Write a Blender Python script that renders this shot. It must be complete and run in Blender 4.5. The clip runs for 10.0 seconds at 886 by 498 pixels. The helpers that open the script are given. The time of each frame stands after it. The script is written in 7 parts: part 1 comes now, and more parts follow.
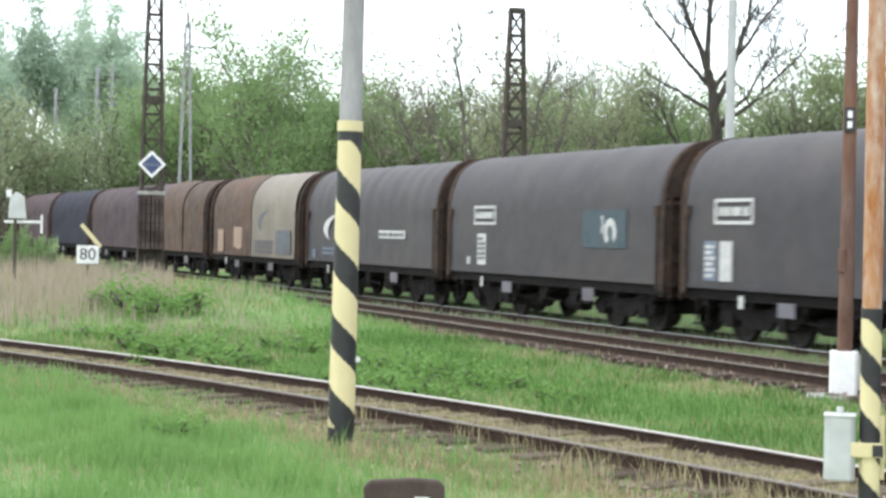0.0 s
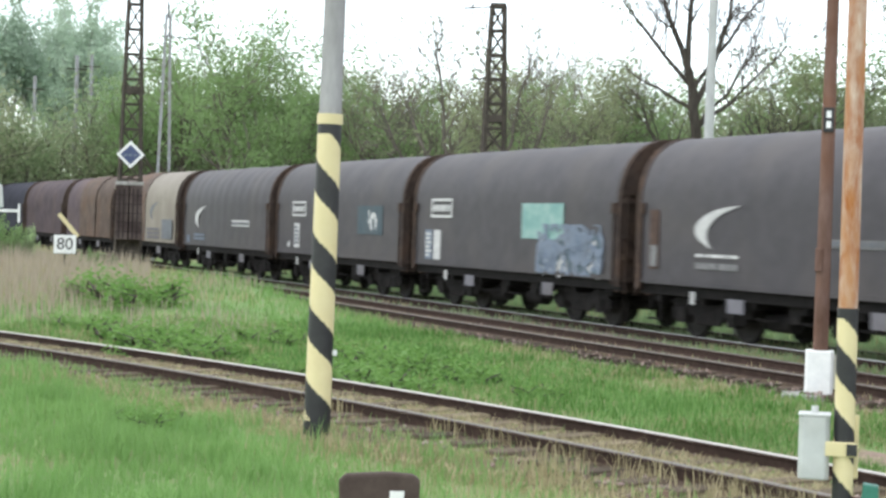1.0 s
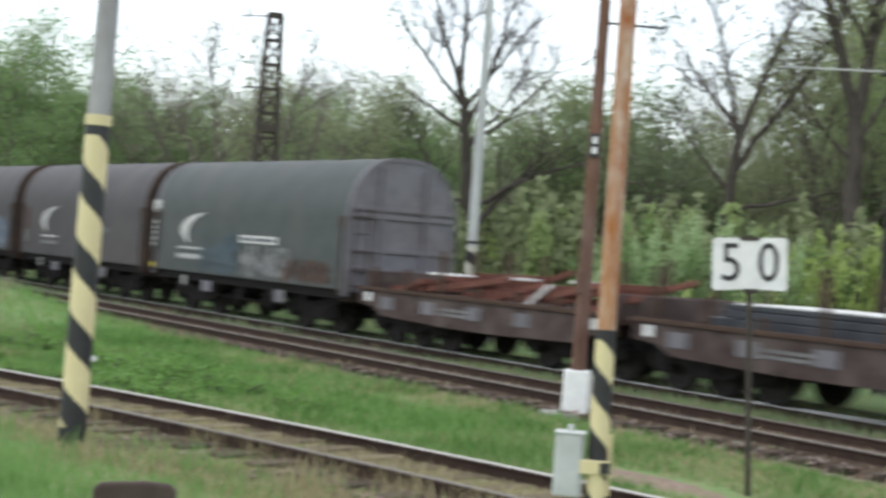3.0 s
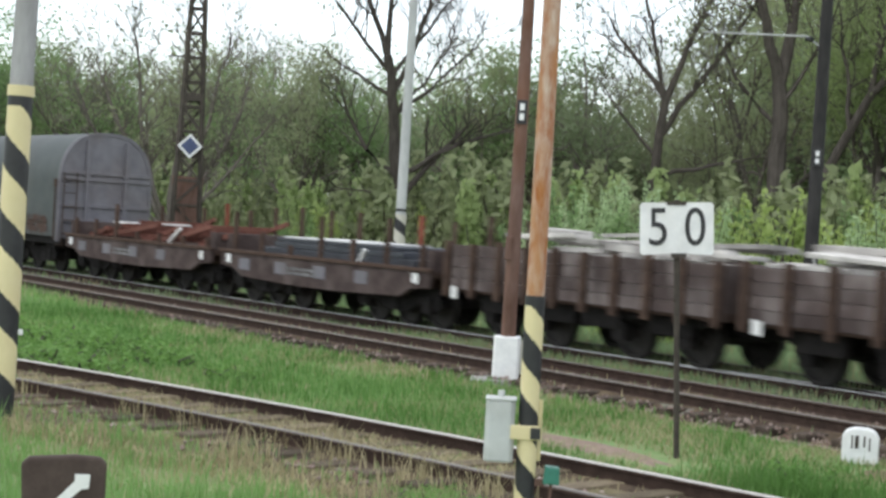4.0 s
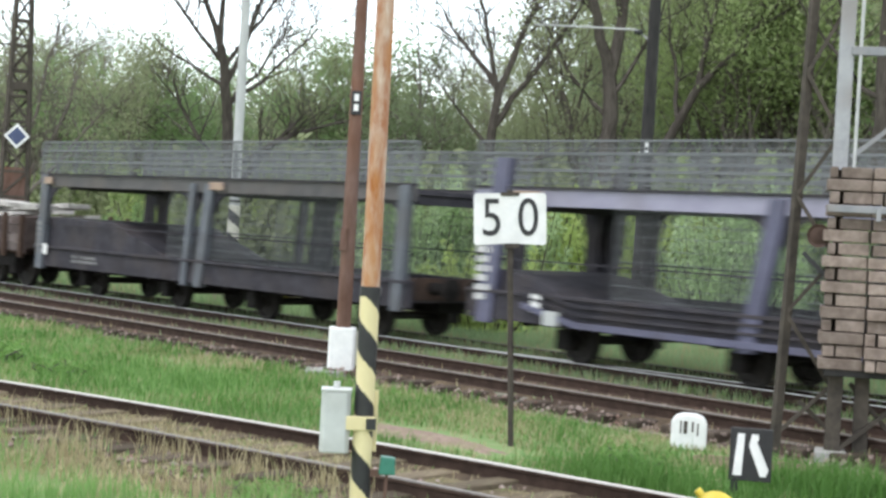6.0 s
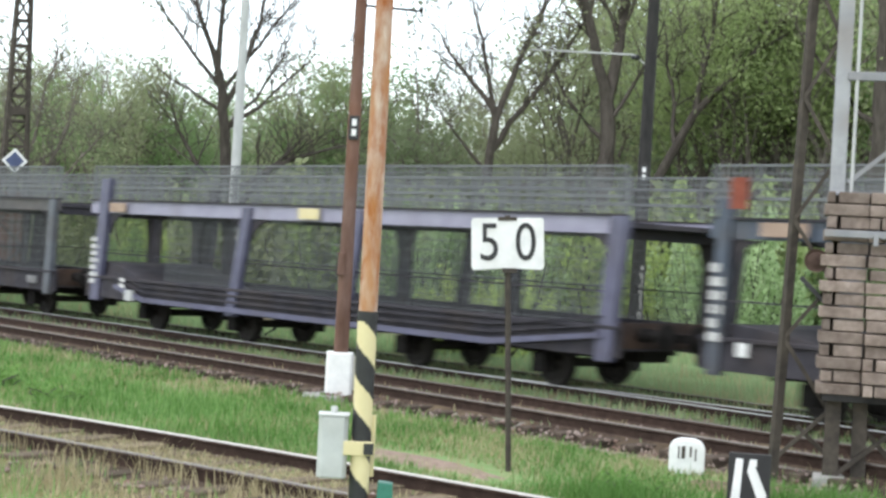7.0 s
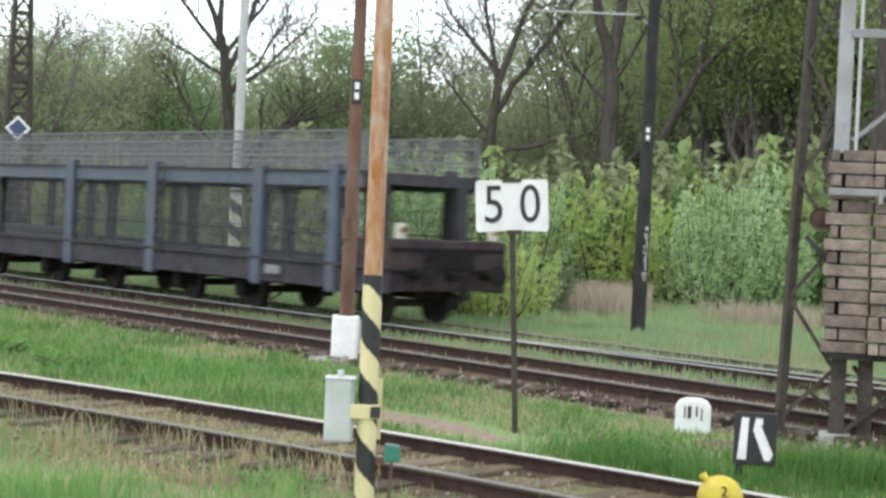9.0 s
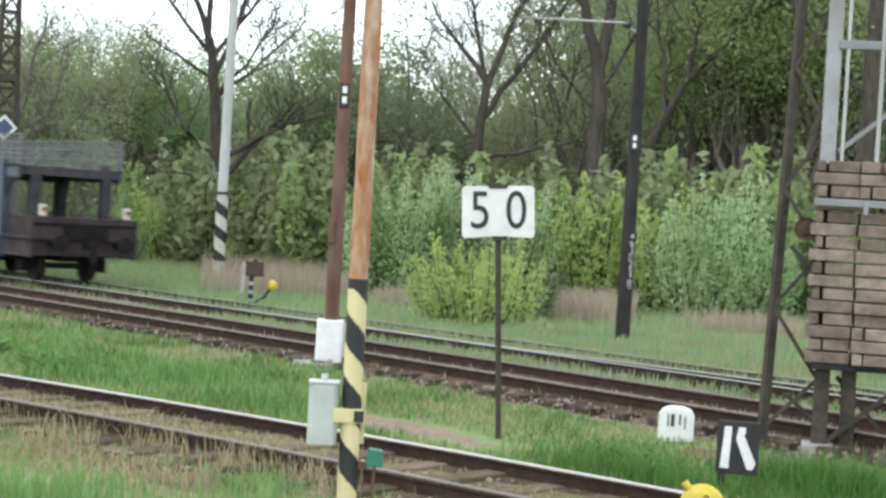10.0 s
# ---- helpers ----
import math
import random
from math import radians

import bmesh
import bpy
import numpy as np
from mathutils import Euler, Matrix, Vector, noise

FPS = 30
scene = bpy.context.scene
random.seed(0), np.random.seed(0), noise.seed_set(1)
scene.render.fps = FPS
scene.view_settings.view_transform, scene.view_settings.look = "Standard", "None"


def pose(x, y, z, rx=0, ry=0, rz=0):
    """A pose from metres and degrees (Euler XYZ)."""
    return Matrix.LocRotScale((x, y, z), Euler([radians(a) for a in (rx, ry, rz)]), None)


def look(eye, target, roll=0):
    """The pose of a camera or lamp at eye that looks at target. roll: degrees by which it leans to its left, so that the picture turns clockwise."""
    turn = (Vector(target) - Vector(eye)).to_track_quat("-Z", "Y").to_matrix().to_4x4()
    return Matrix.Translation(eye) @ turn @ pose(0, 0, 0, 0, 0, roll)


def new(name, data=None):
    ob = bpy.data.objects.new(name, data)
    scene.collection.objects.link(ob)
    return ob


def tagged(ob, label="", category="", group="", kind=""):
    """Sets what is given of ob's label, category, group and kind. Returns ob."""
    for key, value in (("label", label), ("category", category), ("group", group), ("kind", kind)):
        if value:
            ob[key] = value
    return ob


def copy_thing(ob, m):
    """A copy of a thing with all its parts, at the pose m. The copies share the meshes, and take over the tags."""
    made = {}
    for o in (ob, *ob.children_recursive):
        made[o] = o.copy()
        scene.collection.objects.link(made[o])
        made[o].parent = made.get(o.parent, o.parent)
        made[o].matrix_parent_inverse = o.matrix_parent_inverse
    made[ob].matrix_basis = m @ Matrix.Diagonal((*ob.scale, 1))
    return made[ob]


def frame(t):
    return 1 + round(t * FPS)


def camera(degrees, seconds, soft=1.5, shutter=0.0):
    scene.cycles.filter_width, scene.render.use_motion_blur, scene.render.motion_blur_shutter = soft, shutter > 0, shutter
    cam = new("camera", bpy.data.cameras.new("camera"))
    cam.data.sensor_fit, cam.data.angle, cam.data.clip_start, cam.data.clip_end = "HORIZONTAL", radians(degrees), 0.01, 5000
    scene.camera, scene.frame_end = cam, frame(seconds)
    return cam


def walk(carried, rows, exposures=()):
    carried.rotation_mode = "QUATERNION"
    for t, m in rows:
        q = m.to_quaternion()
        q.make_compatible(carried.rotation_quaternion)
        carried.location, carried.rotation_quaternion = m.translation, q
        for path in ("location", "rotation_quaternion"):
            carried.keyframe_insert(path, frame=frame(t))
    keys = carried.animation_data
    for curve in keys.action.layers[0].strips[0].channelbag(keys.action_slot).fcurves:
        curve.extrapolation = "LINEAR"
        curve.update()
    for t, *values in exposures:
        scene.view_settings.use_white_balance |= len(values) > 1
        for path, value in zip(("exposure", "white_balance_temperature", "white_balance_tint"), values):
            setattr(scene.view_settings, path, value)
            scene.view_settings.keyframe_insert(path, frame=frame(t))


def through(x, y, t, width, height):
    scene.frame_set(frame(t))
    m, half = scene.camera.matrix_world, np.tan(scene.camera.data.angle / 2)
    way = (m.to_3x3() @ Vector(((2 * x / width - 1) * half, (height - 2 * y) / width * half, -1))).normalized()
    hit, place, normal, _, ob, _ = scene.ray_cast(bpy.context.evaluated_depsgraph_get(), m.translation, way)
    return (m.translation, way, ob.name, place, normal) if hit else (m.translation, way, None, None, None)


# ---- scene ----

# The camera stands in one spot and is turned by hand: seconds, yaw, pitch, roll in degrees.
EYE = Vector((0.0, 0.0, 2.34))
TURN = [
    (0.0, -65.95, -0.6, 1.04), (0.5, -66.34, 0.22, 1.44), (1.0, -65.17, -0.78, 1.8), (1.5, -64.97, 0.99, 2.04),
    (2.0, -64.62, 1.91, 2.15), (2.5, -62.87, 2.16, 3.23), (3.0, -56.93, 0.09, 4.07), (3.2, -54.91, 0.52, 3.93),
    (4.3, -53.85, -1.91, 3.04), (4.5, -53.02, -2.65, 2.88), (5.0, -50.93, -3.39, 3.08), (5.5, -49.62, -0.57, 2.88),
    (6.0, -48.42, -0.88, 3.23), (6.2, -48.67, -0.34, 3.54), (7.3, -48.38, 0.08, 3.12), (7.5, -49.42, 0.04, 3.1),
    (8.0, -49.17, -0.28, 3.26), (8.5, -48.87, -1.99, 2.19), (9.0, -48.48, -1.33, 2.61), (9.5, -48.34, -0.81, 2.69),
    (10.0, -47.98, -1.12, 3.37),
]


def facing(yaw, pitch):
    a, b = radians(yaw), radians(pitch)
    return Vector((math.sin(a) * math.cos(b), math.cos(a) * math.cos(b), math.sin(b)))


cam = camera(30.89, 10.0, soft=2.8, shutter=0.45)
walk(cam, [(t, look(EYE, EYE + facing(yaw, pitch), roll)) for t, yaw, pitch, roll in TURN],
     exposures=[(0.0, 0.2), (1.0, 0.05), (2.0, -0.16), (3.0, -0.38), (3.6, -0.36), (4.5, -0.26), (5.5, 0.03), (7.5, 0.12), (8.5, -0.04), (10.0, -0.04)])

# ---- sky and sun: a bright overcast day ----
world = bpy.data.worlds.new("overcast_sky")
scene.world = world
world.use_nodes = True
wn, wl = world.node_tree.nodes, world.node_tree.links
sky = wn.new("ShaderNodeTexSky")
sky.sky_type, sky.sun_disc = "NISHITA", False
sky.sun_elevation, sky.sun_rotation = radians(48), radians(150)
sky_light = wn.new("ShaderNodeBackground")
sky_light.inputs["Strength"].default_value = 0.1
wl.new(sky.outputs[0], sky_light.inputs["Color"])
cloud_light = wn.new("ShaderNodeBackground")
cloud_light.inputs["Color"].default_value = (0.955, 0.99, 1.0, 1)
cloud_light.inputs["Strength"].default_value = 1.55
both = wn.new("ShaderNodeAddShader")
wl.new(sky_light.outputs[0], both.inputs[0])
wl.new(cloud_light.outputs[0], both.inputs[1])
wl.new(both.outputs[0], wn["World Output"].inputs["Surface"])
sun = new("sun", bpy.data.lights.new("sun", "SUN"))
sun.data.energy, sun.data.angle, sun.data.color = 1.2, radians(14), (1.0, 0.97, 0.92)
sun.matrix_world = look((0, 0, 60), (18, 30, 0))


# ---- materials ----
def surf(name, dark, light, scale=4.0, rough=0.7, metal=0.0, bump=0.15, stain=None, stain_scale=0.6, stain_amount=0.5,
         stretch=(1, 1, 1), vary=0.12, glow=0.0, fine=8.0):
    """Two-scale noise between two colours, with stains of a third, and a fine relief."""
    m = bpy.data.materials.new(name)
    m.use_nodes = True
    n, l = m.node_tree.nodes, m.node_tree.links
    p = n["Principled BSDF"]
    where = n.new("ShaderNodeTexCoord")
    place = n.new("ShaderNodeMapping")
    place.inputs["Scale"].default_value = stretch
    l.new(where.outputs["Object"], place.inputs["Vector"])
    grain = n.new("ShaderNodeTexNoise")
    grain.inputs["Scale"].default_value, grain.inputs["Detail"].default_value = scale, fine
    grain.inputs["Roughness"].default_value = 0.65
    l.new(place.outputs[0], grain.inputs["Vector"])
    ramp = n.new("ShaderNodeValToRGB")
    ramp.color_ramp.elements[0].position, ramp.color_ramp.elements[1].position = 0.32, 0.7
    ramp.color_ramp.elements[0].color, ramp.color_ramp.elements[1].color = (*dark, 1), (*light, 1)
    l.new(grain.outputs["Fac"], ramp.inputs[0])
    col = ramp.outputs[0]
    if stain:
        patch = n.new("ShaderNodeTexNoise")
        patch.inputs["Scale"].default_value, patch.inputs["Detail"].default_value = stain_scale, 6
        l.new(place.outputs[0], patch.inputs["Vector"])
        edge = n.new("ShaderNodeMapRange")
        edge.inputs["From Min"].default_value, edge.inputs["From Max"].default_value = 0.45, 0.68
        edge.inputs["To Max"].default_value = stain_amount
        l.new(patch.outputs["Fac"], edge.inputs["Value"])
        mix = n.new("ShaderNodeMix")
        mix.data_type = "RGBA"
        mix.inputs["B"].default_value = (*stain, 1)
        for i, s in enumerate(mix.inputs):
            if s.name == "Factor" and s.type == "VALUE":
                l.new(edge.outputs[0], s)
                break
        l.new(col, [s for s in mix.inputs if s.name == "A" and s.type == "RGBA"][0])
        [s for s in mix.inputs if s.name == "B" and s.type == "RGBA"][0].default_value = (*stain, 1)
        col = [s for s in mix.outputs if s.type == "RGBA"][0]
    if vary:
        info = n.new("ShaderNodeObjectInfo")
        span = n.new("ShaderNodeMapRange")
        span.inputs["To Min"].default_value, span.inputs["To Max"].default_value = 1 - vary, 1 + vary
        l.new(info.outputs["Random"], span.inputs["Value"])
        hsv = n.new("ShaderNodeHueSaturation")
        l.new(span.outputs[0], hsv.inputs["Value"])
        l.new(col, hsv.inputs["Color"])
        col = hsv.outputs[0]
    l.new(col, p.inputs["Base Color"])
    p.inputs["Roughness"].default_value, p.inputs["Metallic"].default_value = rough, metal
    p.inputs["Specular IOR Level"].default_value = 0.12 if rough >= 0.7 and not metal else 0.5
    if bump:
        b = n.new("ShaderNodeBump")
        b.inputs["Strength"].default_value, b.inputs["Distance"].default_value = bump, 0.02
        l.new(grain.outputs["Fac"], b.inputs["Height"])
        l.new(b.outputs[0], p.inputs["Normal"])
    if glow:
        p.inputs["Emission Color"].default_value = (*light, 1)
        p.inputs["Emission Strength"].default_value = glow
    return m


def leaf_mat(name, dark, light, through=0.35):
    """Leaves that vary one by one and let some light through."""
    m = bpy.data.materials.new(name)
    m.use_nodes = True
    n, l = m.node_tree.nodes, m.node_tree.links
    p = n["Principled BSDF"]
    geo = n.new("ShaderNodeNewGeometry")
    where = n.new("ShaderNodeTexCoord")
    clump = n.new("ShaderNodeTexNoise")
    clump.inputs["Scale"].default_value = 0.7
    l.new(where.outputs["Object"], clump.inputs["Vector"])
    spread = n.new("ShaderNodeMath")
    spread.operation = "MULTIPLY_ADD"
    l.new(geo.outputs["Random Per Island"], spread.inputs[0])
    spread.inputs[1].default_value, spread.inputs[2].default_value = 0.55, 0.22
    add = n.new("ShaderNodeMath")
    add.operation = "ADD"
    l.new(spread.outputs[0], add.inputs[0])
    l.new(clump.outputs["Fac"], add.inputs[1])
    info = n.new("ShaderNodeObjectInfo")
    add2 = n.new("ShaderNodeMath")
    add2.operation = "MULTIPLY_ADD"
    l.new(info.outputs["Random"], add2.inputs[0])
    add2.inputs[1].default_value = 0.35
    l.new(add.outputs[0], add2.inputs[2])
    half = n.new("ShaderNodeMath")
    half.operation = "MULTIPLY"
    half.inputs[1].default_value = 0.46
    l.new(add2.outputs[0], half.inputs[0])
    ramp = n.new("ShaderNodeValToRGB")
    ramp.color_ramp.elements[0].position, ramp.color_ramp.elements[1].position = 0.15, 0.85
    ramp.color_ramp.elements[0].color, ramp.color_ramp.elements[1].color = (*dark, 1), (*light, 1)
    l.new(half.outputs[0], ramp.inputs[0])
    l.new(ramp.outputs[0], p.inputs["Base Color"])
    p.inputs["Roughness"].default_value = 0.6
    p.inputs["Specular IOR Level"].default_value = 0.25
    thin = n.new("ShaderNodeBsdfTranslucent")
    l.new(ramp.outputs[0], thin.inputs["Color"])
    mix = n.new("ShaderNodeMixShader")
    mix.inputs[0].default_value = through
    l.new(p.outputs[0], mix.inputs[1])
    l.new(thin.outputs[0], mix.inputs[2])
    l.new(mix.outputs[0], n["Material Output"].inputs["Surface"])
    return m


TARP = surf("dusty_grey_tarpaulin", (0.034, 0.0305, 0.0355), (0.057, 0.051, 0.057), 2.2, 0.6, bump=0.1, stain=(0.078, 0.066, 0.061), stain_scale=0.5, stain_amount=0.5, vary=0.1)
TARP_GREEN = surf("faded_green_grey_tarpaulin", (0.032, 0.041, 0.042), (0.053, 0.063, 0.062), 2.0, 0.6, bump=0.1, stain=(0.078, 0.073, 0.067), stain_scale=0.6, stain_amount=0.45, vary=0.05)
TARP_BEIGE = surf("dirty_beige_hood", (0.18, 0.155, 0.125), (0.27, 0.24, 0.20), 1.6, 0.65, bump=0.1, stain=(0.12, 0.095, 0.075), stain_scale=0.8)
TARP_BROWN = surf("rusty_brown_hood", (0.07, 0.05, 0.042), (0.135, 0.10, 0.083), 1.8, 0.7, bump=0.15, stain=(0.15, 0.085, 0.055), stain_scale=0.7)
TARP_VIOLET = surf("faded_violet_hood", (0.055, 0.042, 0.05), (0.105, 0.08, 0.09), 1.6, 0.72, bump=0.1, stain=(0.12, 0.085, 0.075))
TARP_BLUE = surf("dark_blue_hood", (0.022, 0.022, 0.032), (0.045, 0.045, 0.062), 1.6, 0.72, bump=0.1)
END_GREY = surf("grey_painted_end_wall", (0.115, 0.112, 0.13), (0.17, 0.165, 0.185), 3, 0.6, bump=0.1, stain=(0.11, 0.085, 0.075), stain_scale=1.2, stain_amount=0.35)
RUST_DARK = surf("dark_brown_rusty_steel", (0.03, 0.022, 0.019), (0.075, 0.055, 0.047), 5, 0.8, bump=0.25, stain=(0.10, 0.06, 0.04), stain_scale=1.6)
RUST_EDGE = surf("red_brown_end_frame", (0.06, 0.04, 0.034), (0.12, 0.08, 0.065), 5, 0.75, bump=0.2)
UNDER = surf("black_greasy_underframe", (0.008, 0.0075, 0.0075), (0.024, 0.021, 0.02), 6, 0.75, bump=0.3, vary=0.2)
WHEEL = surf("brake_dusted_wheel_steel", (0.010, 0.009, 0.0085), (0.03, 0.025, 0.022), 8, 0.7, metal=0.2, bump=0.15)
FLAT_BROWN = surf("brown_painted_flat_wagon", (0.045, 0.033, 0.031), (0.095, 0.07, 0.065), 2.5, 0.8, bump=0.25, stain=(0.15, 0.125, 0.115), stain_scale=1.3, stain_amount=0.45)
PLANK_WORN = surf("blotchy_worn_wagon_plank", (0.042, 0.031, 0.03), (0.11, 0.085, 0.08), 2.2, 0.85, bump=0.3, stain=(0.27, 0.235, 0.225), stain_scale=1.5, stain_amount=0.8, stretch=(1, 1, 0.45), vary=0.15)
STAKE = surf("rusty_stake_steel", (0.045, 0.03, 0.024), (0.10, 0.065, 0.05), 6, 0.8, bump=0.25)
STAKE_RED = surf("red_lead_stake", (0.17, 0.05, 0.035), (0.26, 0.085, 0.055), 6, 0.7)
LOAD_GREY = surf("weathered_grey_slab", (0.27, 0.255, 0.24), (0.56, 0.54, 0.51), 2.4, 0.85, bump=0.4, stain=(0.10, 0.09, 0.085), stain_scale=1.5, vary=0.35)
LOAD_STEEL = surf("dark_blue_steel_plate", (0.035, 0.038, 0.048), (0.075, 0.08, 0.095), 2.0, 0.45, metal=0.5, bump=0.1)
LOAD_WHITE = surf("white_wrapped_sheet", (0.55, 0.55, 0.54), (0.78, 0.78, 0.77), 3.0, 0.6, bump=0.2)
CAR_GREY = surf("blue_grey_carrier_paint", (0.085, 0.095, 0.115), (0.14, 0.152, 0.175), 2.5, 0.55, bump=0.1, stain=(0.07, 0.062, 0.06), stain_scale=1.4, stain_amount=0.6)
TAIL_DARK = surf("dark_violet_brown_tail_paint", (0.028, 0.02, 0.023), (0.06, 0.045, 0.049), 3, 0.72, bump=0.15, stain=(0.075, 0.055, 0.05), stain_scale=1.5)
CAR_BEAM = surf("grimy_grey_beam_paint", (0.055, 0.052, 0.055), (0.10, 0.094, 0.095), 2.5, 0.65, bump=0.1, stain=(0.12, 0.095, 0.08), stain_scale=1.1, stain_amount=0.5)
CAR_VIOLET = surf("violet_blue_carrier_paint", (0.075, 0.075, 0.125), (0.13, 0.13, 0.20), 2.5, 0.5, bump=0.1, stain=(0.065, 0.058, 0.075), stain_scale=1.2, stain_amount=0.5)
CAR_VIOLET_LIGHT = surf("pale_violet_beam_paint", (0.26, 0.25, 0.34), (0.36, 0.35, 0.45), 2.5, 0.5, bump=0.1, stain=(0.2, 0.18, 0.2), stain_scale=1.0, stain_amount=0.4)
CAR_BLUE = surf("steel_blue_carrier_paint", (0.046, 0.06, 0.09), (0.08, 0.10, 0.138), 2.5, 0.5, bump=0.1, stain=(0.085, 0.08, 0.082), stain_scale=1.1, stain_amount=0.7)
CAR_DARK = surf("dark_carrier_steel", (0.03, 0.029, 0.036), (0.066, 0.062, 0.072), 3, 0.7, bump=0.15, stain=(0.07, 0.058, 0.054), stain_scale=1.4)
SALMON = surf("faded_salmon_panel", (0.30, 0.215, 0.17), (0.42, 0.32, 0.25), 4, 0.7)
WIRE = surf("dull_rail_wire", (0.12, 0.127, 0.135), (0.19, 0.20, 0.208), 9, 0.6, metal=0.2, bump=0.0, vary=0)
WHITE = surf("white_enamel", (0.70, 0.71, 0.71), (0.84, 0.84, 0.83), 6, 0.45, bump=0.05, stain=(0.52, 0.50, 0.46), stain_scale=2.2, stain_amount=0.35, vary=0.03)
MARK_WHITE = surf("worn_white_lettering", (0.42, 0.42, 0.42), (0.62, 0.62, 0.61), 9, 0.7, bump=0.0, vary=0.1)
MARK_BLUE = surf("pale_blue_paint", (0.12, 0.15, 0.20), (0.23, 0.27, 0.33), 3, 0.7, bump=0.0, stain=(0.10, 0.11, 0.13), stain_scale=3)
MARK_TEAL = surf("teal_paint_patch", (0.18, 0.33, 0.31), (0.27, 0.43, 0.40), 3, 0.7, bump=0.0, stain=(0.4, 0.5, 0.48), stain_scale=3, stain_amount=0.4)
MARK_DIM = surf("smeared_grey_spray", (0.13, 0.13, 0.135), (0.27, 0.27, 0.27), 4, 0.7, bump=0.0, stain=(0.09, 0.09, 0.095), stain_scale=2.5)
MARK_BLUE_DIM = surf("faded_blue_spray", (0.065, 0.09, 0.105), (0.11, 0.145, 0.165), 3, 0.7, bump=0.0, stain=(0.065, 0.07, 0.075), stain_scale=3)
RED_STEEL = surf("red_brown_steel", (0.10, 0.04, 0.03), (0.20, 0.09, 0.07), 5, 0.75, bump=0.2)
BLACK = surf("black_paint", (0.012, 0.012, 0.014), (0.028, 0.028, 0.03), 6, 0.5, bump=0.05, vary=0.05)
YELLOW_PALE = surf("faded_yellow_pole_paint", (0.60, 0.515, 0.285), (0.70, 0.615, 0.36), 3, 0.6, bump=0.06, stain=(0.50, 0.43, 0.27), stain_scale=1.5, stain_amount=0.35, vary=0.03)
YELLOW = surf("bright_yellow_paint", (0.55, 0.42, 0.03), (0.72, 0.58, 0.06), 6, 0.45, bump=0.15, stain=(0.3, 0.22, 0.05), stain_scale=5, stain_amount=0.5)
BAND_WHITE = surf("faded_white_pole_paint", (0.48, 0.47, 0.40), (0.60, 0.585, 0.51), 3, 0.7, bump=0.06, stain=(0.36, 0.34, 0.28), stain_scale=1.5, stain_amount=0.4, vary=0.03)
POLE_GREY = surf("weathered_grey_pole", (0.22, 0.215, 0.22), (0.36, 0.355, 0.36), 5, 0.85, bump=0.35, stain=(0.13, 0.12, 0.12), stain_scale=1.6, stretch=(1, 1, 0.25), stain_amount=0.4)
POLE_RUST = surf("orange_rusted_tube", (0.30, 0.095, 0.028), (0.58, 0.49, 0.41), 2.0, 0.8, bump=0.3, stain=(0.40, 0.17, 0.05), stain_scale=1.5, stretch=(6, 6, 1.6), stain_amount=0.75, fine=4.0)
POLE_BROWN = surf("brown_rusted_steel_pole", (0.10, 0.055, 0.04), (0.20, 0.13, 0.11), 4, 0.8, bump=0.3, stain=(0.22, 0.09, 0.04), stain_scale=1.8, stretch=(1, 1, 0.3))
POLE_DARK = surf("dark_tarred_pole", (0.022, 0.022, 0.022), (0.055, 0.052, 0.05), 5, 0.8, bump=0.3, stretch=(1, 1, 0.3))
POLE_PALE = surf("pale_concrete_pole", (0.36, 0.37, 0.37), (0.50, 0.51, 0.50), 5, 0.8, bump=0.25, stretch=(1, 1, 0.3))
LATTICE = surf("dull_brown_lattice_steel", (0.045, 0.04, 0.035), (0.10, 0.085, 0.07), 6, 0.75, bump=0.2)
LATTICE_GREY = surf("grey_galvanised_column", (0.23, 0.235, 0.25), (0.36, 0.365, 0.38), 5, 0.6, metal=0.3, bump=0.15, stain=(0.16, 0.13, 0.11), stain_scale=2.5)
WEIGHT = surf("weathered_concrete_weight", (0.16, 0.122, 0.102), (0.33, 0.27, 0.235), 7, 0.9, bump=0.4, stain=(0.12, 0.095, 0.08), stain_scale=3.2, vary=0.28)
CONCRETE = surf("stained_concrete", (0.27, 0.265, 0.25), (0.42, 0.415, 0.40), 6, 0.9, bump=0.3, stain=(0.2, 0.19, 0.17), stain_scale=1.8)
BOX_GREY = surf("light_grey_cabinet_paint", (0.43, 0.45, 0.45), (0.56, 0.58, 0.57), 4, 0.5, bump=0.08, stain=(0.40, 0.40, 0.38), stain_scale=3, stain_amount=0.5)
GREEN_BOX = surf("green_enamel", (0.02, 0.14, 0.10), (0.05, 0.22, 0.16), 6, 0.4, bump=0.05)
SIGN_BLUE = surf("navy_sign_enamel", (0.03, 0.045, 0.11), (0.05, 0.07, 0.15), 6, 0.45, bump=0.0)
BOARD = surf("dark_brown_board", (0.05, 0.036, 0.032), (0.09, 0.068, 0.06), 6, 0.75, bump=0.2)
RAIL_TOP = surf("polished_rail_head", (0.36, 0.35, 0.34), (0.50, 0.49, 0.48), 30, 0.3, metal=0.85, bump=0.02, vary=0.05)
RAIL_SIDE = surf("brown_rail_web", (0.032, 0.021, 0.017), (0.07, 0.046, 0.036), 8, 0.8, bump=0.2)
RAIL_DIM = surf("dim_rail_head", (0.12, 0.105, 0.092), (0.26, 0.235, 0.215), 20, 0.5, metal=0.2, bump=0.05)
RAIL_PALE = surf("pale_rail_head", (0.42, 0.395, 0.37), (0.58, 0.55, 0.52), 20, 0.45, metal=0.3, bump=0.05)
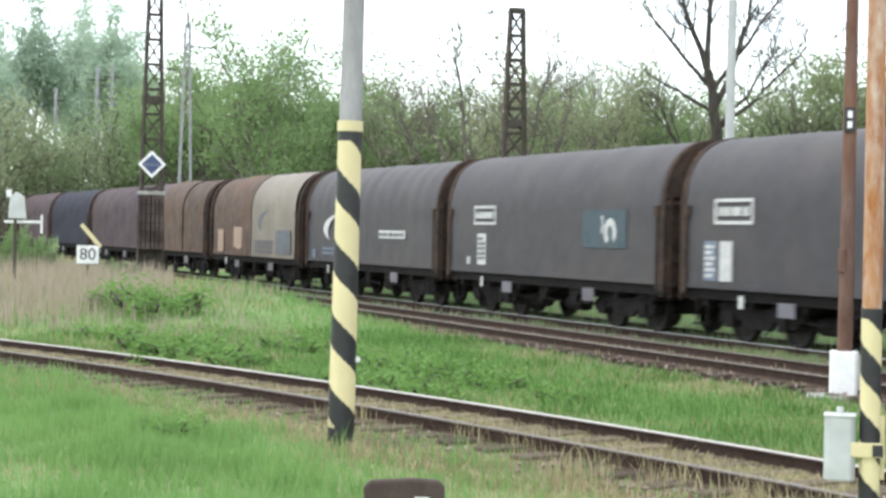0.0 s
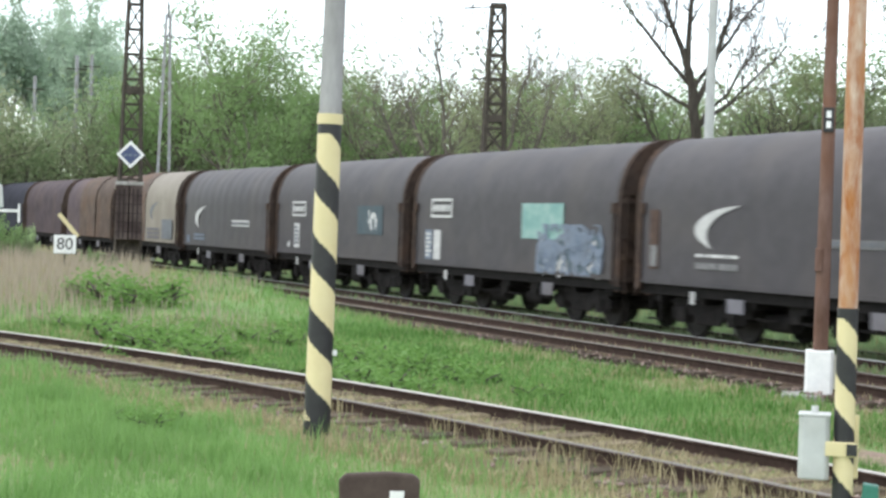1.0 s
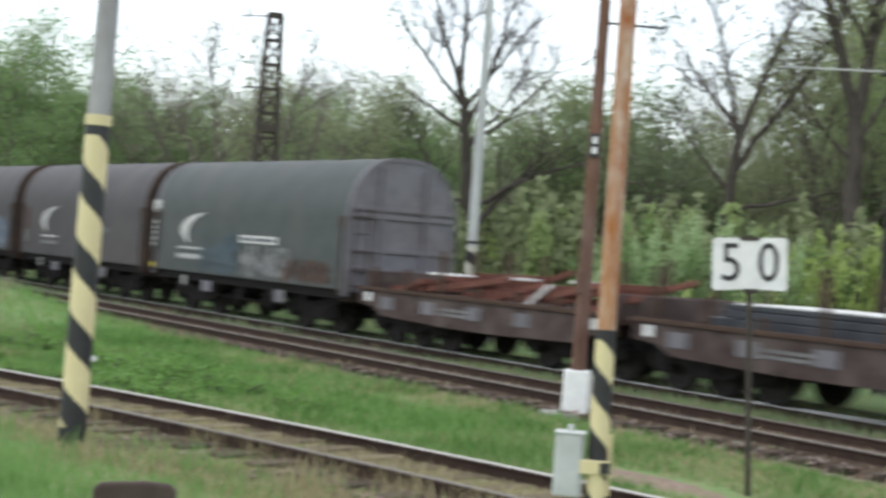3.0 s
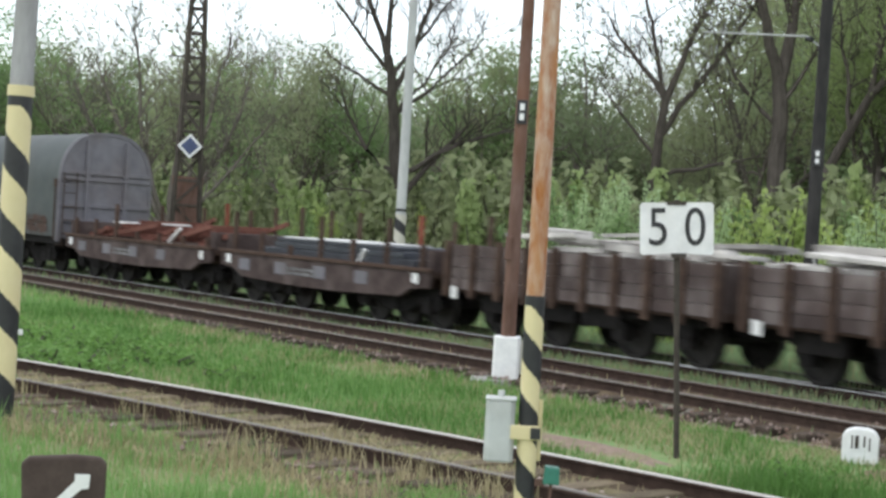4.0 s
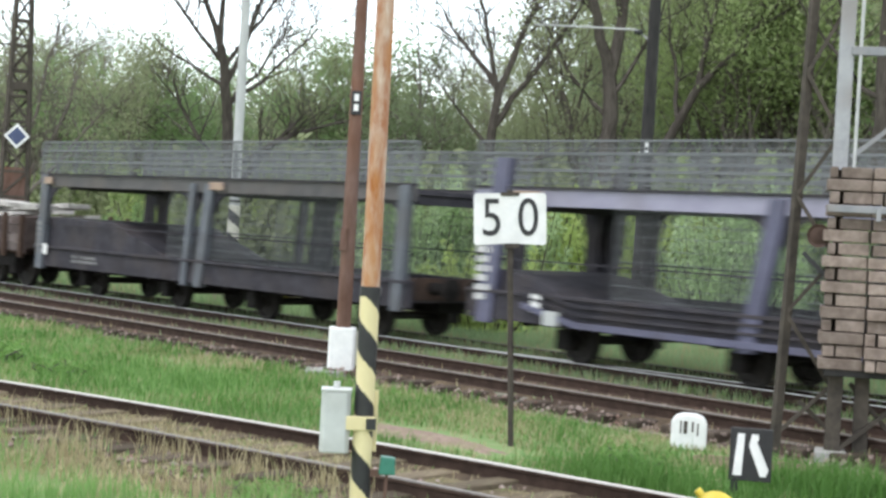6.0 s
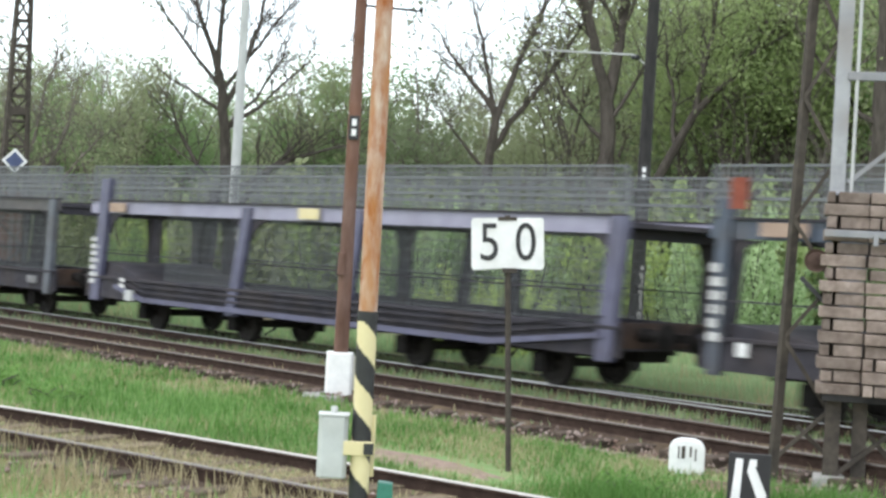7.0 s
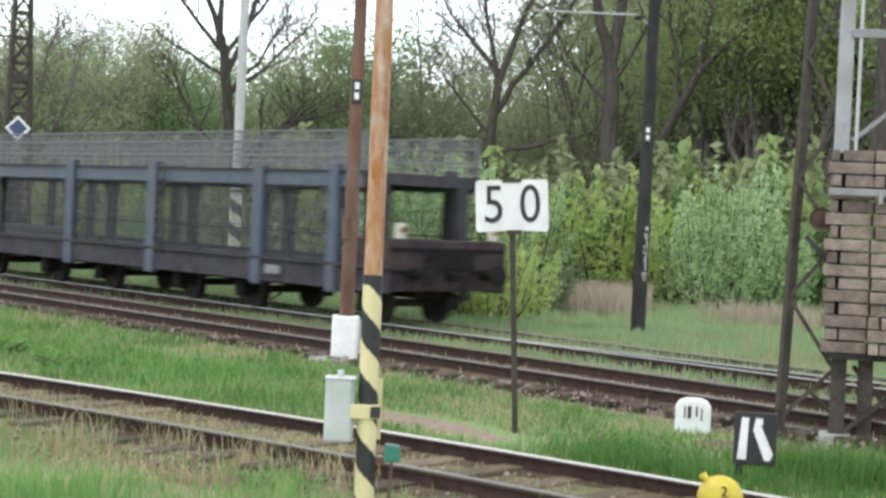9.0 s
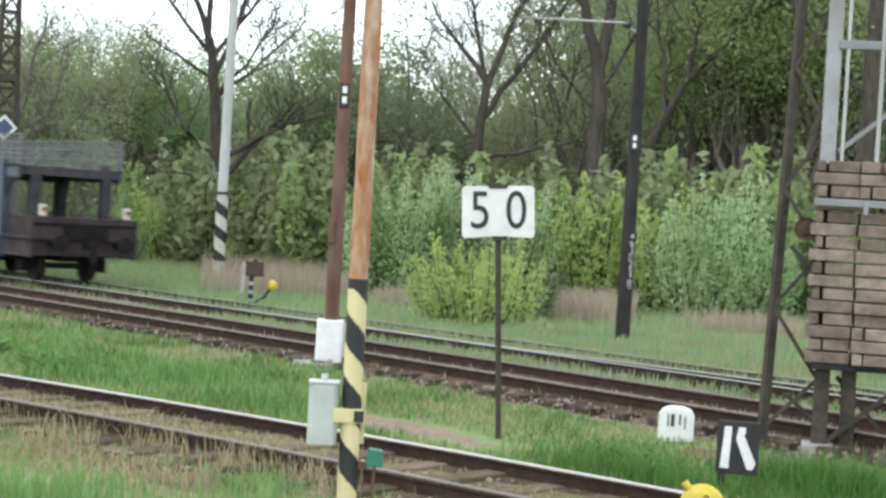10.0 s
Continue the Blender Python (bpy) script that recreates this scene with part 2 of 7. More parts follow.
SLEEPER = surf("old_wooden_sleeper", (0.05, 0.038, 0.03), (0.115, 0.09, 0.072), 5, 0.9, bump=0.4, stretch=(1, 0.3, 1))
OLD_SLEEPER = surf("bleached_mossy_sleeper", (0.075, 0.058, 0.041), (0.22, 0.18, 0.122), 5, 0.9, bump=0.5, stain=(0.07, 0.055, 0.042), stain_scale=1.2, stain_amount=0.8, stretch=(1, 0.3, 1), vary=0.3)
BALLAST = surf("weedy_grey_ballast", (0.075, 0.066, 0.056), (0.225, 0.205, 0.18), 14, 0.95, bump=0.9, stain=(0.13, 0.155, 0.09), stain_scale=0.6, stain_amount=0.7)
BARK = surf("brown_bark", (0.05, 0.043, 0.037), (0.115, 0.10, 0.087), 7, 0.95, bump=0.6, stretch=(1, 1, 0.25))
# lighter bark for the background trees, with some haze put into its tone
BARK_GREY = surf("grey_brown_bark", (0.10, 0.088, 0.075), (0.20, 0.175, 0.155), 7, 0.95, bump=0.6, stretch=(1, 1, 0.25))
BARK_PALE = surf("pale_bark", (0.16, 0.155, 0.14), (0.30, 0.295, 0.27), 6, 0.9, bump=0.3, stretch=(1, 1, 0.3))
STRAW_WOOD = surf("bleached_timber", (0.36, 0.29, 0.2), (0.55, 0.46, 0.34), 6, 0.8, bump=0.4, stretch=(1, 0.3, 1))
LEAF_MID = leaf_mat("spring_green_leaves", (0.17, 0.27, 0.11), (0.29, 0.41, 0.18), 0.5)
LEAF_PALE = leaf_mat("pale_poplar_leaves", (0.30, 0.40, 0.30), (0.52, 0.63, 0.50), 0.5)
# the next two are lightened in place of haze over the background trees
LEAF_DARK = leaf_mat("olive_leaves", (0.15, 0.19, 0.105), (0.24, 0.29, 0.165), 0.5)
LEAF_OLIVE = leaf_mat("brownish_young_leaves", (0.23, 0.265, 0.145), (0.365, 0.41, 0.23), 0.5)
LEAF_LIME = leaf_mat("lime_bush_leaves", (0.30, 0.40, 0.12), (0.50, 0.60, 0.23), 0.55)
LEAF_SILVER = leaf_mat("silver_green_leaves", (0.26, 0.385, 0.17), (0.51, 0.63, 0.37), 0.55)
GRASS = leaf_mat("fresh_grass_blades", (0.115, 0.24, 0.065), (0.26, 0.425, 0.145), 0.45)
GRASS_WEED = leaf_mat("weed_leaves", (0.105, 0.225, 0.05), (0.235, 0.40, 0.115), 0.45)
GRASS_FAR = leaf_mat("meadow_grass_blades", (0.185, 0.285, 0.135), (0.37, 0.475, 0.26), 0.45)
LEAF_FRESH = leaf_mat("airy_young_leaves", (0.25, 0.33, 0.135), (0.42, 0.51, 0.235), 0.55)
# paler greens for the deep wood: distance haze put into the leaf colour
LEAF_HAZED = leaf_mat("haze_paled_leaves", (0.23, 0.31, 0.165), (0.37, 0.46, 0.265), 0.5)
LEAF_HAZED_OLIVE = leaf_mat("haze_paled_olive_leaves", (0.25, 0.28, 0.17), (0.39, 0.425, 0.27), 0.5)
GRASS_RANK = leaf_mat("rank_grass_blades", (0.06, 0.15, 0.03), (0.155, 0.30, 0.075), 0.45)
REED = leaf_mat("withered_reed_stalks", (0.29, 0.235, 0.18), (0.45, 0.385, 0.30), 0.3)
STRAW = leaf_mat("dry_straw_blades", (0.29, 0.25, 0.135), (0.49, 0.435, 0.265), 0.3)


def ground_mat():
    """Turf, thin dry turf and bare soil in patches at two scales."""
    m = bpy.data.materials.new("patchy_turf")
    m.use_nodes = True
    n, l = m.node_tree.nodes, m.node_tree.links
    p = n["Principled BSDF"]
    geo = n.new("ShaderNodeNewGeometry")
    big, small = n.new("ShaderNodeTexNoise"), n.new("ShaderNodeTexNoise")
    big.inputs["Scale"].default_value, big.inputs["Detail"].default_value = 0.22, 5
    small.inputs["Scale"].default_value, small.inputs["Detail"].default_value = 5.0, 8
    for q in (big, small):
        l.new(geo.outputs["Position"], q.inputs["Vector"])
    add = n.new("ShaderNodeMath")
    add.operation = "MULTIPLY_ADD"
    l.new(small.outputs["Fac"], add.inputs[0])
    add.inputs[1].default_value = 0.35
    l.new(big.outputs["Fac"], add.inputs[2])
    ramp = n.new("ShaderNodeValToRGB")
    e = ramp.color_ramp.elements
    e[0].position, e[0].color = 0.45, (0.10, 0.19, 0.05, 1)
    e[1].position, e[1].color = 0.9, (0.26, 0.215, 0.135, 1)
    x = e.new(0.62)
    x.color = (0.14, 0.235, 0.075, 1)
    x = e.new(0.76)
    x.color = (0.20, 0.22, 0.10, 1)
    l.new(add.outputs[0], ramp.inputs[0])
    l.new(ramp.outputs[0], p.inputs["Base Color"])
    p.inputs["Roughness"].default_value = 0.95
    b = n.new("ShaderNodeBump")
    b.inputs["Strength"].default_value, b.inputs["Distance"].default_value = 0.8, 0.06
    l.new(small.outputs["Fac"], b.inputs["Height"])
    l.new(b.outputs[0], p.inputs["Normal"])
    return m


TURF = ground_mat()
STONE = surf("mixed_ballast_stone", (0.115, 0.08, 0.07), (0.40, 0.33, 0.295), 2.3, 0.9, bump=0.3, stain=(0.20, 0.12, 0.09), stain_scale=3.0, stain_amount=0.8, fine=2.0)
SOIL = surf("pinkish_gravelly_soil", (0.165, 0.118, 0.095), (0.33, 0.25, 0.205), 9, 0.95, bump=0.6, stain=(0.22, 0.25, 0.10), stain_scale=1.3, stain_amount=0.5)
# dark brown, partly standing in for shadow along the rails
CINDER = surf("dark_brown_cinder", (0.032, 0.022, 0.017), (0.105, 0.076, 0.057), 11, 0.95, bump=0.8, stain=(0.20, 0.155, 0.095), stain_scale=1.4, stain_amount=0.55)
DRY = surf("dry_trackbed_soil", (0.062, 0.046, 0.033), (0.20, 0.157, 0.105), 5, 0.95, bump=0.7, stain=(0.15, 0.17, 0.06), stain_scale=0.9, stain_amount=0.6)


# ---- mesh tools ----
class Shape:
    """Collects vertices and faces of one part."""

    def __init__(self):
        self.v, self.f = [], []

    def add(self, verts, faces):
        k = len(self.v)
        self.v.extend(tuple(p) for p in verts)
        self.f.extend(tuple(k + i for i in q) for q in faces)
        return self

    def box(self, x0, x1, y0, y1, z0, z1, m=None):
        p = [(x, y, z) for x in (x0, x1) for y in (y0, y1) for z in (z0, z1)]
        if m is not None:
            p = [m @ Vector(q) for q in p]
        return self.add(p, [(0, 1, 3, 2), (4, 6, 7, 5), (0, 4, 5, 1), (2, 3, 7, 6), (0, 2, 6, 4), (1, 5, 7, 3)])

    def tube(self, pts, radii, n=8, caps=True):
        pts = [Vector(p) for p in pts]
        rings = []
        for i, p in enumerate(pts):
            d = (pts[min(i + 1, len(pts) - 1)] - pts[max(i - 1, 0)]).normalized()
            a = d.orthogonal().normalized() if abs(d.z) < 0.999 else Vector((1, 0, 0))
            b = d.cross(a)
            r = radii[i] if isinstance(radii, (list, tuple)) else radii
            rings.append([p + r * (math.cos(2 * math.pi * j / n) * a + math.sin(2 * math.pi * j / n) * b) for j in range(n)])
        faces = []
        for i in range(len(pts) - 1):
            for j in range(n):
                faces.append((i * n + j, i * n + (j + 1) % n, (i + 1) * n + (j + 1) % n, (i + 1) * n + j))
        if caps:
            faces.append(tuple(reversed(range(n))))
            faces.append(tuple((len(pts) - 1) * n + j for j in range(n)))
        return self.add([q for r in rings for q in r], faces)

    def bar(self, p0, p1, w, h):
        """A square bar between two points."""
        p0, p1 = Vector(p0), Vector(p1)
        d = (p1 - p0).normalized()
        a = d.cross(Vector((0, 0, 1)))
        a = a.normalized() if a.length > 1e-3 else Vector((1, 0, 0))
        b = a.cross(d)
        q = [p + sx * w / 2 * a + sy * h / 2 * b for p in (p0, p1) for sx, sy in ((-1, -1), (1, -1), (1, 1), (-1, 1))]
        return self.add(q, [(3, 2, 1, 0), (4, 5, 6, 7), (0, 1, 5, 4), (1, 2, 6, 5), (2, 3, 7, 6), (3, 0, 4, 7)])

    def prism(self, outline, lo, hi, axis="x", caps=True):
        """An outline extruded along an axis: (y, z) along x, (x, z) along y, (x, y) along z."""
        def at(q, s):
            return {"x": (s, q[0], q[1]), "y": (q[0], s, q[1]), "z": (q[0], q[1], s)}[axis]
        n = len(outline)
        faces = [(j, (j + 1) % n, n + (j + 1) % n, n + j) for j in range(n)]
        if caps:
            faces += [tuple(reversed(range(n))), tuple(range(n, 2 * n))]
        return self.add([at(q, lo) for q in outline] + [at(q, hi) for q in outline], faces)

    def turn(self, outline, n=20, axis="z", centre=(0, 0, 0)):
        """An outline of (radius, height) turned round an axis."""
        c, k = Vector(centre), len(outline)
        v = []
        for j in range(n):
            s, o = math.sin(2 * math.pi * j / n), math.cos(2 * math.pi * j / n)
            for r, h in outline:
                v.append(c + Vector({"z": (r * o, r * s, h), "y": (r * o, h, r * s), "x": (h, r * o, r * s)}[axis]))
        f = []
        for j in range(n):
            for i in range(k - 1):
                f.append((j * k + i, ((j + 1) % n) * k + i, ((j + 1) % n) * k + i + 1, j * k + i + 1))
        return self.add(v, f)


def mesh_of(name, shape, material, bevel=0.0, smooth=False):
    me = bpy.data.meshes.new(name)
    me.from_pydata(shape.v, [], shape.f)
    bm = bmesh.new()
    bm.from_mesh(me)
    if len(shape.f) < 4000:
        bmesh.ops.recalc_face_normals(bm, faces=bm.faces)
    if bevel:
        edges = [e for e in bm.edges if len(e.link_faces) == 2 and e.calc_face_angle(0) > 0.6]
        bmesh.ops.bevel(bm, geom=edges, offset=bevel, segments=2, affect="EDGES", profile=0.6, clamp_overlap=True)
    bm.to_mesh(me)
    bm.free()
    if smooth:
        for q in me.polygons:
            q.use_smooth = True
        me.set_sharp_from_angle(angle=radians(40))
    for mat in material if isinstance(material, (list, tuple)) else (material,):
        me.materials.append(mat)
    return me


def part(name, shape, material, parent, label="", bevel=0.0, smooth=False):
    """One mesh under a thing or a part."""
    me = shape if isinstance(shape, bpy.types.Mesh) else mesh_of(name, shape, material, bevel, smooth)
    ob = new(name, me)
    ob.parent = parent
    return tagged(ob, label)


def thing(name, m, label, category, group="", kind=""):
    ob = new(name)
    ob.matrix_basis = m
    return tagged(ob, label, category, group, kind)


def solid(name, shape, material, m, label, category, group="", kind="", bevel=0.0, smooth=False):
    """A thing of one mesh."""
    ob = new(name, mesh_of(name, shape, material, bevel, smooth))
    ob.matrix_basis = m
    return tagged(ob, label, category, group, kind)


def lettering(name, text, size, material, parent, m):
    curve = bpy.data.curves.new(name, "FONT")
    curve.body, curve.size, curve.extrude = text, size, 0.003
    curve.align_x, curve.align_y = "CENTER", "CENTER"
    holder = new(name, curve)
    bpy.context.view_layer.update()
    me = bpy.data.meshes.new_from_object(holder.evaluated_get(bpy.context.evaluated_depsgraph_get()))
    bpy.data.objects.remove(holder)
    me.materials.clear()
    me.materials.append(material)
    ob = new(name, me)
    ob.parent, ob.matrix_basis = parent, m
    return ob


# ---- the ground ----
RAIL = 0.2                                   # height of the rail heads
TRACKS = {"passing_track": 16.42, "train_track": 19.81}


def siding_y(x):
    u = x + 16
    if u < -22:
        return siding_y(-38) + 0.483 * (x + 38)
    if u > 14:
        return siding_y(-2) + 0.044 * (x + 2)
    return 8.39 + 0.2146 * u - 0.0061 * u * u


def ground_z(x, y):
    z = 0.05 * noise.noise((x * 0.35, y * 0.35, 0)) + 0.03 * noise.noise((x * 1.3, y * 1.3, 4)) - 0.04
    bed = min(abs(y - siding_y(x)) - 1.5, abs(y - 18.2) - 3.6)
    if bed < 0:
        z = min(z, -0.1)
    # a low grown-over bank between the siding and the line, rising to the west
    up = max(0.0, min(1.0, (-25 - x) / 20))
    z += (0.72 + 0.3 * noise.noise((x * 0.16, y * 0.3, 2))) * up * up * (3 - 2 * up) * min(1.0, max(0.0, (14.7 - y) / 1.5)) * min(1.0, max(0.0, (y - siding_y(x) - 2.2) / 4.5))
    if y > 60:
        z += 0.01 * (y - 60)
    return z


def build_ground():
    def steps(lo, hi, fine_lo, fine_hi, fine):
        out, s, step = [fine_lo], fine_lo, fine
        while s < fine_hi:
            s += fine
            out.append(s)
        while s < hi:
            step *= 1.25
            s += step
            out.append(s)
        s, step = fine_lo, fine
        while s > lo:
            step *= 1.25
            s -= step
            out.insert(0, s)
        return out
    xs, ys = steps(-2500, 2500, -60, 8, 0.5), steps(-2500, 2500, -4, 46, 0.5)
    verts = [(x, y, ground_z(x, y)) for x in xs for y in ys]
    n = len(ys)
    faces = [(i * n + j, (i + 1) * n + j, (i + 1) * n + j + 1, i * n + j + 1) for i in range(len(xs) - 1) for j in range(n - 1)]
    g = Shape().add(verts, faces)
    solid("ground", g, TURF, Matrix(), "patchy green turf with dry grass and bare soil", "ground", kind="structure", smooth=True)


def bed(name, line, x0, x1, half, top, foot, low, material, label, step=1.0):
    """A trackbed that follows a line, with sloping shoulders."""
    s, n = Shape(), 0
    rows = []
    x = x0
    while x <= x1:
        y = line(x)
        j = [0.05 * noise.noise((x * 1.7, k * 5.1, 2)) for k in range(6)]
        rows.append([(x, y - foot + j[0] * 4, low), (x, y - half + j[1], top + j[2] * 0.6), (x, y - 0.5, top + 0.01 + j[5] * 0.4),
                     (x, y + 0.5, top + 0.01 + j[5] * 0.4), (x, y + half + j[3], top + j[4] * 0.6), (x, y + foot + j[1] * 4, low)])
        x += step
    k = len(rows[0])
    s.add([p for r in rows for p in r], [(i * k + j, (i + 1) * k + j, (i + 1) * k + j + 1, i * k + j + 1) for i in range(len(rows) - 1) for j in range(k - 1)])
    return solid(name, s, material, Matrix(), label, "trackbed", kind="structure", smooth=True)


RAIL_FOOT = [(-0.075, 0), (0.075, 0), (0.075, 0.012), (0.012, 0.03), (0.012, 0.125), (0.036, 0.135), (0.036, 0.16), (-0.036, 0.16), (-0.036, 0.135), (-0.012, 0.125), (-0.012, 0.03), (-0.075, 0.012)]


def rail(line, x0, x1, step, head, parent):
    """One rail, whose running surface is a strip of its own on the head."""
    web, top, rows, xs = Shape(), Shape(), [], []
    x = x0
    while x <= x1 + 1e-6:
        xs.append(x)
        x += step
    k = len(RAIL_FOOT)
    web.add([(x, line(x) + y, RAIL - 0.172 + z) for x in xs for y, z in RAIL_FOOT],
            [(i * k + j, (i + 1) * k + j, (i + 1) * k + (j + 1) % k, i * k + (j + 1) % k) for i in range(len(xs) - 1) for j in range(k)])
    strip = [(-0.034, 0.155), (-0.03, 0.172), (0.03, 0.172), (0.034, 0.155)]
    top.add([(x, line(x) + y, RAIL - 0.172 + z) for x in xs for y, z in strip],
            [(i * 4 + j, (i + 1) * 4 + j, (i + 1) * 4 + j + 1, i * 4 + j + 1) for i in range(len(xs) - 1) for j in range(3)])
    r = part("rail", web, RAIL_SIDE, parent)
    part("rail_head", top, head, r, "worn running surface of the rail")


def sleepers(line, slope, xs, parent, top, wood=None):
    s = Shape().box(-0.13, 0.13, -1.3, 1.3, -0.15, 0)
    me = mesh_of("sleeper", s, wood or SLEEPER, bevel=0.03)
    for x in xs:
        ob = part("sleeper", me, None, parent)
        ob.matrix_basis = pose(x, line(x), top + random.uniform(-0.012, 0.012), 0, 0, math.degrees(math.atan(slope(x))) + random.uniform(-1, 1))


def build_tracks():
    bed("ballast_bed_main", lambda x: 18.2, -420, 160, 2.62, 0.02, 3.2, -0.2, BALLAST, "weedy brown ballast under two tracks", 2.0)
    bed("trackbed_siding", siding_y, -150, 60, 1.25, 0.035, 2.7, -0.09, DRY, "dry soil and straw round the siding's sleepers", 0.8)
    rows, x = [], -120.0
    while x < 30:
        j = 0.1 * noise.noise((x * 1.3, 2, 8))
        rows += [(x, 14.92 + j, -0.12), (x, 15.32 + j * 0.4, -0.065), (x, 15.64, 0.05)]
        x += 0.5
    n = len(rows) // 3
    s = Shape().add(rows, [(3 * i + q, 3 * i + 3 + q, 3 * i + 4 + q, 3 * i + 1 + q) for i in range(n - 1) for q in (0, 1)])
    # the shoulder's dark brown also carries the shadow band below the near rail
    solid("ballast_shoulder", s, CINDER, Matrix(), "dark brown ballast shoulder below the near rail", "trackbed", kind="structure", smooth=True)
    for name, y in TRACKS.items():
        t = thing(name, Matrix(), "railway track with worn steel rails on weedy brown ballast", "railway track")
        for off in (-0.7175, 0.7175):
            # far heads take a dimmer tone so they barely show from the camera
            rail(lambda x, o=off: y + o, -420, 160, 20.0, (RAIL_DIM if name == "passing_track" else RAIL_TOP) if off < 0 else RAIL_DIM, t)
        sleepers(lambda x: y, lambda x: 0, [-58 + 0.62 * i for i in range(100)], t, 0.035)
    rows, x = [], -120.0
    while x < 30:
        j = [0.02 * noise.noise((x * 1.6, q * 3.7, 11)) for q in range(3)]
        rows += [(x, 15.74, 0.045 + j[0]), (x, 16.42, 0.03 + j[1]), (x, 17.10, 0.045 + j[2])]
        x += 0.5
    n = len(rows) // 3
    s = Shape().add(rows, [(3 * i + q, 3 * i + 3 + q, 3 * i + 4 + q, 3 * i + 1 + q) for i in range(n - 1) for q in (0, 1)])
    solid("cinder_infill", s, CINDER, Matrix(), "dark brown cinder between the rails of the passing track", "trackbed", kind="structure", smooth=True)
    rng = random.Random(2)
    v, f = [], []
    for i in range(9500):
        x = -4 - 46 * rng.random()
        if i < 5600:
            y = rng.uniform(14.75, 15.45) if i % 2 else rng.gauss(15.1, 0.2)
            z = -0.09 + 0.1 * max(0.0, y - 15.2)
        elif i < 7000:
            y, z = rng.uniform(17.4, 19.0), 0.02
        else:
            y = siding_y(x) + rng.choice((rng.uniform(-0.62, 0.62), rng.uniform(-1.5, -0.8), rng.uniform(0.8, 1.2)))
            z = 0.035
        r = rng.uniform(0.018, 0.05)
        k = len(v)
        a = rng.uniform(0, 6.283)
        for q in range(4):
            u = a + q * 1.571 + rng.uniform(-0.4, 0.4)
            g = r * rng.uniform(0.7, 1.35)
            v.append((x + g * math.cos(u), y + g * math.sin(u), z + r * rng.uniform(-0.1, 0.4)))
        v += [(x + rng.uniform(-0.3, 0.3) * r, y + rng.uniform(-0.3, 0.3) * r, z + r * rng.uniform(0.6, 1.1)), (x, y, z - r)]
        f += [(k + q, k + (q + 1) % 4, k + 4) for q in range(4)] + [(k + (q + 1) % 4, k + q, k + 5) for q in range(4)]
    solid("ballast_stones", Shape().add(v, f), STONE, Matrix(), "loose grey and reddish stones strewn along the tracks", "stones", kind="stuff")
    rim = [(-13.4 + (2.3 + 0.5 * noise.noise((k * 0.7, 0, 1))) * math.cos(k * 0.1963), 11.7 + (0.62 + 0.25 * noise.noise((k * 0.9, 3, 1))) * math.sin(k * 0.1963)) for k in range(32)]
    soil = Shape().add([(-13.4, 11.7, 0.03)] + [(x, y, -0.06) for x, y in rim], [(0, 1 + k, 1 + (k + 1) % 32) for k in range(32)])
    solid("bare_soil", soil, SOIL, Matrix(), "bare pinkish gravelly soil round the sign post", "soil", kind="structure", smooth=True)
    rim = [(-9.6 + (2.3 + 0.5 * noise.noise((k * 0.7, 8, 1))) * math.cos(k * 0.1963), 13.75 + (0.95 + 0.3 * noise.noise((k * 0.9, 6, 1))) * math.sin(k * 0.1963)) for k in range(32)]
    soil = Shape().add([(-9.6, 13.75, 0.1)] + [(x, y, -0.08) for x, y in rim], [(0, 1 + k, 1 + (k + 1) % 32) for k in range(32)])
    solid("bare_soil", soil, DRY, Matrix(), "grey-brown rubble and soil at the foot of the tension mast", "soil", kind="structure", smooth=True)
    t = thing("siding_track", Matrix(), "rusty siding track half buried in dry grass", "railway track")
    for k, off in enumerate((-0.7175, 0.7175)):
        strip = Shape()
        rows, x = [], -70.0
        while x < 20:
            j = [0.07 * noise.noise((x * 1.9, 7 * k + q, 5)) for q in range(2)]
            a, b = siding_y(x) + off - (0.42 if k == 0 else 0.3) + j[0], siding_y(x) + off + 0.14 + j[1]
            rows += [(x, a, 0.035), (x, (a + b) / 2, 0.062), (x, b, 0.045)]
            x += 0.25
        n = len(rows) // 3
        strip.add(rows, [(3 * i + q, 3 * i + 3 + q, 3 * i + 4 + q, 3 * i + 1 + q) for i in range(n - 1) for q in (0, 1)])
        # dark strip paints both the brown soil and the shadow along the rail
        part("cinder_strip", strip, CINDER, t, "dark brown strip along the rail, soil with painted shadow", smooth=True)
        # the far head is paler than the near one
        rail(lambda x, o=off: siding_y(x) + o, -150, 60, 1.5, RAIL_PALE if k else RAIL_DIM, t)
    sleepers(siding_y, lambda x: (siding_y(x + 0.1) - siding_y(x - 0.1)) / 0.2, [-46 + 0.65 * i for i in range(72)], t, 0.075, OLD_SLEEPER)
    # the switch rail of the turnout beside the near running rail
    t = thing("switch_rail", Matrix(), "bright diverging switch rail beside the near running rail", "switch rail")
    rail(lambda x: 19.17 + 0.078 * max(0, x + 20.5), -27, -6, 1.0, RAIL_TOP, t)
    s = Shape()
    rng = random.Random(5)
    for i in range(5200):
        x = rng.uniform(-42, 2)
        if rng.random() < 0.45:
            y = 16.57 + rng.choice((-1.35, -1.55, -1.8, 1.3, 0.2, -0.3)) + rng.gauss(0, 0.25)
        elif rng.random() < 0.6:
            y = siding_y(x) + rng.choice((-1.2, -1.0, 1.1)) + rng.gauss(0, 0.22)
        else:
            y = 19.81 + rng.uniform(-2.2, 1.8)
        d = min(abs(y - 18.2) - 3.0, 0.9)
        z = 0.035 if d < 0 else (0.03 - 0.22 * d if abs(y - 18.2) < 4.2 else 0.02)
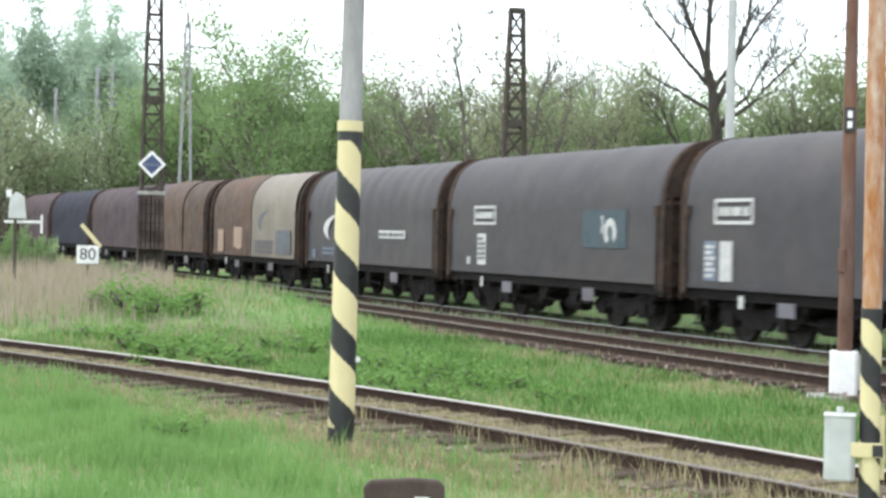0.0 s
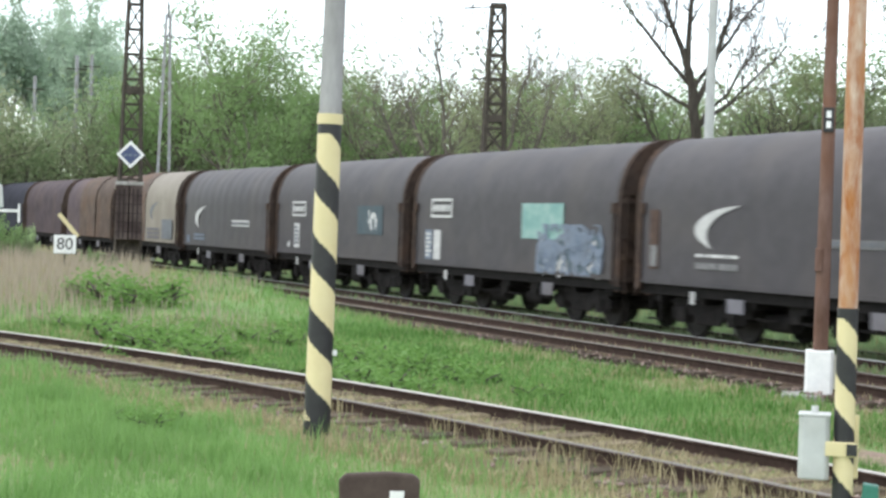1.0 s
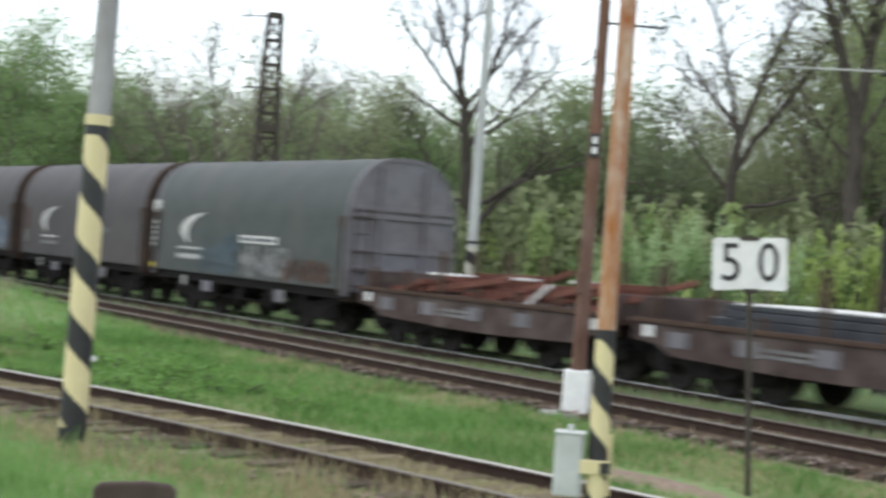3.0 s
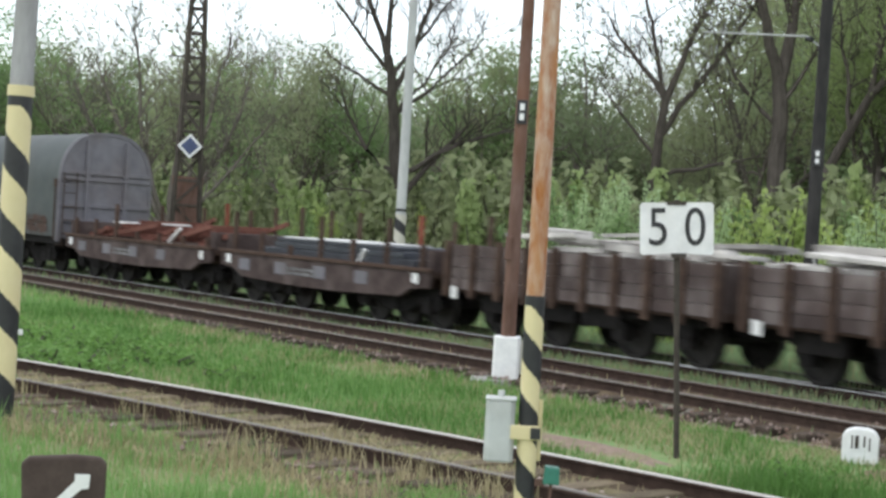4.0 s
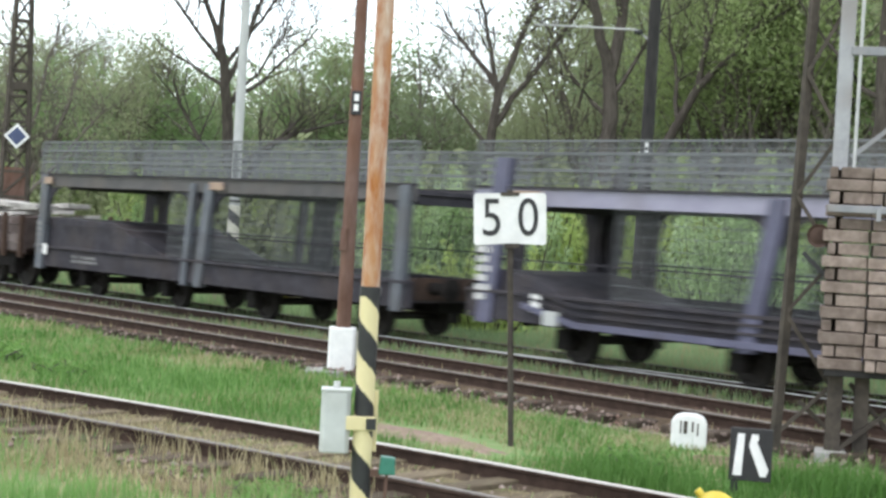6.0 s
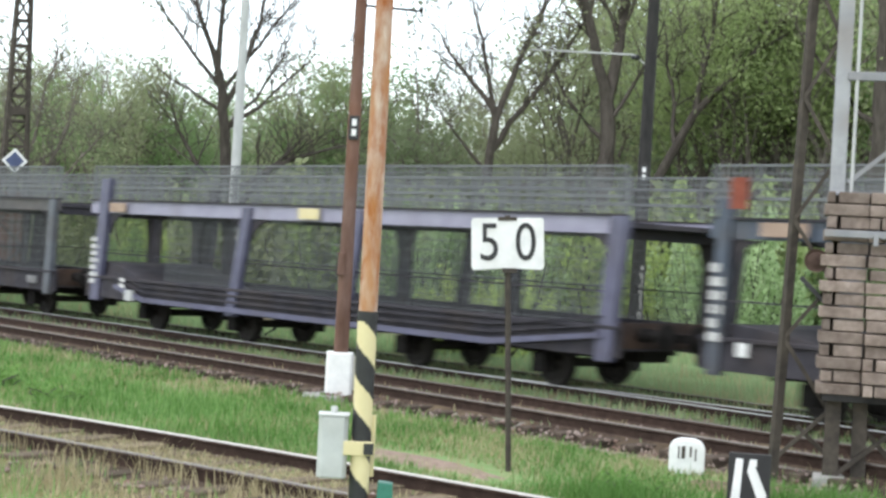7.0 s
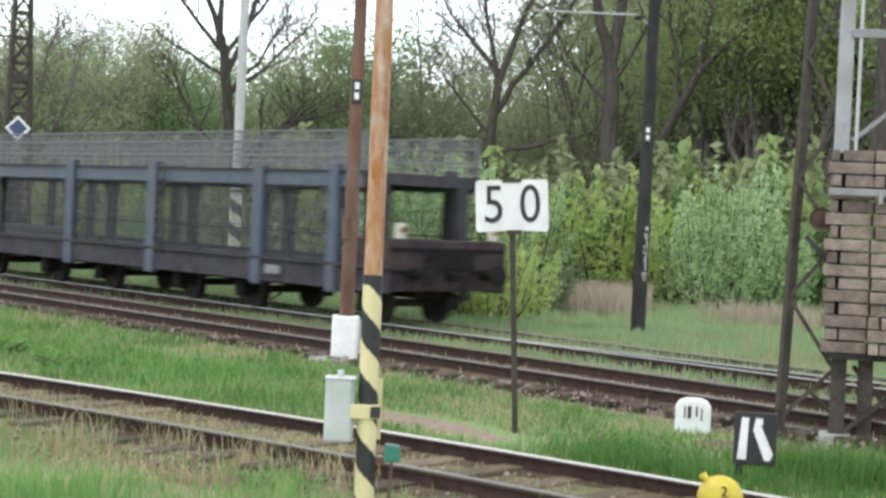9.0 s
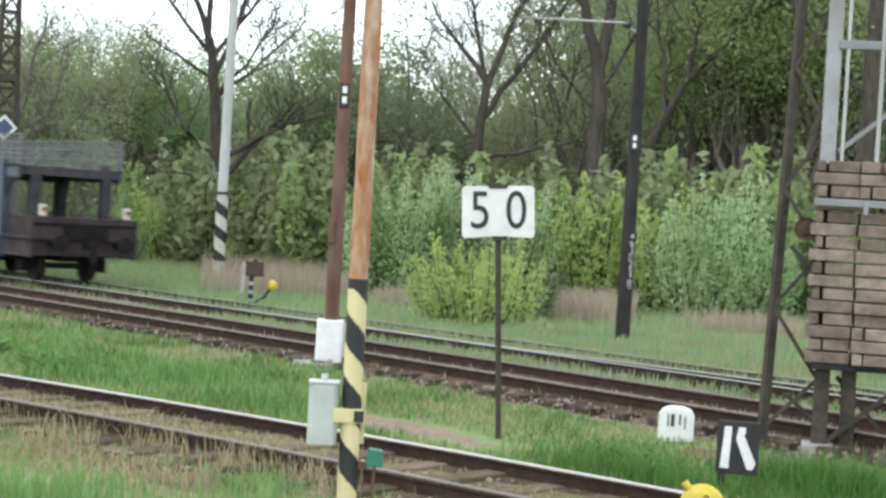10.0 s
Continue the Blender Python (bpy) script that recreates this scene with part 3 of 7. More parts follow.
        r = rng.uniform(0.018, 0.045)
        m = pose(x, y, z, rng.uniform(0, 360), rng.uniform(0, 360), rng.uniform(0, 360))
        p = [m @ (Vector(q) * r * rng.uniform(0.7, 1.3)) for q in ((1, 0, 0), (-1, 0, 0), (0, 1, 0), (0, -1, 0), (0, 0, 0.8), (0, 0, -0.8))]
        s.add(p, [(0, 2, 4), (2, 1, 4), (1, 3, 4), (3, 0, 4), (2, 0, 5), (1, 2, 5), (3, 1, 5), (0, 3, 5)])
    solid("ballast_stones", s, STONE, Matrix(), "loose angular ballast stones strewn beside the tracks", "gravel", kind="stuff")


# ---- the train ----
SPEED = 12.9
WAGONS = []          # every wagon with its place along the train
WHEELS = []          # every wheelset with its place on its wagon


def wheelset_mesh(r=0.46):
    s = Shape()
    for side in (-1, 1):
        c = 0.7175 * side
        o = [(0.0, -0.06), (0.10, -0.07), (0.13, -0.03), (r - 0.09, -0.02), (r - 0.07, -0.065), (r, -0.065), (r, 0.045), (r + 0.028, 0.05), (r + 0.028, 0.075),
             (r - 0.07, 0.075), (r - 0.09, 0.02), (0.13, 0.03), (0.10, 0.07), (0.0, 0.06)]
        s.turn([(a, c - side * b * 1.0) for a, b in o], 20, "y")
        for k in range(4):
            a = k * math.pi / 2
            s.turn([(0.0, c - 0.03 * side), (0.05, c - 0.035 * side), (0.05, c - 0.045 * side), (0, c - 0.05 * side)], 8, "y", (0.24 * math.cos(a), 0, 0.24 * math.sin(a)))
    s.turn([(0.08, -1.0), (0.08, 1.0)], 10, "y")
    return mesh_of("wheelset", s, WHEEL, smooth=True)


WHEELSET = {}


def add_wheels(wagon, places, r=0.46):
    if r not in WHEELSET:
        WHEELSET[r] = wheelset_mesh(r)
    for x in places:
        w = part("wheelset", WHEELSET[r], None, wagon, "dark brake-dusted pair of wheels on an axle")
        w.location = (x, 0, r)
        WHEELS.append((w, x, r))
        for side in (-1, 1):
            box = Shape()
            box.box(x - 0.15, x + 0.15, side * 1.06 - 0.11, side * 1.06 + 0.11, r - 0.15, r + 0.17)
            box.prism([(x - 0.5, r + 0.26), (x - 0.3, r + 0.36), (x + 0.3, r + 0.36), (x + 0.5, r + 0.26), (x + 0.3, r + 0.22), (x - 0.3, r + 0.22)], side * 1.06 - 0.06, side * 1.06 + 0.06, "y")
            part("axle_box", box, UNDER, wagon, bevel=0.015)


def bogie(wagon, centre, axles, high=0.72):
    """A bogie frame with curved side plates over its wheelsets."""
    a = max(axles) - centre
    s = Shape()
    for side in (-1, 1):
        o = [(centre - a - 0.42, 0.42), (centre - a - 0.42, 0.62), (centre - a, high + 0.06), (centre - 0.45, high), (centre + 0.45, high), (centre + a, high + 0.06), (centre + a + 0.42, 0.62), (centre + a + 0.42, 0.42),
             (centre + a + 0.26, 0.36), (centre + a - 0.3, 0.5), (centre + 0.4, 0.3), (centre - 0.4, 0.3), (centre - a + 0.3, 0.5), (centre - a - 0.26, 0.36)]
        s.prism(o, side * 1.05 - 0.05, side * 1.05 + 0.05, "y")
        for k in (-0.18, 0, 0.18):
            s.turn([(0.075, 0.32), (0.075, 0.66)], 8, "z", (centre + k, side * 1.06, 0))
    s.box(centre - 0.25, centre + 0.25, -1.05, 1.05, 0.45, high)
    s.box(centre - a - 0.35, centre - a - 0.2, -1.05, 1.05, 0.45, 0.6)
    s.box(centre + a + 0.2, centre + a + 0.35, -1.05, 1.05, 0.45, 0.6)
    part("bogie_frame", s, UNDER, wagon, bevel=0.012)
    add_wheels(wagon, axles)


def buffers(wagon, half, z=1.04):
    for end in (-1, 1):
        for side in (-0.875, 0.875):
            s = Shape().turn([(0, 0), (0.11, 0), (0.11, end * 0.25), (0.08, end * 0.25), (0.08, end * 0.5), (0.22, end * 0.52), (0.215, end * 0.56), (0, end * 0.585)], 14, "x", (end * (half - 0.6), side, z))
            part("buffer", s, UNDER, wagon, smooth=True)
        s = Shape().box(min(end * (half - 0.62), end * half), max(end * (half - 0.62), end * half), -0.05, 0.05, z - 0.12, z + 0.02)
        s.box(min(end * (half - 0.1), end * half), max(end * (half - 0.1), end * half), -0.09, 0.09, z - 0.45, z + 0.05)
        part("coupling", s, UNDER, wagon, bevel=0.01)
        s = Shape().box(end * (half - 0.64) - 0.06, end * (half - 0.64) + 0.06, -1.35, 1.35, z - 0.22, z + 0.18)
        part("buffer_beam", s, RUST_DARK, wagon, bevel=0.01)


def hood_outline(half=1.46, low=0.85, side=2.7, top=4.25, n=9, grow=0.0):
    half, top = half + grow, top + grow
    o = [(-half, low), (-half, side)]
    for i in range(1, 2 * n):
        a = math.pi * i / (2 * n)
        o.append((-half * math.copysign(abs(math.cos(a)) ** 0.80, math.cos(a)), side + (top - side) * math.sin(a) ** 0.88))
    return o + [(half, side), (half, low)]


def plate(name, wagon, x0, x1, z0, z1, material, label="", y=-1.475, t=0.008):
    return part(name, Shape().box(x0, x1, y - t, y, z0, z1), material, wagon, label)


def bars(name, wagon, x0, x1, z0, z1, rows, material, seed, y=-1.478):
    """Writing too small to read: rows of short bars."""
    rng = random.Random(seed)
    s = Shape()
    h = (z1 - z0) / rows
    for r in range(rows):
        x = x0
        while x < x1 - 0.05:
            w = min(rng.uniform(0.08, 0.3), x1 - x)
            s.box(x, x + w, y - 0.006, y, z1 - (r + 0.82) * h, z1 - (r + 0.18) * h)
            x += w + rng.uniform(0.03, 0.07)
    return tagged(part(name, s, material, wagon), kind="stuff")


def crescent(wagon, x, z, h, material):
    """A sickle, its upper horn drawn out: x is its left side, z the middle of its height."""
    def sickle(c1, c2, u):
        b = ((1 - u) ** 3, 3 * u * (1 - u) ** 2, 3 * u * u * (1 - u), u ** 3)
        return [x + h * 1.18 * sum(k * p[0] for k, p in zip(b, ((1.57, 0.48), c1, c2, (0.58, -0.38)))),
                z + h * 1.18 * sum(k * p[1] for k, p in zip(b, ((1.57, 0.48), c1, c2, (0.58, -0.38))))]
    s, n = Shape(), 18
    outer = [sickle((0.2, 0.47), (-0.65, -0.05), i / n) for i in range(n + 1)]
    inner = [sickle((0.72, 0.36), (0.06, -0.02), i / n) for i in range(n + 1)]
    v = [(a, -1.484, b) for a, b in outer] + [(a, -1.484, b) for a, b in inner] + [(a, -1.474, b) for a, b in outer] + [(a, -1.474, b) for a, b in inner]
    k = n + 1
    f = []
    for i in range(n):
        f += [(i, i + 1, k + i + 1, k + i), (2 * k + i, 3 * k + i, 3 * k + i + 1, 2 * k + i + 1), (i, 2 * k + i, 2 * k + i + 1, i + 1), (k + i, k + i + 1, 3 * k + i + 1, 3 * k + i)]
    s.add(v, f)
    part("crescent_mark", s, material, wagon, "worn white crescent painted on the hood")


def splashes(name, wagon, x0, x1, z0, z1, material, seed, count=26, label=""):
    """Loose sprayed loops and strokes."""
    rng = random.Random(seed)
    s = Shape()
    for i in range(count):
        cx, cz = rng.uniform(x0 + 0.15, x1 - 0.15), rng.uniform(z0 + 0.12, z1 - 0.12)
        a0, span, r = rng.uniform(0, 6.28), rng.uniform(1.5, 5.0), rng.uniform(0.1, 0.3)
        w = rng.uniform(0.03, 0.07)
        n = 10
        v = []
        for k in range(n + 1):
            a = a0 + span * k / n
            for q in (r - w, r + w):
                v.append((min(max(cx + q * math.cos(a), x0), x1), -1.476 - 0.0006 * i, min(max(cz + 1.2 * q * math.sin(a), z0), z1)))
        s.add(v, [(2 * k, 2 * k + 1, 2 * k + 3, 2 * k + 2) for k in range(n)])
    return tagged(part(name, s, material, wagon, label), kind="stuff")


def hood_wagon(place, tarp, label, ribs=9, bulge=0.02, low=1.13, half_body=5.62, extra=None, sections=None):
    """A covered coil wagon: hood, end walls, underframe, two bogies."""
    w = thing("covered_wagon", pose(place, TRACKS["train_track"], RAIL), label, "freight wagon", "wagons of the goods train")
    WAGONS.append((w, place))
    cuts = sections or [(-half_body + 0.12, half_body - 0.12, tarp, 0.0)]
    for x0, x1, material, grow in cuts:
        s = Shape()
        base = hood_outline(low=low, grow=grow)
        k, n = len(base), max(2, int((x1 - x0) / 0.22))
        v = []
        for i in range(n + 1):
            x = x0 + (x1 - x0) * i / n
            r = bulge * abs(math.sin(math.pi * ribs * (x + half_body) / (2 * half_body))) ** 0.5
            for y, z in base:
                up = min(1.0, max(0.0, (z - low) / 0.4))
                j = 0.012 * noise.noise((x * 1.1 + place, y * 0.8, z * 1.3))
                v.append((x, y * (1 - (r + j) * up / 1.46), z - (r + j) * up * (1 if z > 2.7 else 0)))
        s.add(v, [(i * k + j, (i + 1) * k + j, (i + 1) * k + j + 1, i * k + j + 1) for i in range(n) for j in range(k - 1)])
        part("hood", s, material, w, smooth=True)
        for y in (-1.47 - grow, 1.47 + grow):
            part("hood_hem", Shape().box(x0, x1, y - 0.015, y + 0.015, low - 0.04, low + 0.06), material, w)
    for end in (-1, 1):
        e = end * half_body
        # dark brown of the gap-side walls and rims also carries the gap's shade
        wall = part("end_wall", Shape().prism(hood_outline(low=1.05, grow=0.0), min(e, e - end * 0.1), max(e, e - end * 0.1)), END_GREY if tarp is TARP_GREEN else RUST_DARK, w, "steel end wall of the wagon")
        rim = Shape()
        a, b = hood_outline(low=0.95, grow=0.018), hood_outline(low=0.95, grow=-0.08)
        n = len(a)
        v = [(x, y, z) for x in (e - end * 0.12, e + end * 0.03) for o in (a, b) for y, z in o]
        f = []
        for j in range(n - 1):
            f += [(j, j + 1, 2 * n + j + 1, 2 * n + j), (n + j, 3 * n + j, 3 * n + j + 1, n + j + 1), (j, n + j, n + j + 1, j + 1), (2 * n + j, 2 * n + j + 1, 3 * n + j + 1, 3 * n + j)]
        rim.add(v, f)
        part("end_rim", rim, END_GREY if tarp is TARP_GREEN else RUST_DARK, w, smooth=False)
        ribs_s = Shape()
        for y in (-0.62, 0.62):
            ribs_s.box(min(e, e + end * 0.1), max(e, e + end * 0.1), y - 0.06, y + 0.06, 0.9, 4.0)
        for z in (1.6, 2.05, 2.84, 3.02):
            ribs_s.box(min(e, e + end * 0.07), max(e, e + end * 0.07), -1.4, 1.4, z - 0.05, z + 0.05)
        part("end_ribs", ribs_s, END_GREY if tarp is TARP_GREEN else RUST_DARK, wall, bevel=0.01)
        lad = Shape()
        for z in (1.2, 1.6, 2.0, 2.4, 2.8):
            lad.bar((e + end * 0.16, -1.38, z), (e + end * 0.16, -0.98, z), 0.025, 0.025)
        lad.bar((e + end * 0.16, -1.38, 0.8), (e + end * 0.16, -1.38, 3.0), 0.03, 0.03)
        lad.bar((e + end * 0.16, -0.98, 0.8), (e + end * 0.16, -0.98, 3.0), 0.03, 0.03)
        part("end_ladder", lad, RUST_DARK, w)
        lock = Shape().box(min(e - end * 0.3, e - end * 0.12), max(e - end * 0.3, e - end * 0.12), -1.53, -1.47, 2.55, 2.8).bar((e - end * 0.2, -1.5, 1.0), (e - end * 0.2, -1.5, 2.6), 0.05, 0.05)
        part("hood_lock", lock, RUST_DARK, w, bevel=0.01)
    u = Shape().box(-5.6, 5.6, -1.36, -1.22, 0.86, 1.12).box(-5.6, 5.6, 1.22, 1.36, 0.86, 1.12).box(-5.6, 5.6, -0.35, 0.35, 0.62, 1.05)
    for x in (-5.0, -3.35, -1.6, 0, 1.6, 3.35, 5.0):
        u.box(x - 0.08, x + 0.08, -1.3, 1.3, 0.72, 0.88)
    part("underframe", u, UNDER, w, bevel=0.01)
    for x in (-1.3, 0.7):
        part("air_tank", Shape().turn([(0, -0.4), (0.19, -0.38), (0.19, 0.38), (0, 0.4)], 10, "x", (x, -0.75, 0.48)), UNDER, w, smooth=True)
    for x in (-1.9, -0.4, 1.2, 1.9):
        gear = Shape().prism([(x - 0.22, 0.88), (x + 0.22, 0.88), (x + 0.12, 0.52), (x - 0.12, 0.52)], -1.2, -1.1, "y").bar((x, -1.15, 0.55), (x + 0.7, -1.0, 0.5), 0.05, 0.05)
        part("brake_gear", gear, UNDER, w, bevel=0.01)
    for x in (-4.9, 4.9):
        step = Shape()
        step.bar((x - 0.2, -1.4, 0.35), (x + 0.2, -1.4, 0.35), 0.2, 0.03)
        step.bar((x - 0.2, -1.4, 0.35), (x - 0.2, -1.4, 0.85), 0.03, 0.03)
        step.bar((x + 0.2, -1.4, 0.35), (x + 0.2, -1.4, 0.85), 0.03, 0.03)
        part("foot_step", step, UNDER, w)
    plate("data_plate", w, -2.3, -1.75, 0.62, 0.9, END_GREY, y=-1.4)
    plate("data_plate", w, 2.0, 2.55, 0.6, 0.9, END_GREY, y=-1.4)
    plate("data_plate", w, -3.6, -3.45, 0.72, 0.98, MARK_WHITE, y=-1.4)
    for c in (-3.4, 3.4):
        bogie(w, c, (c - 0.9, c + 0.9))
    buffers(w, 6.0)
    if extra:
        extra(w)
    return w


def frame_mark(w, x0, x1, z0, z1, seed):
    s = Shape()
    t = 0.07
    for a, b, c, d in ((x0, x1, z1 - t, z1), (x0, x1, z0, z0 + t), (x0, x0 + t, z0 + t, z1 - t), (x1 - t, x1, z0 + t, z1 - t)):
        s.box(a, b, -1.486, -1.476, c, d)
    part("frame_mark", s, MARK_WHITE, w, "white painted frame round small writing")
    bars("writing", w, x0 + 0.15, x1 - 0.15, z0 + 0.12, z1 - 0.12, 1, MARK_WHITE, seed, -1.48)


def marks_a(w):
    frame_mark(w, -3.9, -2.56, 2.36, 2.86, 1)
    plate("data_panel", w, -3.66, -3.15, 1.3, 2.12, MARK_WHITE)
    plate("data_panel", w, -4.3, -4.14, 1.3, 1.5, MARK_WHITE)
    bars("writing", w, -3.6, -3.2, 1.4, 2.05, 5, CAR_GREY, 2, -1.49)
    plate("paint_patch", w, 2.1, 4.1, 1.85, 2.72, MARK_BLUE_DIM)
    splashes("graffiti", w, 2.3, 3.9, 1.95, 2.6, MARK_WHITE, 3, 14, "pale sprayed letters on a blue patch")


def marks_b(w):
    frame_mark(w, -4.4, -3.05, 2.4, 2.92, 4)
    plate("data_panel", w, -4.75, -4.3, 1.25, 2.06, MARK_BLUE)
    plate("data_panel", w, -4.2, -3.75, 1.25, 2.06, MARK_WHITE)
    bars("writing", w, -4.7, -4.35, 1.3, 2.0, 6, MARK_WHITE, 5, -1.49)
    plate("paint_patch", w, 1.0, 3.1, 1.93, 2.79, MARK_TEAL)
    splashes("graffiti", w, 1.3, 2.9, 2.05, 2.65, MARK_WHITE, 6, 12, "white sprayed letters on teal")
    plate("paint_patch", w, 1.95, 4.9, 1.12, 2.05, MARK_BLUE_DIM, y=-1.470)
    splashes("graffiti", w, 1.85, 5.0, 1.12, 2.3, MARK_BLUE, 7, 75, "pale blue bubble graffiti")
    splashes("graffiti_highlight", w, 1.95, 4.9, 1.05, 2.2, MARK_WHITE, 8, 16)


def marks_c(w):
    crescent(w, -3.38, 2.25, 0.85, MARK_WHITE)
    bars("writing", w, -3.35, -1.8, 1.68, 1.78, 1, MARK_WHITE, 9)
    bars("writing", w, -3.35, -1.8, 1.42, 1.62, 1, MARK_DIM, 10)
    plate("text_strip", w, 0.9, 2.7, 1.98, 2.14, MARK_DIM)
    bars("writing", w, 0.95, 2.65, 1.99, 2.13, 1, CAR_GREY, 11, -1.488)
    plate("door_panel", w, -5.1, -4.75, 1.4, 2.65, RUST_EDGE)
    plate("data_panel", w, -5.05, -4.8, 1.45, 1.9, MARK_DIM, y=-1.485)


def marks_d(w):
    plate("data_panel", w, -5.75, -5.32, 2.7, 3.05, MARK_WHITE, y=-1.46, t=0.02)
    plate("notice_board", w, -5.76, -5.30, 1.62, 2.58, BLACK)
    bars("writing", w, -5.68, -5.38, 1.7, 2.5, 5, MARK_WHITE, 12, -1.49)
    crescent(w, -3.73, 2.25, 0.85, MARK_WHITE)
    bars("writing", w, -3.91, -2.27, 1.70, 1.80, 1, MARK_WHITE, 13)
    bars("writing", w, -3.91, -2.27, 1.42, 1.62, 1, MARK_WHITE, 14)
    splashes("graffiti", w, -2.5, 0.0, 1.12, 2.25, MARK_BLUE_DIM, 15, 46, "faded blue graffiti on the lower hood")
    plate("text_strip", w, 0.0, 2.1, 2.0, 2.2, MARK_WHITE)
    bars("writing", w, 0.1, 2.0, 2.03, 2.17, 1, CAR_GREY, 16, -1.488)
    splashes("graffiti", w, 0.1, 2.9, 1.12, 1.95, MARK_DIM, 17, 30, "smeared white and grey graffiti")
    splashes("graffiti", w, 2.2, 4.9, 1.12, 1.7, RUST_EDGE, 18, 26, "faded brown spray marks")
    plate("warning_mark", w, -5.72, -5.56, 1.12, 1.26, YELLOW)


def marks_e(w):
    crescent(w, -3.8, 2.2, 0.85, MARK_WHITE)
    bars("writing", w, -3.9, -2.4, 1.3, 1.6, 2, MARK_BLUE, 19)
    plate("text_strip", w, 1.2, 3.3, 1.92, 2.16, MARK_WHITE)
    bars("writing", w, 1.25, 3.2, 1.95, 2.12, 1, CAR_GREY, 20, -1.488)
    plate("data_panel", w, -4.9, -4.6, 1.2, 1.5, MARK_BLUE)


def marks_beige(w):
    plate("data_panel", w, 3.2, 4.9, 1.25, 2.1, CAR_GREY, y=-1.53)
    bars("writing", w, 0.6, 2.7, 1.2, 1.75, 3, END_GREY, 21, -1.53)
    crescent(w, 0.9, 2.4, 0.8, CAR_GREY)
    plate("worn_patch", w, -4.4, -3.6, 1.2, 2.1, SALMON, y=-1.50)
    plate("worn_patch", w, -2.2, -1.1, 1.2, 2.2, SALMON, y=-1.50)


def build_hood_wagons():
    hood_wagon(0.85, TARP_GREEN, "green-grey tarpaulin wagon with crescent, graffiti and a bare grey end wall", 7, 0.005, extra=marks_d)
    hood_wagon(-11.15, TARP, "dusty grey tarpaulin wagon with a white crescent mark", 7, 0.005, extra=marks_c)
    hood_wagon(-23.15, TARP, "dusty grey tarpaulin wagon with teal patch and blue graffiti", 7, 0.004, extra=marks_b)
    hood_wagon(-35.15, TARP, "dusty grey tarpaulin wagon with white frame and blue patch", 7, 0.004, extra=marks_a)
    hood_wagon(-47.15, TARP, "dark grey tarpaulin wagon with bulging hoops and white crescent", 12, 0.03, extra=marks_e)
    hood_wagon(-59.2, TARP_BEIGE, "steel hood wagon with one beige and two rusty brown hoods", 6, 0.01, extra=marks_beige,
               sections=[(-5.2, -2.4, TARP_BROWN, 0.0), (-2.7, 0.1, TARP_BROWN, 0.05), (-0.1, 5.2, TARP_BEIGE, 0.02)])
    hood_wagon(-71.2, TARP_BROWN, "rusty brown steel hood wagon", 6, 0.01, sections=[(-5.2, -1.6, TARP_VIOLET, 0.0), (-1.8, 1.9, TARP_BROWN, 0.05), (1.7, 5.2, TARP_BROWN, 0.0)])
    hood_wagon(-83.2, TARP_VIOLET, "faded violet-grey hood wagon", 6, 0.012)
    hood_wagon(-95.2, TARP_BLUE, "dark grey-blue hood wagon, far down the line", 6, 0.012)
    hood_wagon(-107.2, TARP_VIOLET, "dull violet-brown hood wagon, far down the line", 6, 0.012)
    hood_wagon(-119.2, TARP_BROWN, "brown steel hood wagon, far down the line", 6, 0.012)
    hood_wagon(-131.2, TARP, "grey hood wagon, far down the line", 6, 0.012)


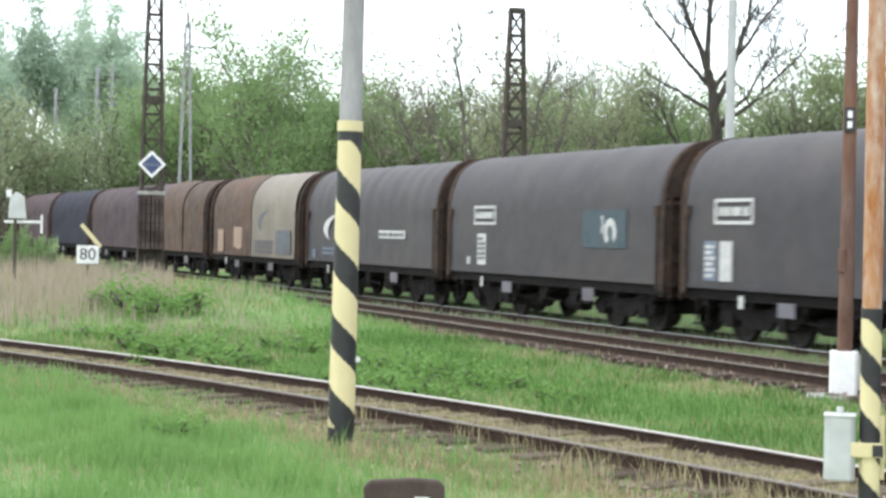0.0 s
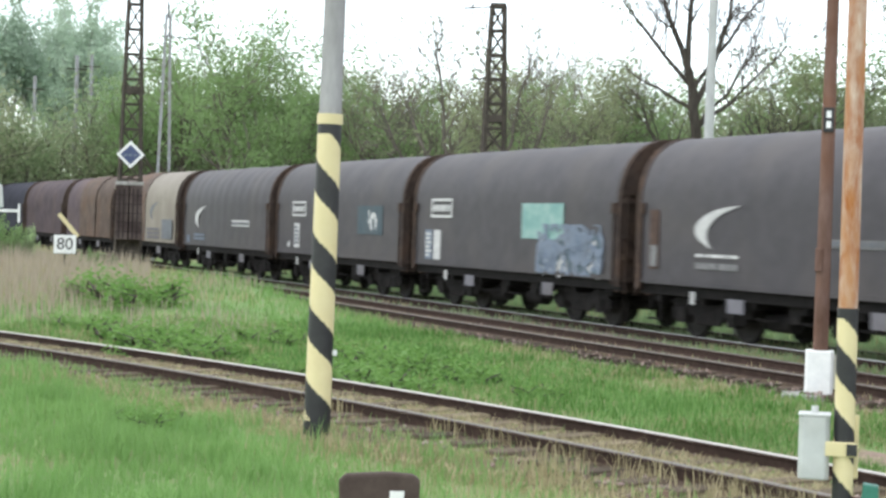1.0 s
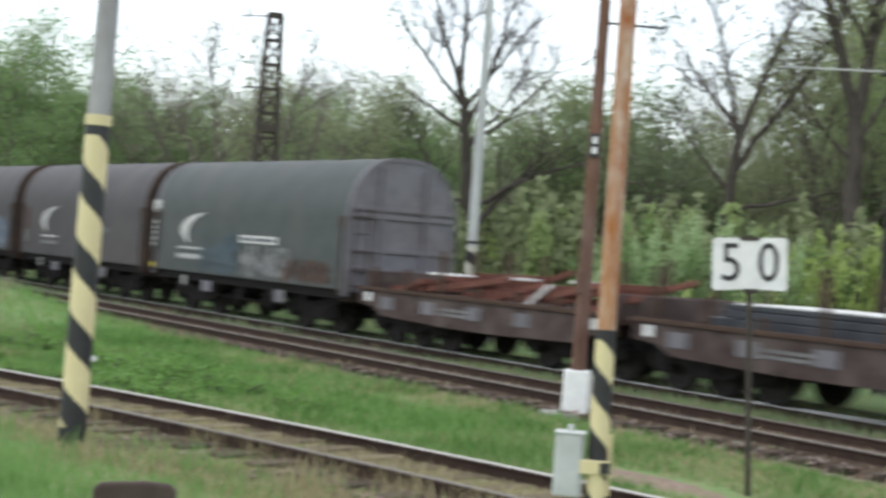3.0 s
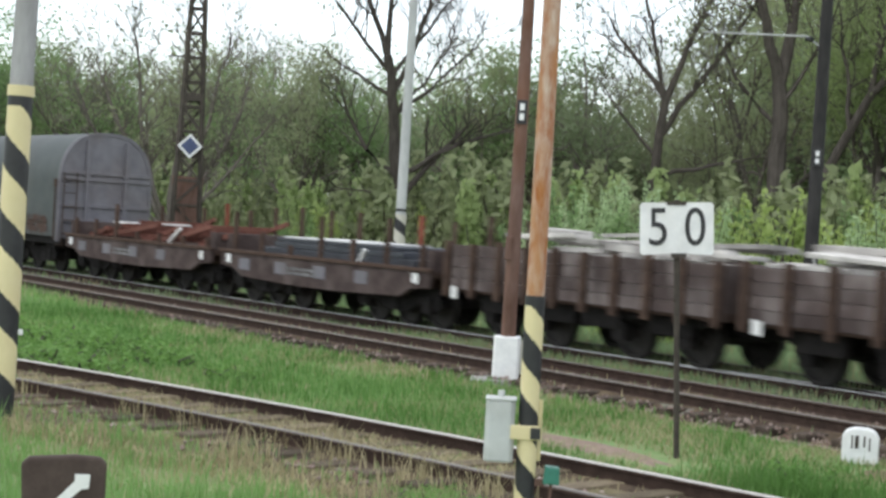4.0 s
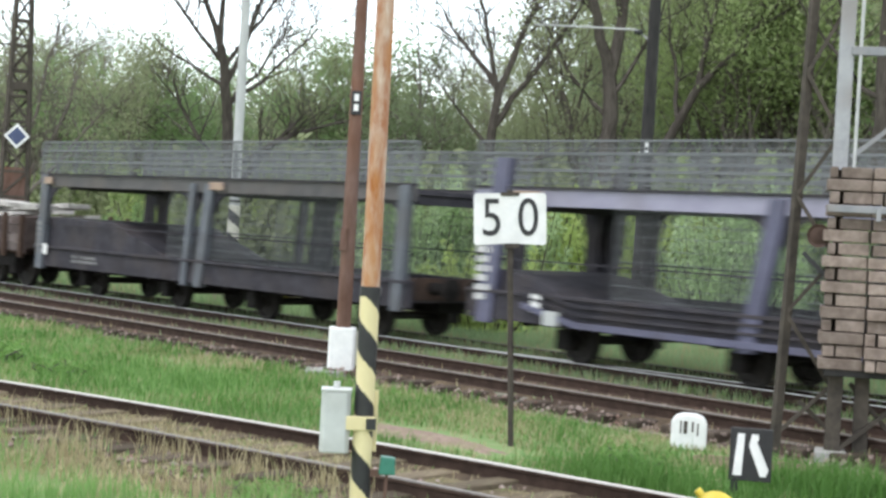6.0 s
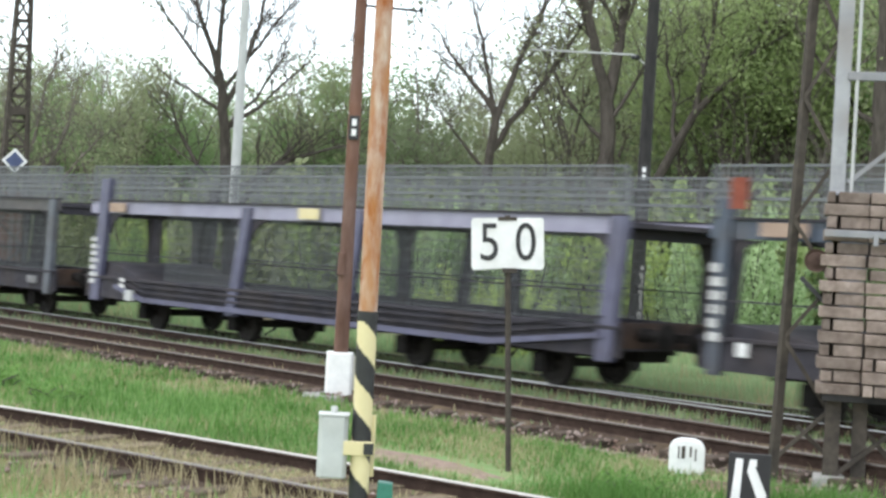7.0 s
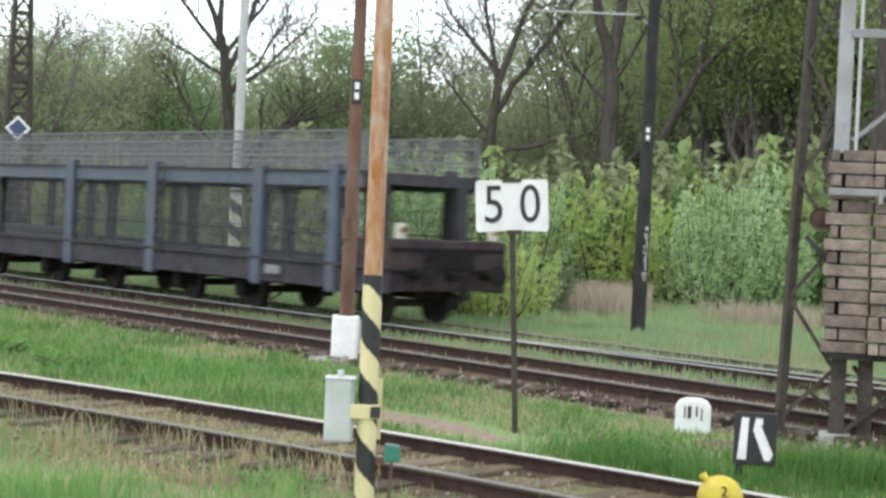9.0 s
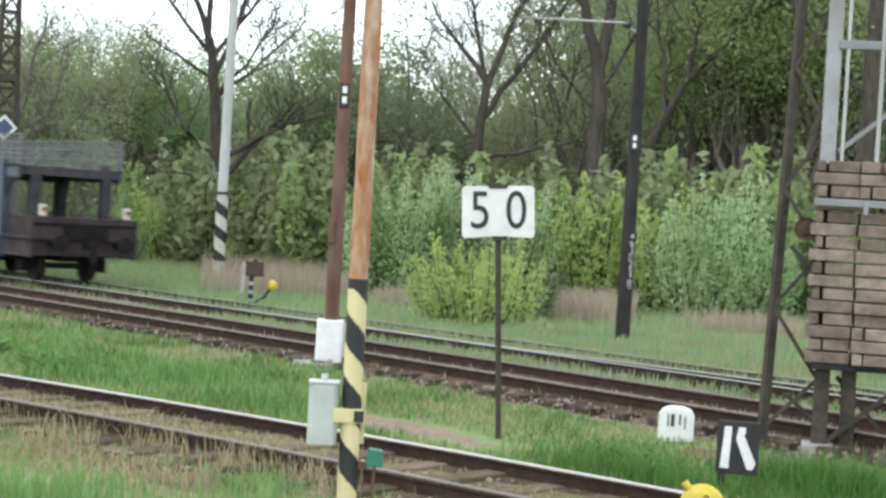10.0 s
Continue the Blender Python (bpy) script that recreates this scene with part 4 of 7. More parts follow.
def flat_wagon(place, length, load):
    """A six-axle flat wagon with stakes and low steel sides."""
    w = thing("flat_wagon", pose(place, TRACKS["train_track"], RAIL), "brown six-axle flat wagon with upright stakes, loaded with steel", "freight wagon", "wagons of the goods train")
    WAGONS.append((w, place))
    h = length / 2
    for side in (-1, 1):
        o = [(-h + 0.25, 1.2), (h - 0.25, 1.2), (h - 0.25, 0.85), (h - 0.9, 0.8), (h - 1.3, 0.62), (0.8, 0.55), (-0.8, 0.55), (-h + 1.3, 0.62), (-h + 0.9, 0.8), (-h + 0.25, 0.85)]
        part("side_beam", Shape().prism(o, side * 1.42 - 0.05, side * 1.42 + 0.05, "y"), FLAT_BROWN, w, "brown fish-bellied side beam", bevel=0.01)
        part("side_rail", Shape().box(-h + 0.2, h - 0.2, side * 1.47 - 0.04, side * 1.47 + 0.04, 1.16, 1.24), STAKE, w, bevel=0.01)
    part("deck", Shape().box(-h + 0.25, h - 0.25, -1.4, 1.4, 1.05, 1.15), STAKE, w)
    part("centre_sill", Shape().box(-h + 0.3, h - 0.3, -0.4, 0.4, 0.6, 1.05), UNDER, w)
    rng = random.Random(int(place * 10))
    n = int(length / 1.25)
    for i in range(n):
        for side in (-1, 1):
            x = -h + 0.7 + i * (length - 1.4) / (n - 1)
            tall = rng.choice((2.2, 2.35, 2.3)) if side > 0 else rng.choice((1.7, 2.15, 1.45))
            m = STAKE_RED if (side > 0 and i == n // 2) else STAKE
            part("stake", Shape().box(x - 0.05, x + 0.05, side * 1.34 - 0.045, side * 1.34 + 0.045, 1.15, tall), m, w, "red lead stake" if m is STAKE_RED else "", bevel=0.008)
    for end in (-1, 1):
        part("end_board", Shape().box(min(end * (h - 0.55), end * (h - 0.3)), max(end * (h - 0.55), end * (h - 0.3)), -1.35, 1.35, 1.15, 1.6), FLAT_BROWN, w, bevel=0.01)
        plate("data_plate", w, end * (h - 0.7) - 0.1, end * (h - 0.7) + 0.1, 0.92, 1.12, WHITE, y=-1.5)
    for i in range(4):
        plate("data_plate", w, -h + 1.2 + i * 1.7, -h + 1.7 + i * 1.7, 0.78, 1.05, END_GREY, y=-1.475)
    bars("writing", w, -1.2, 0.1, 0.78, 0.98, 2, MARK_DIM, int(place), -1.478)
    for end in (-1, 1):
        c = end * (h - 1.9)
        bogie(w, c, (c - 1.15, c, c + 1.15), 0.78)
    buffers(w, h)
    load(w, h)


def load_frames(w, h):
    rng = random.Random(31)
    for i in range(7):
        x = -h + 1.0 + i * 1.15
        s = Shape()
        z = 1.16 + 0.12 * (i % 3)
        for y in (-1.0, 0.9):
            s.bar((x, y, z), (x + rng.uniform(1.5, 2.2), y + rng.uniform(-0.2, 0.2), z + rng.uniform(0.2, 0.5)), 0.1, 0.12)
        for k in range(3):
            s.bar((x + 0.5 * k, -1.05, z + 0.1 + 0.1 * k), (x + 0.5 * k + rng.uniform(-0.3, 0.3), 1.0, z + 0.12 + 0.1 * k), 0.09, 0.09)
        part("steel_frame", s, RED_STEEL, w, "tangled rusty steel frames", bevel=0.008)
    for i, x in enumerate((-h + 2.2, -h + 3.9, h - 3.6)):
        part("sheet", Shape().box(x, x + 0.8, -0.9 + 0.5 * i, -0.2 + 0.5 * i, 1.62 + 0.03 * i, 1.67 + 0.03 * i), LOAD_WHITE, w, "pale sheet on top of the steel", bevel=0.01)
    part("brace", Shape().bar((h - 3.4, -1.1, 1.2), (h - 2.7, -1.1, 1.62), 0.07, 0.07), LOAD_WHITE, w)


def load_plates(w, h):
    for i, (x0, x1, z0, z1, y) in enumerate(((-h + 1.6, h - 1.4, 1.17, 1.36, 1.05), (-h + 2.0, h - 1.9, 1.37, 1.50, 1.0), (-h + 2.0, h - 2.2, 1.51, 1.60, 0.95))):
        part("steel_plate", Shape().box(x0, x1, -y, y, z0, z1), LOAD_STEEL, w, "stacked dark steel plates", bevel=0.015)
    part("sheet", Shape().box(-h + 2.2, h - 3.6, -0.9, 0.9, 1.605, 1.63), LOAD_WHITE, w, "white sheet over the plates", bevel=0.005)
    part("brace", Shape().bar((1.5, -1.3, 1.2), (1.75, -1.3, 1.5), 0.06, 0.06), LOAD_WHITE, w)


def stake_wagon(place, length):
    """A low open wagon with plank sides between closely set posts, heaped with grey slabs."""
    w = thing("open_wagon", pose(place, TRACKS["train_track"], RAIL), "brown open wagon with posted sides, heaped with grey slabs", "freight wagon", "wagons of the goods train")
    WAGONS.append((w, place))
    h = length / 2
    rng = random.Random(int(place * 7))
    part("deck", Shape().box(-h + 0.2, h - 0.2, -1.38, 1.38, 0.85, 0.98), STAKE, w)
    part("centre_sill", Shape().box(-h + 0.3, h - 0.3, -0.4, 0.4, 0.55, 0.85), UNDER, w)
    n = int(round(length / 0.9))
    for side in (-1, 1):
        for k in range(4):
            part("side_plank", Shape().box(-h + 0.25, h - 0.25, side * 1.40 - 0.03, side * 1.40 + 0.03, 0.9 + k * 0.215, 0.9 + k * 0.215 + 0.205), PLANK_WORN, w, bevel=0.008)
        for i in range(n + 1):
            x = -h + 0.3 + i * (length - 0.6) / n
            part("post", Shape().box(x - 0.07, x + 0.07, side * 1.48 - 0.05, side * 1.48 + 0.05, 0.75, 1.78 + rng.uniform(0, 0.08)), STAKE, w, bevel=0.01)
    for end in (-1, 1):
        part("end_board", Shape().box(end * (h - 0.25) - 0.05, end * (h - 0.25) + 0.05, -1.4, 1.4, 0.85, 1.75), FLAT_BROWN, w, bevel=0.01)
    for i in range(26):
        a, b = rng.uniform(0.9, 2.4), rng.uniform(0.35, 0.7)
        x = rng.uniform(-h + 0.3, h - 0.3 - a)
        y = rng.uniform(-1.25, 1.25 - b)
        z = 1.66 + 0.1 * (i // 6)
        m = pose(x, y, z, rng.uniform(-4, 4), rng.uniform(-3, 3), rng.uniform(-6, 6))
        part("slab", Shape().box(0, a, 0, b, 0, rng.uniform(0.06, 0.13), m), LOAD_GREY, w, bevel=0.012)
    part("load_core", Shape().box(-h + 0.4, h - 0.4, -1.3, 1.3, 0.98, 1.68), LOAD_GREY, w, "packed grey slabs below the rim", bevel=0.05)
    plate("data_plate", w, -h + 0.55, -h + 0.75, 0.72, 0.95, WHITE, y=-1.54)
    for x in (-h + 1.6, -0.6, 0.6, h - 1.6):
        for y in (-1.1, 1.1):
            part("spring_hanger", Shape().box(x - 0.5, x + 0.5, y - 0.1, y + 0.1, 0.5, 0.85), UNDER, w, bevel=0.02)
    add_wheels(w, (-h + 1.3, -h + 2.9, h - 2.9, h - 1.3))
    buffers(w, h)


def car_carrier(place, x0, x1, posts, paint, beam_paint, label, wheels, hump=None, top_z=2.8, rail_z=3.58, tail=False, low_paint=None, panels=(), dark_posts=()):
    """A two-deck car carrier: lower beam and deck, posts, upper beam and deck, wire rail."""
    low_paint = low_paint or paint
    w = thing("car_carrier", pose(place, TRACKS["train_track"], RAIL), label, "freight wagon", "car carriers at the end of the train")
    WAGONS.append((w, place))
    for side in (-1, 1):
        o = [(x0, 0.62), (x1, 0.62), (x1, 1.05), (x0, 1.05)]
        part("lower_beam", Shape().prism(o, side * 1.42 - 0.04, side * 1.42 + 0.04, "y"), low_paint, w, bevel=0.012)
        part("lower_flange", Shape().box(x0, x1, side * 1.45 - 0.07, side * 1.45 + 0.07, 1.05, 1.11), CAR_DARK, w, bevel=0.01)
        a, b = (x0 + 0.05, x1 - 0.05) if not tail else (x0 + 0.05, x1 - 0.85)
        part("upper_beam", Shape().box(a, b, side * 1.40 - 0.05, side * 1.40 + 0.05, top_z - 0.28, top_z), beam_paint, w, bevel=0.012)
        part("upper_flange", Shape().box(a, b, side * 1.42 - 0.08, side * 1.42 + 0.08, top_z, top_z + 0.035), CAR_DARK, w)
        for x, wid, slant, z1 in posts:
            wid *= 0.66
            q = [(x - wid / 2, 0.55), (x + wid / 2, 0.55), (x + wid / 2 + slant, z1), (x - wid / 2 + slant, z1)]
            # near-side posts get the paint colour, far-side posts the darker steel
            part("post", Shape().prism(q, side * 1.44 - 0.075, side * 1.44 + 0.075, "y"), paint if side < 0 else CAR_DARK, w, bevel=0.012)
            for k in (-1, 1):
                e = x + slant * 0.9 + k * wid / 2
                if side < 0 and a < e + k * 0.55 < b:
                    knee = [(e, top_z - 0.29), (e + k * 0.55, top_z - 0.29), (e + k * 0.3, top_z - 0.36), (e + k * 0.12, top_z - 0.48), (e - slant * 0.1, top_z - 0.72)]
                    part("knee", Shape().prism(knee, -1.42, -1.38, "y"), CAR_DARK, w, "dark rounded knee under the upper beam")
        # wire rail of the upper deck
        s = Shape()
        n = int((b - a) / 0.8)
        for i in range(n + 1):
            x = a + (b - a) * i / n
            s.box(x - 0.018, x + 0.018, side * 1.40 - 0.018, side * 1.40 + 0.018, top_z + 0.03, rail_z)
        tagged(part("railing", s, WIRE, w), kind="stuff")
        s = Shape()
        for i in range(int((b - a) / 0.05)):
            s.box(a + 0.05 * i - 0.005, a + 0.05 * i + 0.005, side * 1.395 - 0.003, side * 1.395 + 0.003, top_z + 0.05, rail_z)
        tagged(part("wire_mesh", s, WIRE, w, "fine wire mesh of the upper rail"), kind="stuff")
        s = Shape()
        for k in range(7):
            z = top_z + 0.1 + (rail_z - top_z - 0.1) * k / 6
            s.box(a, b, side * 1.40 - 0.006, side * 1.40 + 0.006, z - 0.006, z + 0.006)
        for z in (rail_z, rail_z - 0.2, top_z + 0.3):
            s.box(a, b, side * 1.40 - 0.018, side * 1.40 + 0.018, z - 0.016, z + 0.016)
        tagged(part("rail_wire", s, WIRE, w), kind="stuff")
        s = Shape()
        s.box(a, b, side * 1.44 - 0.01, side * 1.44 + 0.01, 1.62, 1.645)
        tagged(part("guard_wire", s, CAR_DARK, w), kind="stuff")
        s = Shape()
        a0 = max(q[1] for q in hump if q[1] < 0)
        for i in range(int((b - a0) / 0.06)):
            s.box(a0 + 0.06 * i - 0.004, a0 + 0.06 * i + 0.004, side * 1.37 - 0.003, side * 1.37 + 0.003, 1.1, top_z - 0.28)
        for k in range(8):
            z = 1.15 + (top_z - 1.45) * k / 7
            s.box(a0, b, side * 1.37 - 0.003, side * 1.37 + 0.003, z - 0.004, z + 0.004)
        tagged(part("side_mesh", s, WIRE, w, "fine wire screen beside the lower deck"), kind="stuff")
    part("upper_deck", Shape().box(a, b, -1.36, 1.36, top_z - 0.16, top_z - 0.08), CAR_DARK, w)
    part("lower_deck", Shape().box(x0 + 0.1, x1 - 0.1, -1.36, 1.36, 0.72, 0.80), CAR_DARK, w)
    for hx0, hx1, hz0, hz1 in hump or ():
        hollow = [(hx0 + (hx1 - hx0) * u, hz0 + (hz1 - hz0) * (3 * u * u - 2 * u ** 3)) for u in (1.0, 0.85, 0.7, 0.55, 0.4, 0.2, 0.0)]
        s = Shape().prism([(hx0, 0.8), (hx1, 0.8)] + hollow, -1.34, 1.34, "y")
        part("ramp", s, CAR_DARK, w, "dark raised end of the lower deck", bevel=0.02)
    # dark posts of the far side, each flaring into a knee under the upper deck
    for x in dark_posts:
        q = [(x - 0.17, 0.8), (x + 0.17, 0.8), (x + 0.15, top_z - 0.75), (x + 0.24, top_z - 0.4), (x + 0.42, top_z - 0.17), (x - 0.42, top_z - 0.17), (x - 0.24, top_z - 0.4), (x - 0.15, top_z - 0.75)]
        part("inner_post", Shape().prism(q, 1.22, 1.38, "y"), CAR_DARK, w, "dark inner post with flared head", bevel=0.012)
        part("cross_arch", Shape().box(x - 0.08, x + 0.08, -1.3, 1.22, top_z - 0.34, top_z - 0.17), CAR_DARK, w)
    for px0, px1, pz0, pz1, m in panels:
        plate("panel", w, px0, px1, pz0, pz1, m, y=-1.525)
    part("underframe", Shape().box(x0 + 0.5, x1 - 0.5, -0.35, 0.35, 0.5, 0.72), UNDER, w)
    for x in range(int(x0) + 1, int(x1)):
        part("cross_member", Shape().box(x - 0.05, x + 0.05, -1.3, 1.3, 0.55, 0.7), UNDER, w)
    add_wheels(w, wheels, 0.38)
    half = max(abs(x0), abs(x1)) + 0.5
    buffers(w, half, 0.98)
    return w


def build_rest_of_train():
    flat_wagon(11.75, 9.6, load_frames)
    flat_wagon(21.25, 9.3, load_plates)
    stake_wagon(29.9, 7.9)
    stake_wagon(37.65, 7.6)
    # grey carrier, middle at 48.9
    c = car_carrier(48.9, -7.0, 7.0, [(-6.75, 0.5, 0.15, 2.8), (-0.35, 0.28, 0.22, 2.7), (0.2, 0.45, 0.3, 2.7), (6.65, 0.42, 0.1, 2.8)], CAR_GREY, CAR_BEAM,
                    "blue-grey two-deck car carrier, empty", (-5.2, -1.6, 1.7, 5.3), hump=[(-6.6, -3.6, 1.78, 1.76), (-3.6, -2.6, 1.76, 1.45), (-2.6, -1.2, 1.45, 1.12)], low_paint=CAR_DARK, dark_posts=(-5.8, 0.9, 6.8),
                    panels=[(-6.6, -6.2, 2.58, 2.74, SALMON), (0.55, 1.05, 2.58, 2.74, SALMON), (5.75, 6.25, 0.78, 0.95, MARK_DIM), (-6.5, -6.3, 0.9, 1.15, WHITE)])
    bars("writing", c, -5.2, -4.0, 0.75, 0.95, 2, MARK_DIM, 41, -1.47)
    bars("writing", c, -6.85, -6.62, 0.9, 1.7, 6, MARK_DIM, 42, -1.525)
    c = car_carrier(65.6, -8.2, 8.2, [(-7.75, 0.55, 0.3, 3.3), (-2.3, 0.45, 0.45, 2.75), (1.35, 0.42, 0.35, 2.75), (7.9, 0.5, 0.2, 2.8)], CAR_VIOLET, CAR_VIOLET_LIGHT,
                    "violet-blue two-deck car carrier with pale upper beam, empty", (-6.2, -2.7, 2.7, 6.2), hump=[(-7.6, -5.0, 1.45, 0.9), (5.9, 7.8, 0.82, 1.1)], low_paint=CAR_DARK, dark_posts=(-7.9, -6.6, -0.2, 3.0, 7.7),
                    panels=[(-7.2, -6.5, 2.56, 2.76, SALMON), (-0.1, 0.55, 2.56, 2.77, YELLOW_PALE), (-6.6, -6.4, 0.8, 1.1, WHITE)])
    bars("writing", c, -7.95, -7.6, 0.9, 2.0, 7, MARK_WHITE, 43, -1.525)
    part("lower_step", Shape().prism([(-6.8, 0.95), (-5.6, 0.72), (5.4, 0.72), (7.9, 1.0), (7.9, 0.92), (5.4, 0.62), (-5.6, 0.62), (-6.8, 0.86)], -1.56, -1.5, "y"), CAR_VIOLET, c, "worn stepped edge of the lower deck")
    for k in (1, 2):
        part("lower_step", Shape().prism([(-6.8, 0.95 + 0.13 * k), (-5.6, 0.72 + 0.13 * k), (5.4, 0.72 + 0.13 * k), (7.9, 1.0 + 0.13 * k), (7.9, 0.97 + 0.13 * k), (5.4, 0.68 + 0.13 * k), (-5.6, 0.68 + 0.13 * k), (-6.8, 0.91 + 0.13 * k)], -1.54, -1.48, "y"), CAR_DARK, c)
    part("tool_box", Shape().box(-6.25, -5.95, -1.6, -1.5, 0.62, 0.85), BOX_GREY, c, bevel=0.01)
    c = car_carrier(84.6, -9.2, 9.3, [(-8.95, 0.35, 0.1, 3.1), (-6.75, 0.4, 0.1, 2.6), (-2.45, 0.55, 0.0, 2.97), (1.2, 0.5, 0.0, 2.95), (5.2, 0.5, 0.0, 2.9), (7.65, 0.42, 0.0, 2.95)], CAR_BLUE, CAR_BLUE,
                    "steel-blue two-deck car carrier with tail lamps, last of the train", (-7.5, -4.2, -1.6, 1.8, 4.2, 8.2), hump=[(-8.8, -5.9, 1.3, 0.95)], tail=True, low_paint=CAR_DARK, dark_posts=(-7.65, -5.35, -1.5, 2.45, 5.6),
                    panels=[(-8.5, -8.3, 0.85, 1.05, WHITE), (5.6, 6.1, 0.78, 0.95, MARK_DIM), (-8.2, -7.4, 2.57, 2.77, SALMON), (-8.75, -8.45, 2.95, 3.4, STAKE_RED)])
    bars("writing", c, -9.05, -8.8, 1.0, 2.2, 6, MARK_WHITE, 44, -1.525)
    end = part("tail_wall", Shape().box(8.2, 9.3, -1.46, 1.46, 0.66, 1.6), TAIL_DARK, c, "dark violet-brown closed tail of the lower deck", bevel=0.02)
    part("tail_ribs", Shape().box(9.3, 9.34, -1.4, 1.4, 1.0, 1.06).box(9.3, 9.34, -1.4, 1.4, 1.4, 1.46).box(9.3, 9.36, -0.6, 0.6, 1.08, 1.38), UNDER, end)
    for y in (-1.15, 1.15):
        lamp = part("tail_lamp", Shape().box(9.16, 9.3, y - 0.075, y + 0.075, 1.62, 1.9), BAND_WHITE, c, "white tail lamp box with a red lens", bevel=0.01)
        part("lens", Shape().turn([(0, 0.012), (0.06, 0.01), (0.06, 0)], 12, "x", (9.3, y, 1.78)), STAKE_RED, lamp)
        part("deck_post", Shape().box(8.3, 8.55, y * 0.85 - 0.12, y * 0.85 + 0.12, 1.6, 2.6), CAR_DARK, c, bevel=0.01)
    lad = Shape()
    for k in range(8):
        lad.box(1.42, 1.72, -1.53, -1.50, 1.15 + 0.2 * k, 1.18 + 0.2 * k)
    part("ladder", lad.box(1.70, 1.73, -1.53, -1.50, 0.95, 2.9), CAR_DARK, c, "narrow dark ladder beside a post")
    part("upper_end", Shape().box(8.3, 8.5, -1.4, 1.4, 2.6, 2.82), CAR_DARK, c, bevel=0.01)


def motions():
    """The train rolls off to the left at an even speed; its wheels turn with it."""
    times = [i / 30 for i in range(301)]
    for w, place in WAGONS:
        walk(w, [(t, pose(place - SPEED * t, TRACKS["train_track"], RAIL)) for t in (0.0, 2.5, 5.0, 7.5, 10.0)])
    for w, x, r in WHEELS:
        walk(w, [(t, pose(x, 0, r, 0, -math.degrees(SPEED * t / r), 0)) for t in times])


build_ground()
build_tracks()
build_hood_wagons()
build_rest_of_train()


# ---- poles, masts and signs ----
def spot(yaw, dist):
    """A place on the ground by its bearing and distance from the camera."""
    return dist * math.sin(radians(yaw)), dist * math.cos(radians(yaw))


def upright(x, y, z=0.0, lean_x=0.0, lean_y=0.0):
    """A pose whose local -y axis faces the camera."""
    return pose(x, y, z, 0, 0, math.degrees(math.atan2(-x, y))) @ pose(0, 0, 0, lean_x, lean_y, 0)


def banded(parent, r0, r1, z0, z1, pitch, starts, phase=0.0, share=0.53, paint=None):
    """Helical yellow and black paint round a pole; the seam lies behind."""
    yellow, black, n = Shape(), Shape(), 64
    rows = int((z1 - z0) / 0.016)
    def ring(i, j):
        z = z0 + (z1 - z0) * i / rows
        a = math.pi / 2 + 2 * math.pi * j / n
        r = r0 + (r1 - r0) * (z - z0) / (z1 - z0)
        return (r * math.cos(a), r * math.sin(a), z)
    for i in range(rows):
        for j in range(n):
            u = ((z0 + (z1 - z0) * (i + 0.5) / rows) / pitch + starts * (j + 0.5) / n + phase) % 1
            s = yellow if u < share else black
            s.add([ring(i, j), ring(i, j + 1), ring(i + 1, j + 1), ring(i + 1, j)], [(0, 1, 2, 3)])
    for name, s, m, text in (("yellow_band", yellow, YELLOW_PALE, "faded yellow spiral paint") if not paint else ("white_band", yellow, paint, "faded white spiral paint"), ("black_band", black, BLACK, "black spiral paint")):
        ob = part(name, s, m, parent, text)
        bm = bmesh.new()
        bm.from_mesh(ob.data)
        bmesh.ops.remove_doubles(bm, verts=bm.verts, dist=0.0005)
        bmesh.ops.recalc_face_normals(bm, faces=bm.faces)
        bm.to_mesh(ob.data)
        bm.free()
        for q in ob.data.polygons:
            q.use_smooth = True


def number_tag(pole, r, z0, z1, w=0.15):
    """A black number plate on a pole; its figures stand as plain bars."""
    t = part("number_plate", Shape().box(-w / 2, w / 2, -r - 0.03, -r + 0.03, z0, z1), BLACK, pole, "black pole plate with white figures", bevel=0.006)
    h = z1 - z0
    for k in (0.3, 0.72):
        part("figure_bar", Shape().box(-w * 0.22, w * 0.22, -r - 0.036, -r - 0.03, z0 + h * (k - 0.14), z0 + h * (k + 0.14)), WHITE, t)


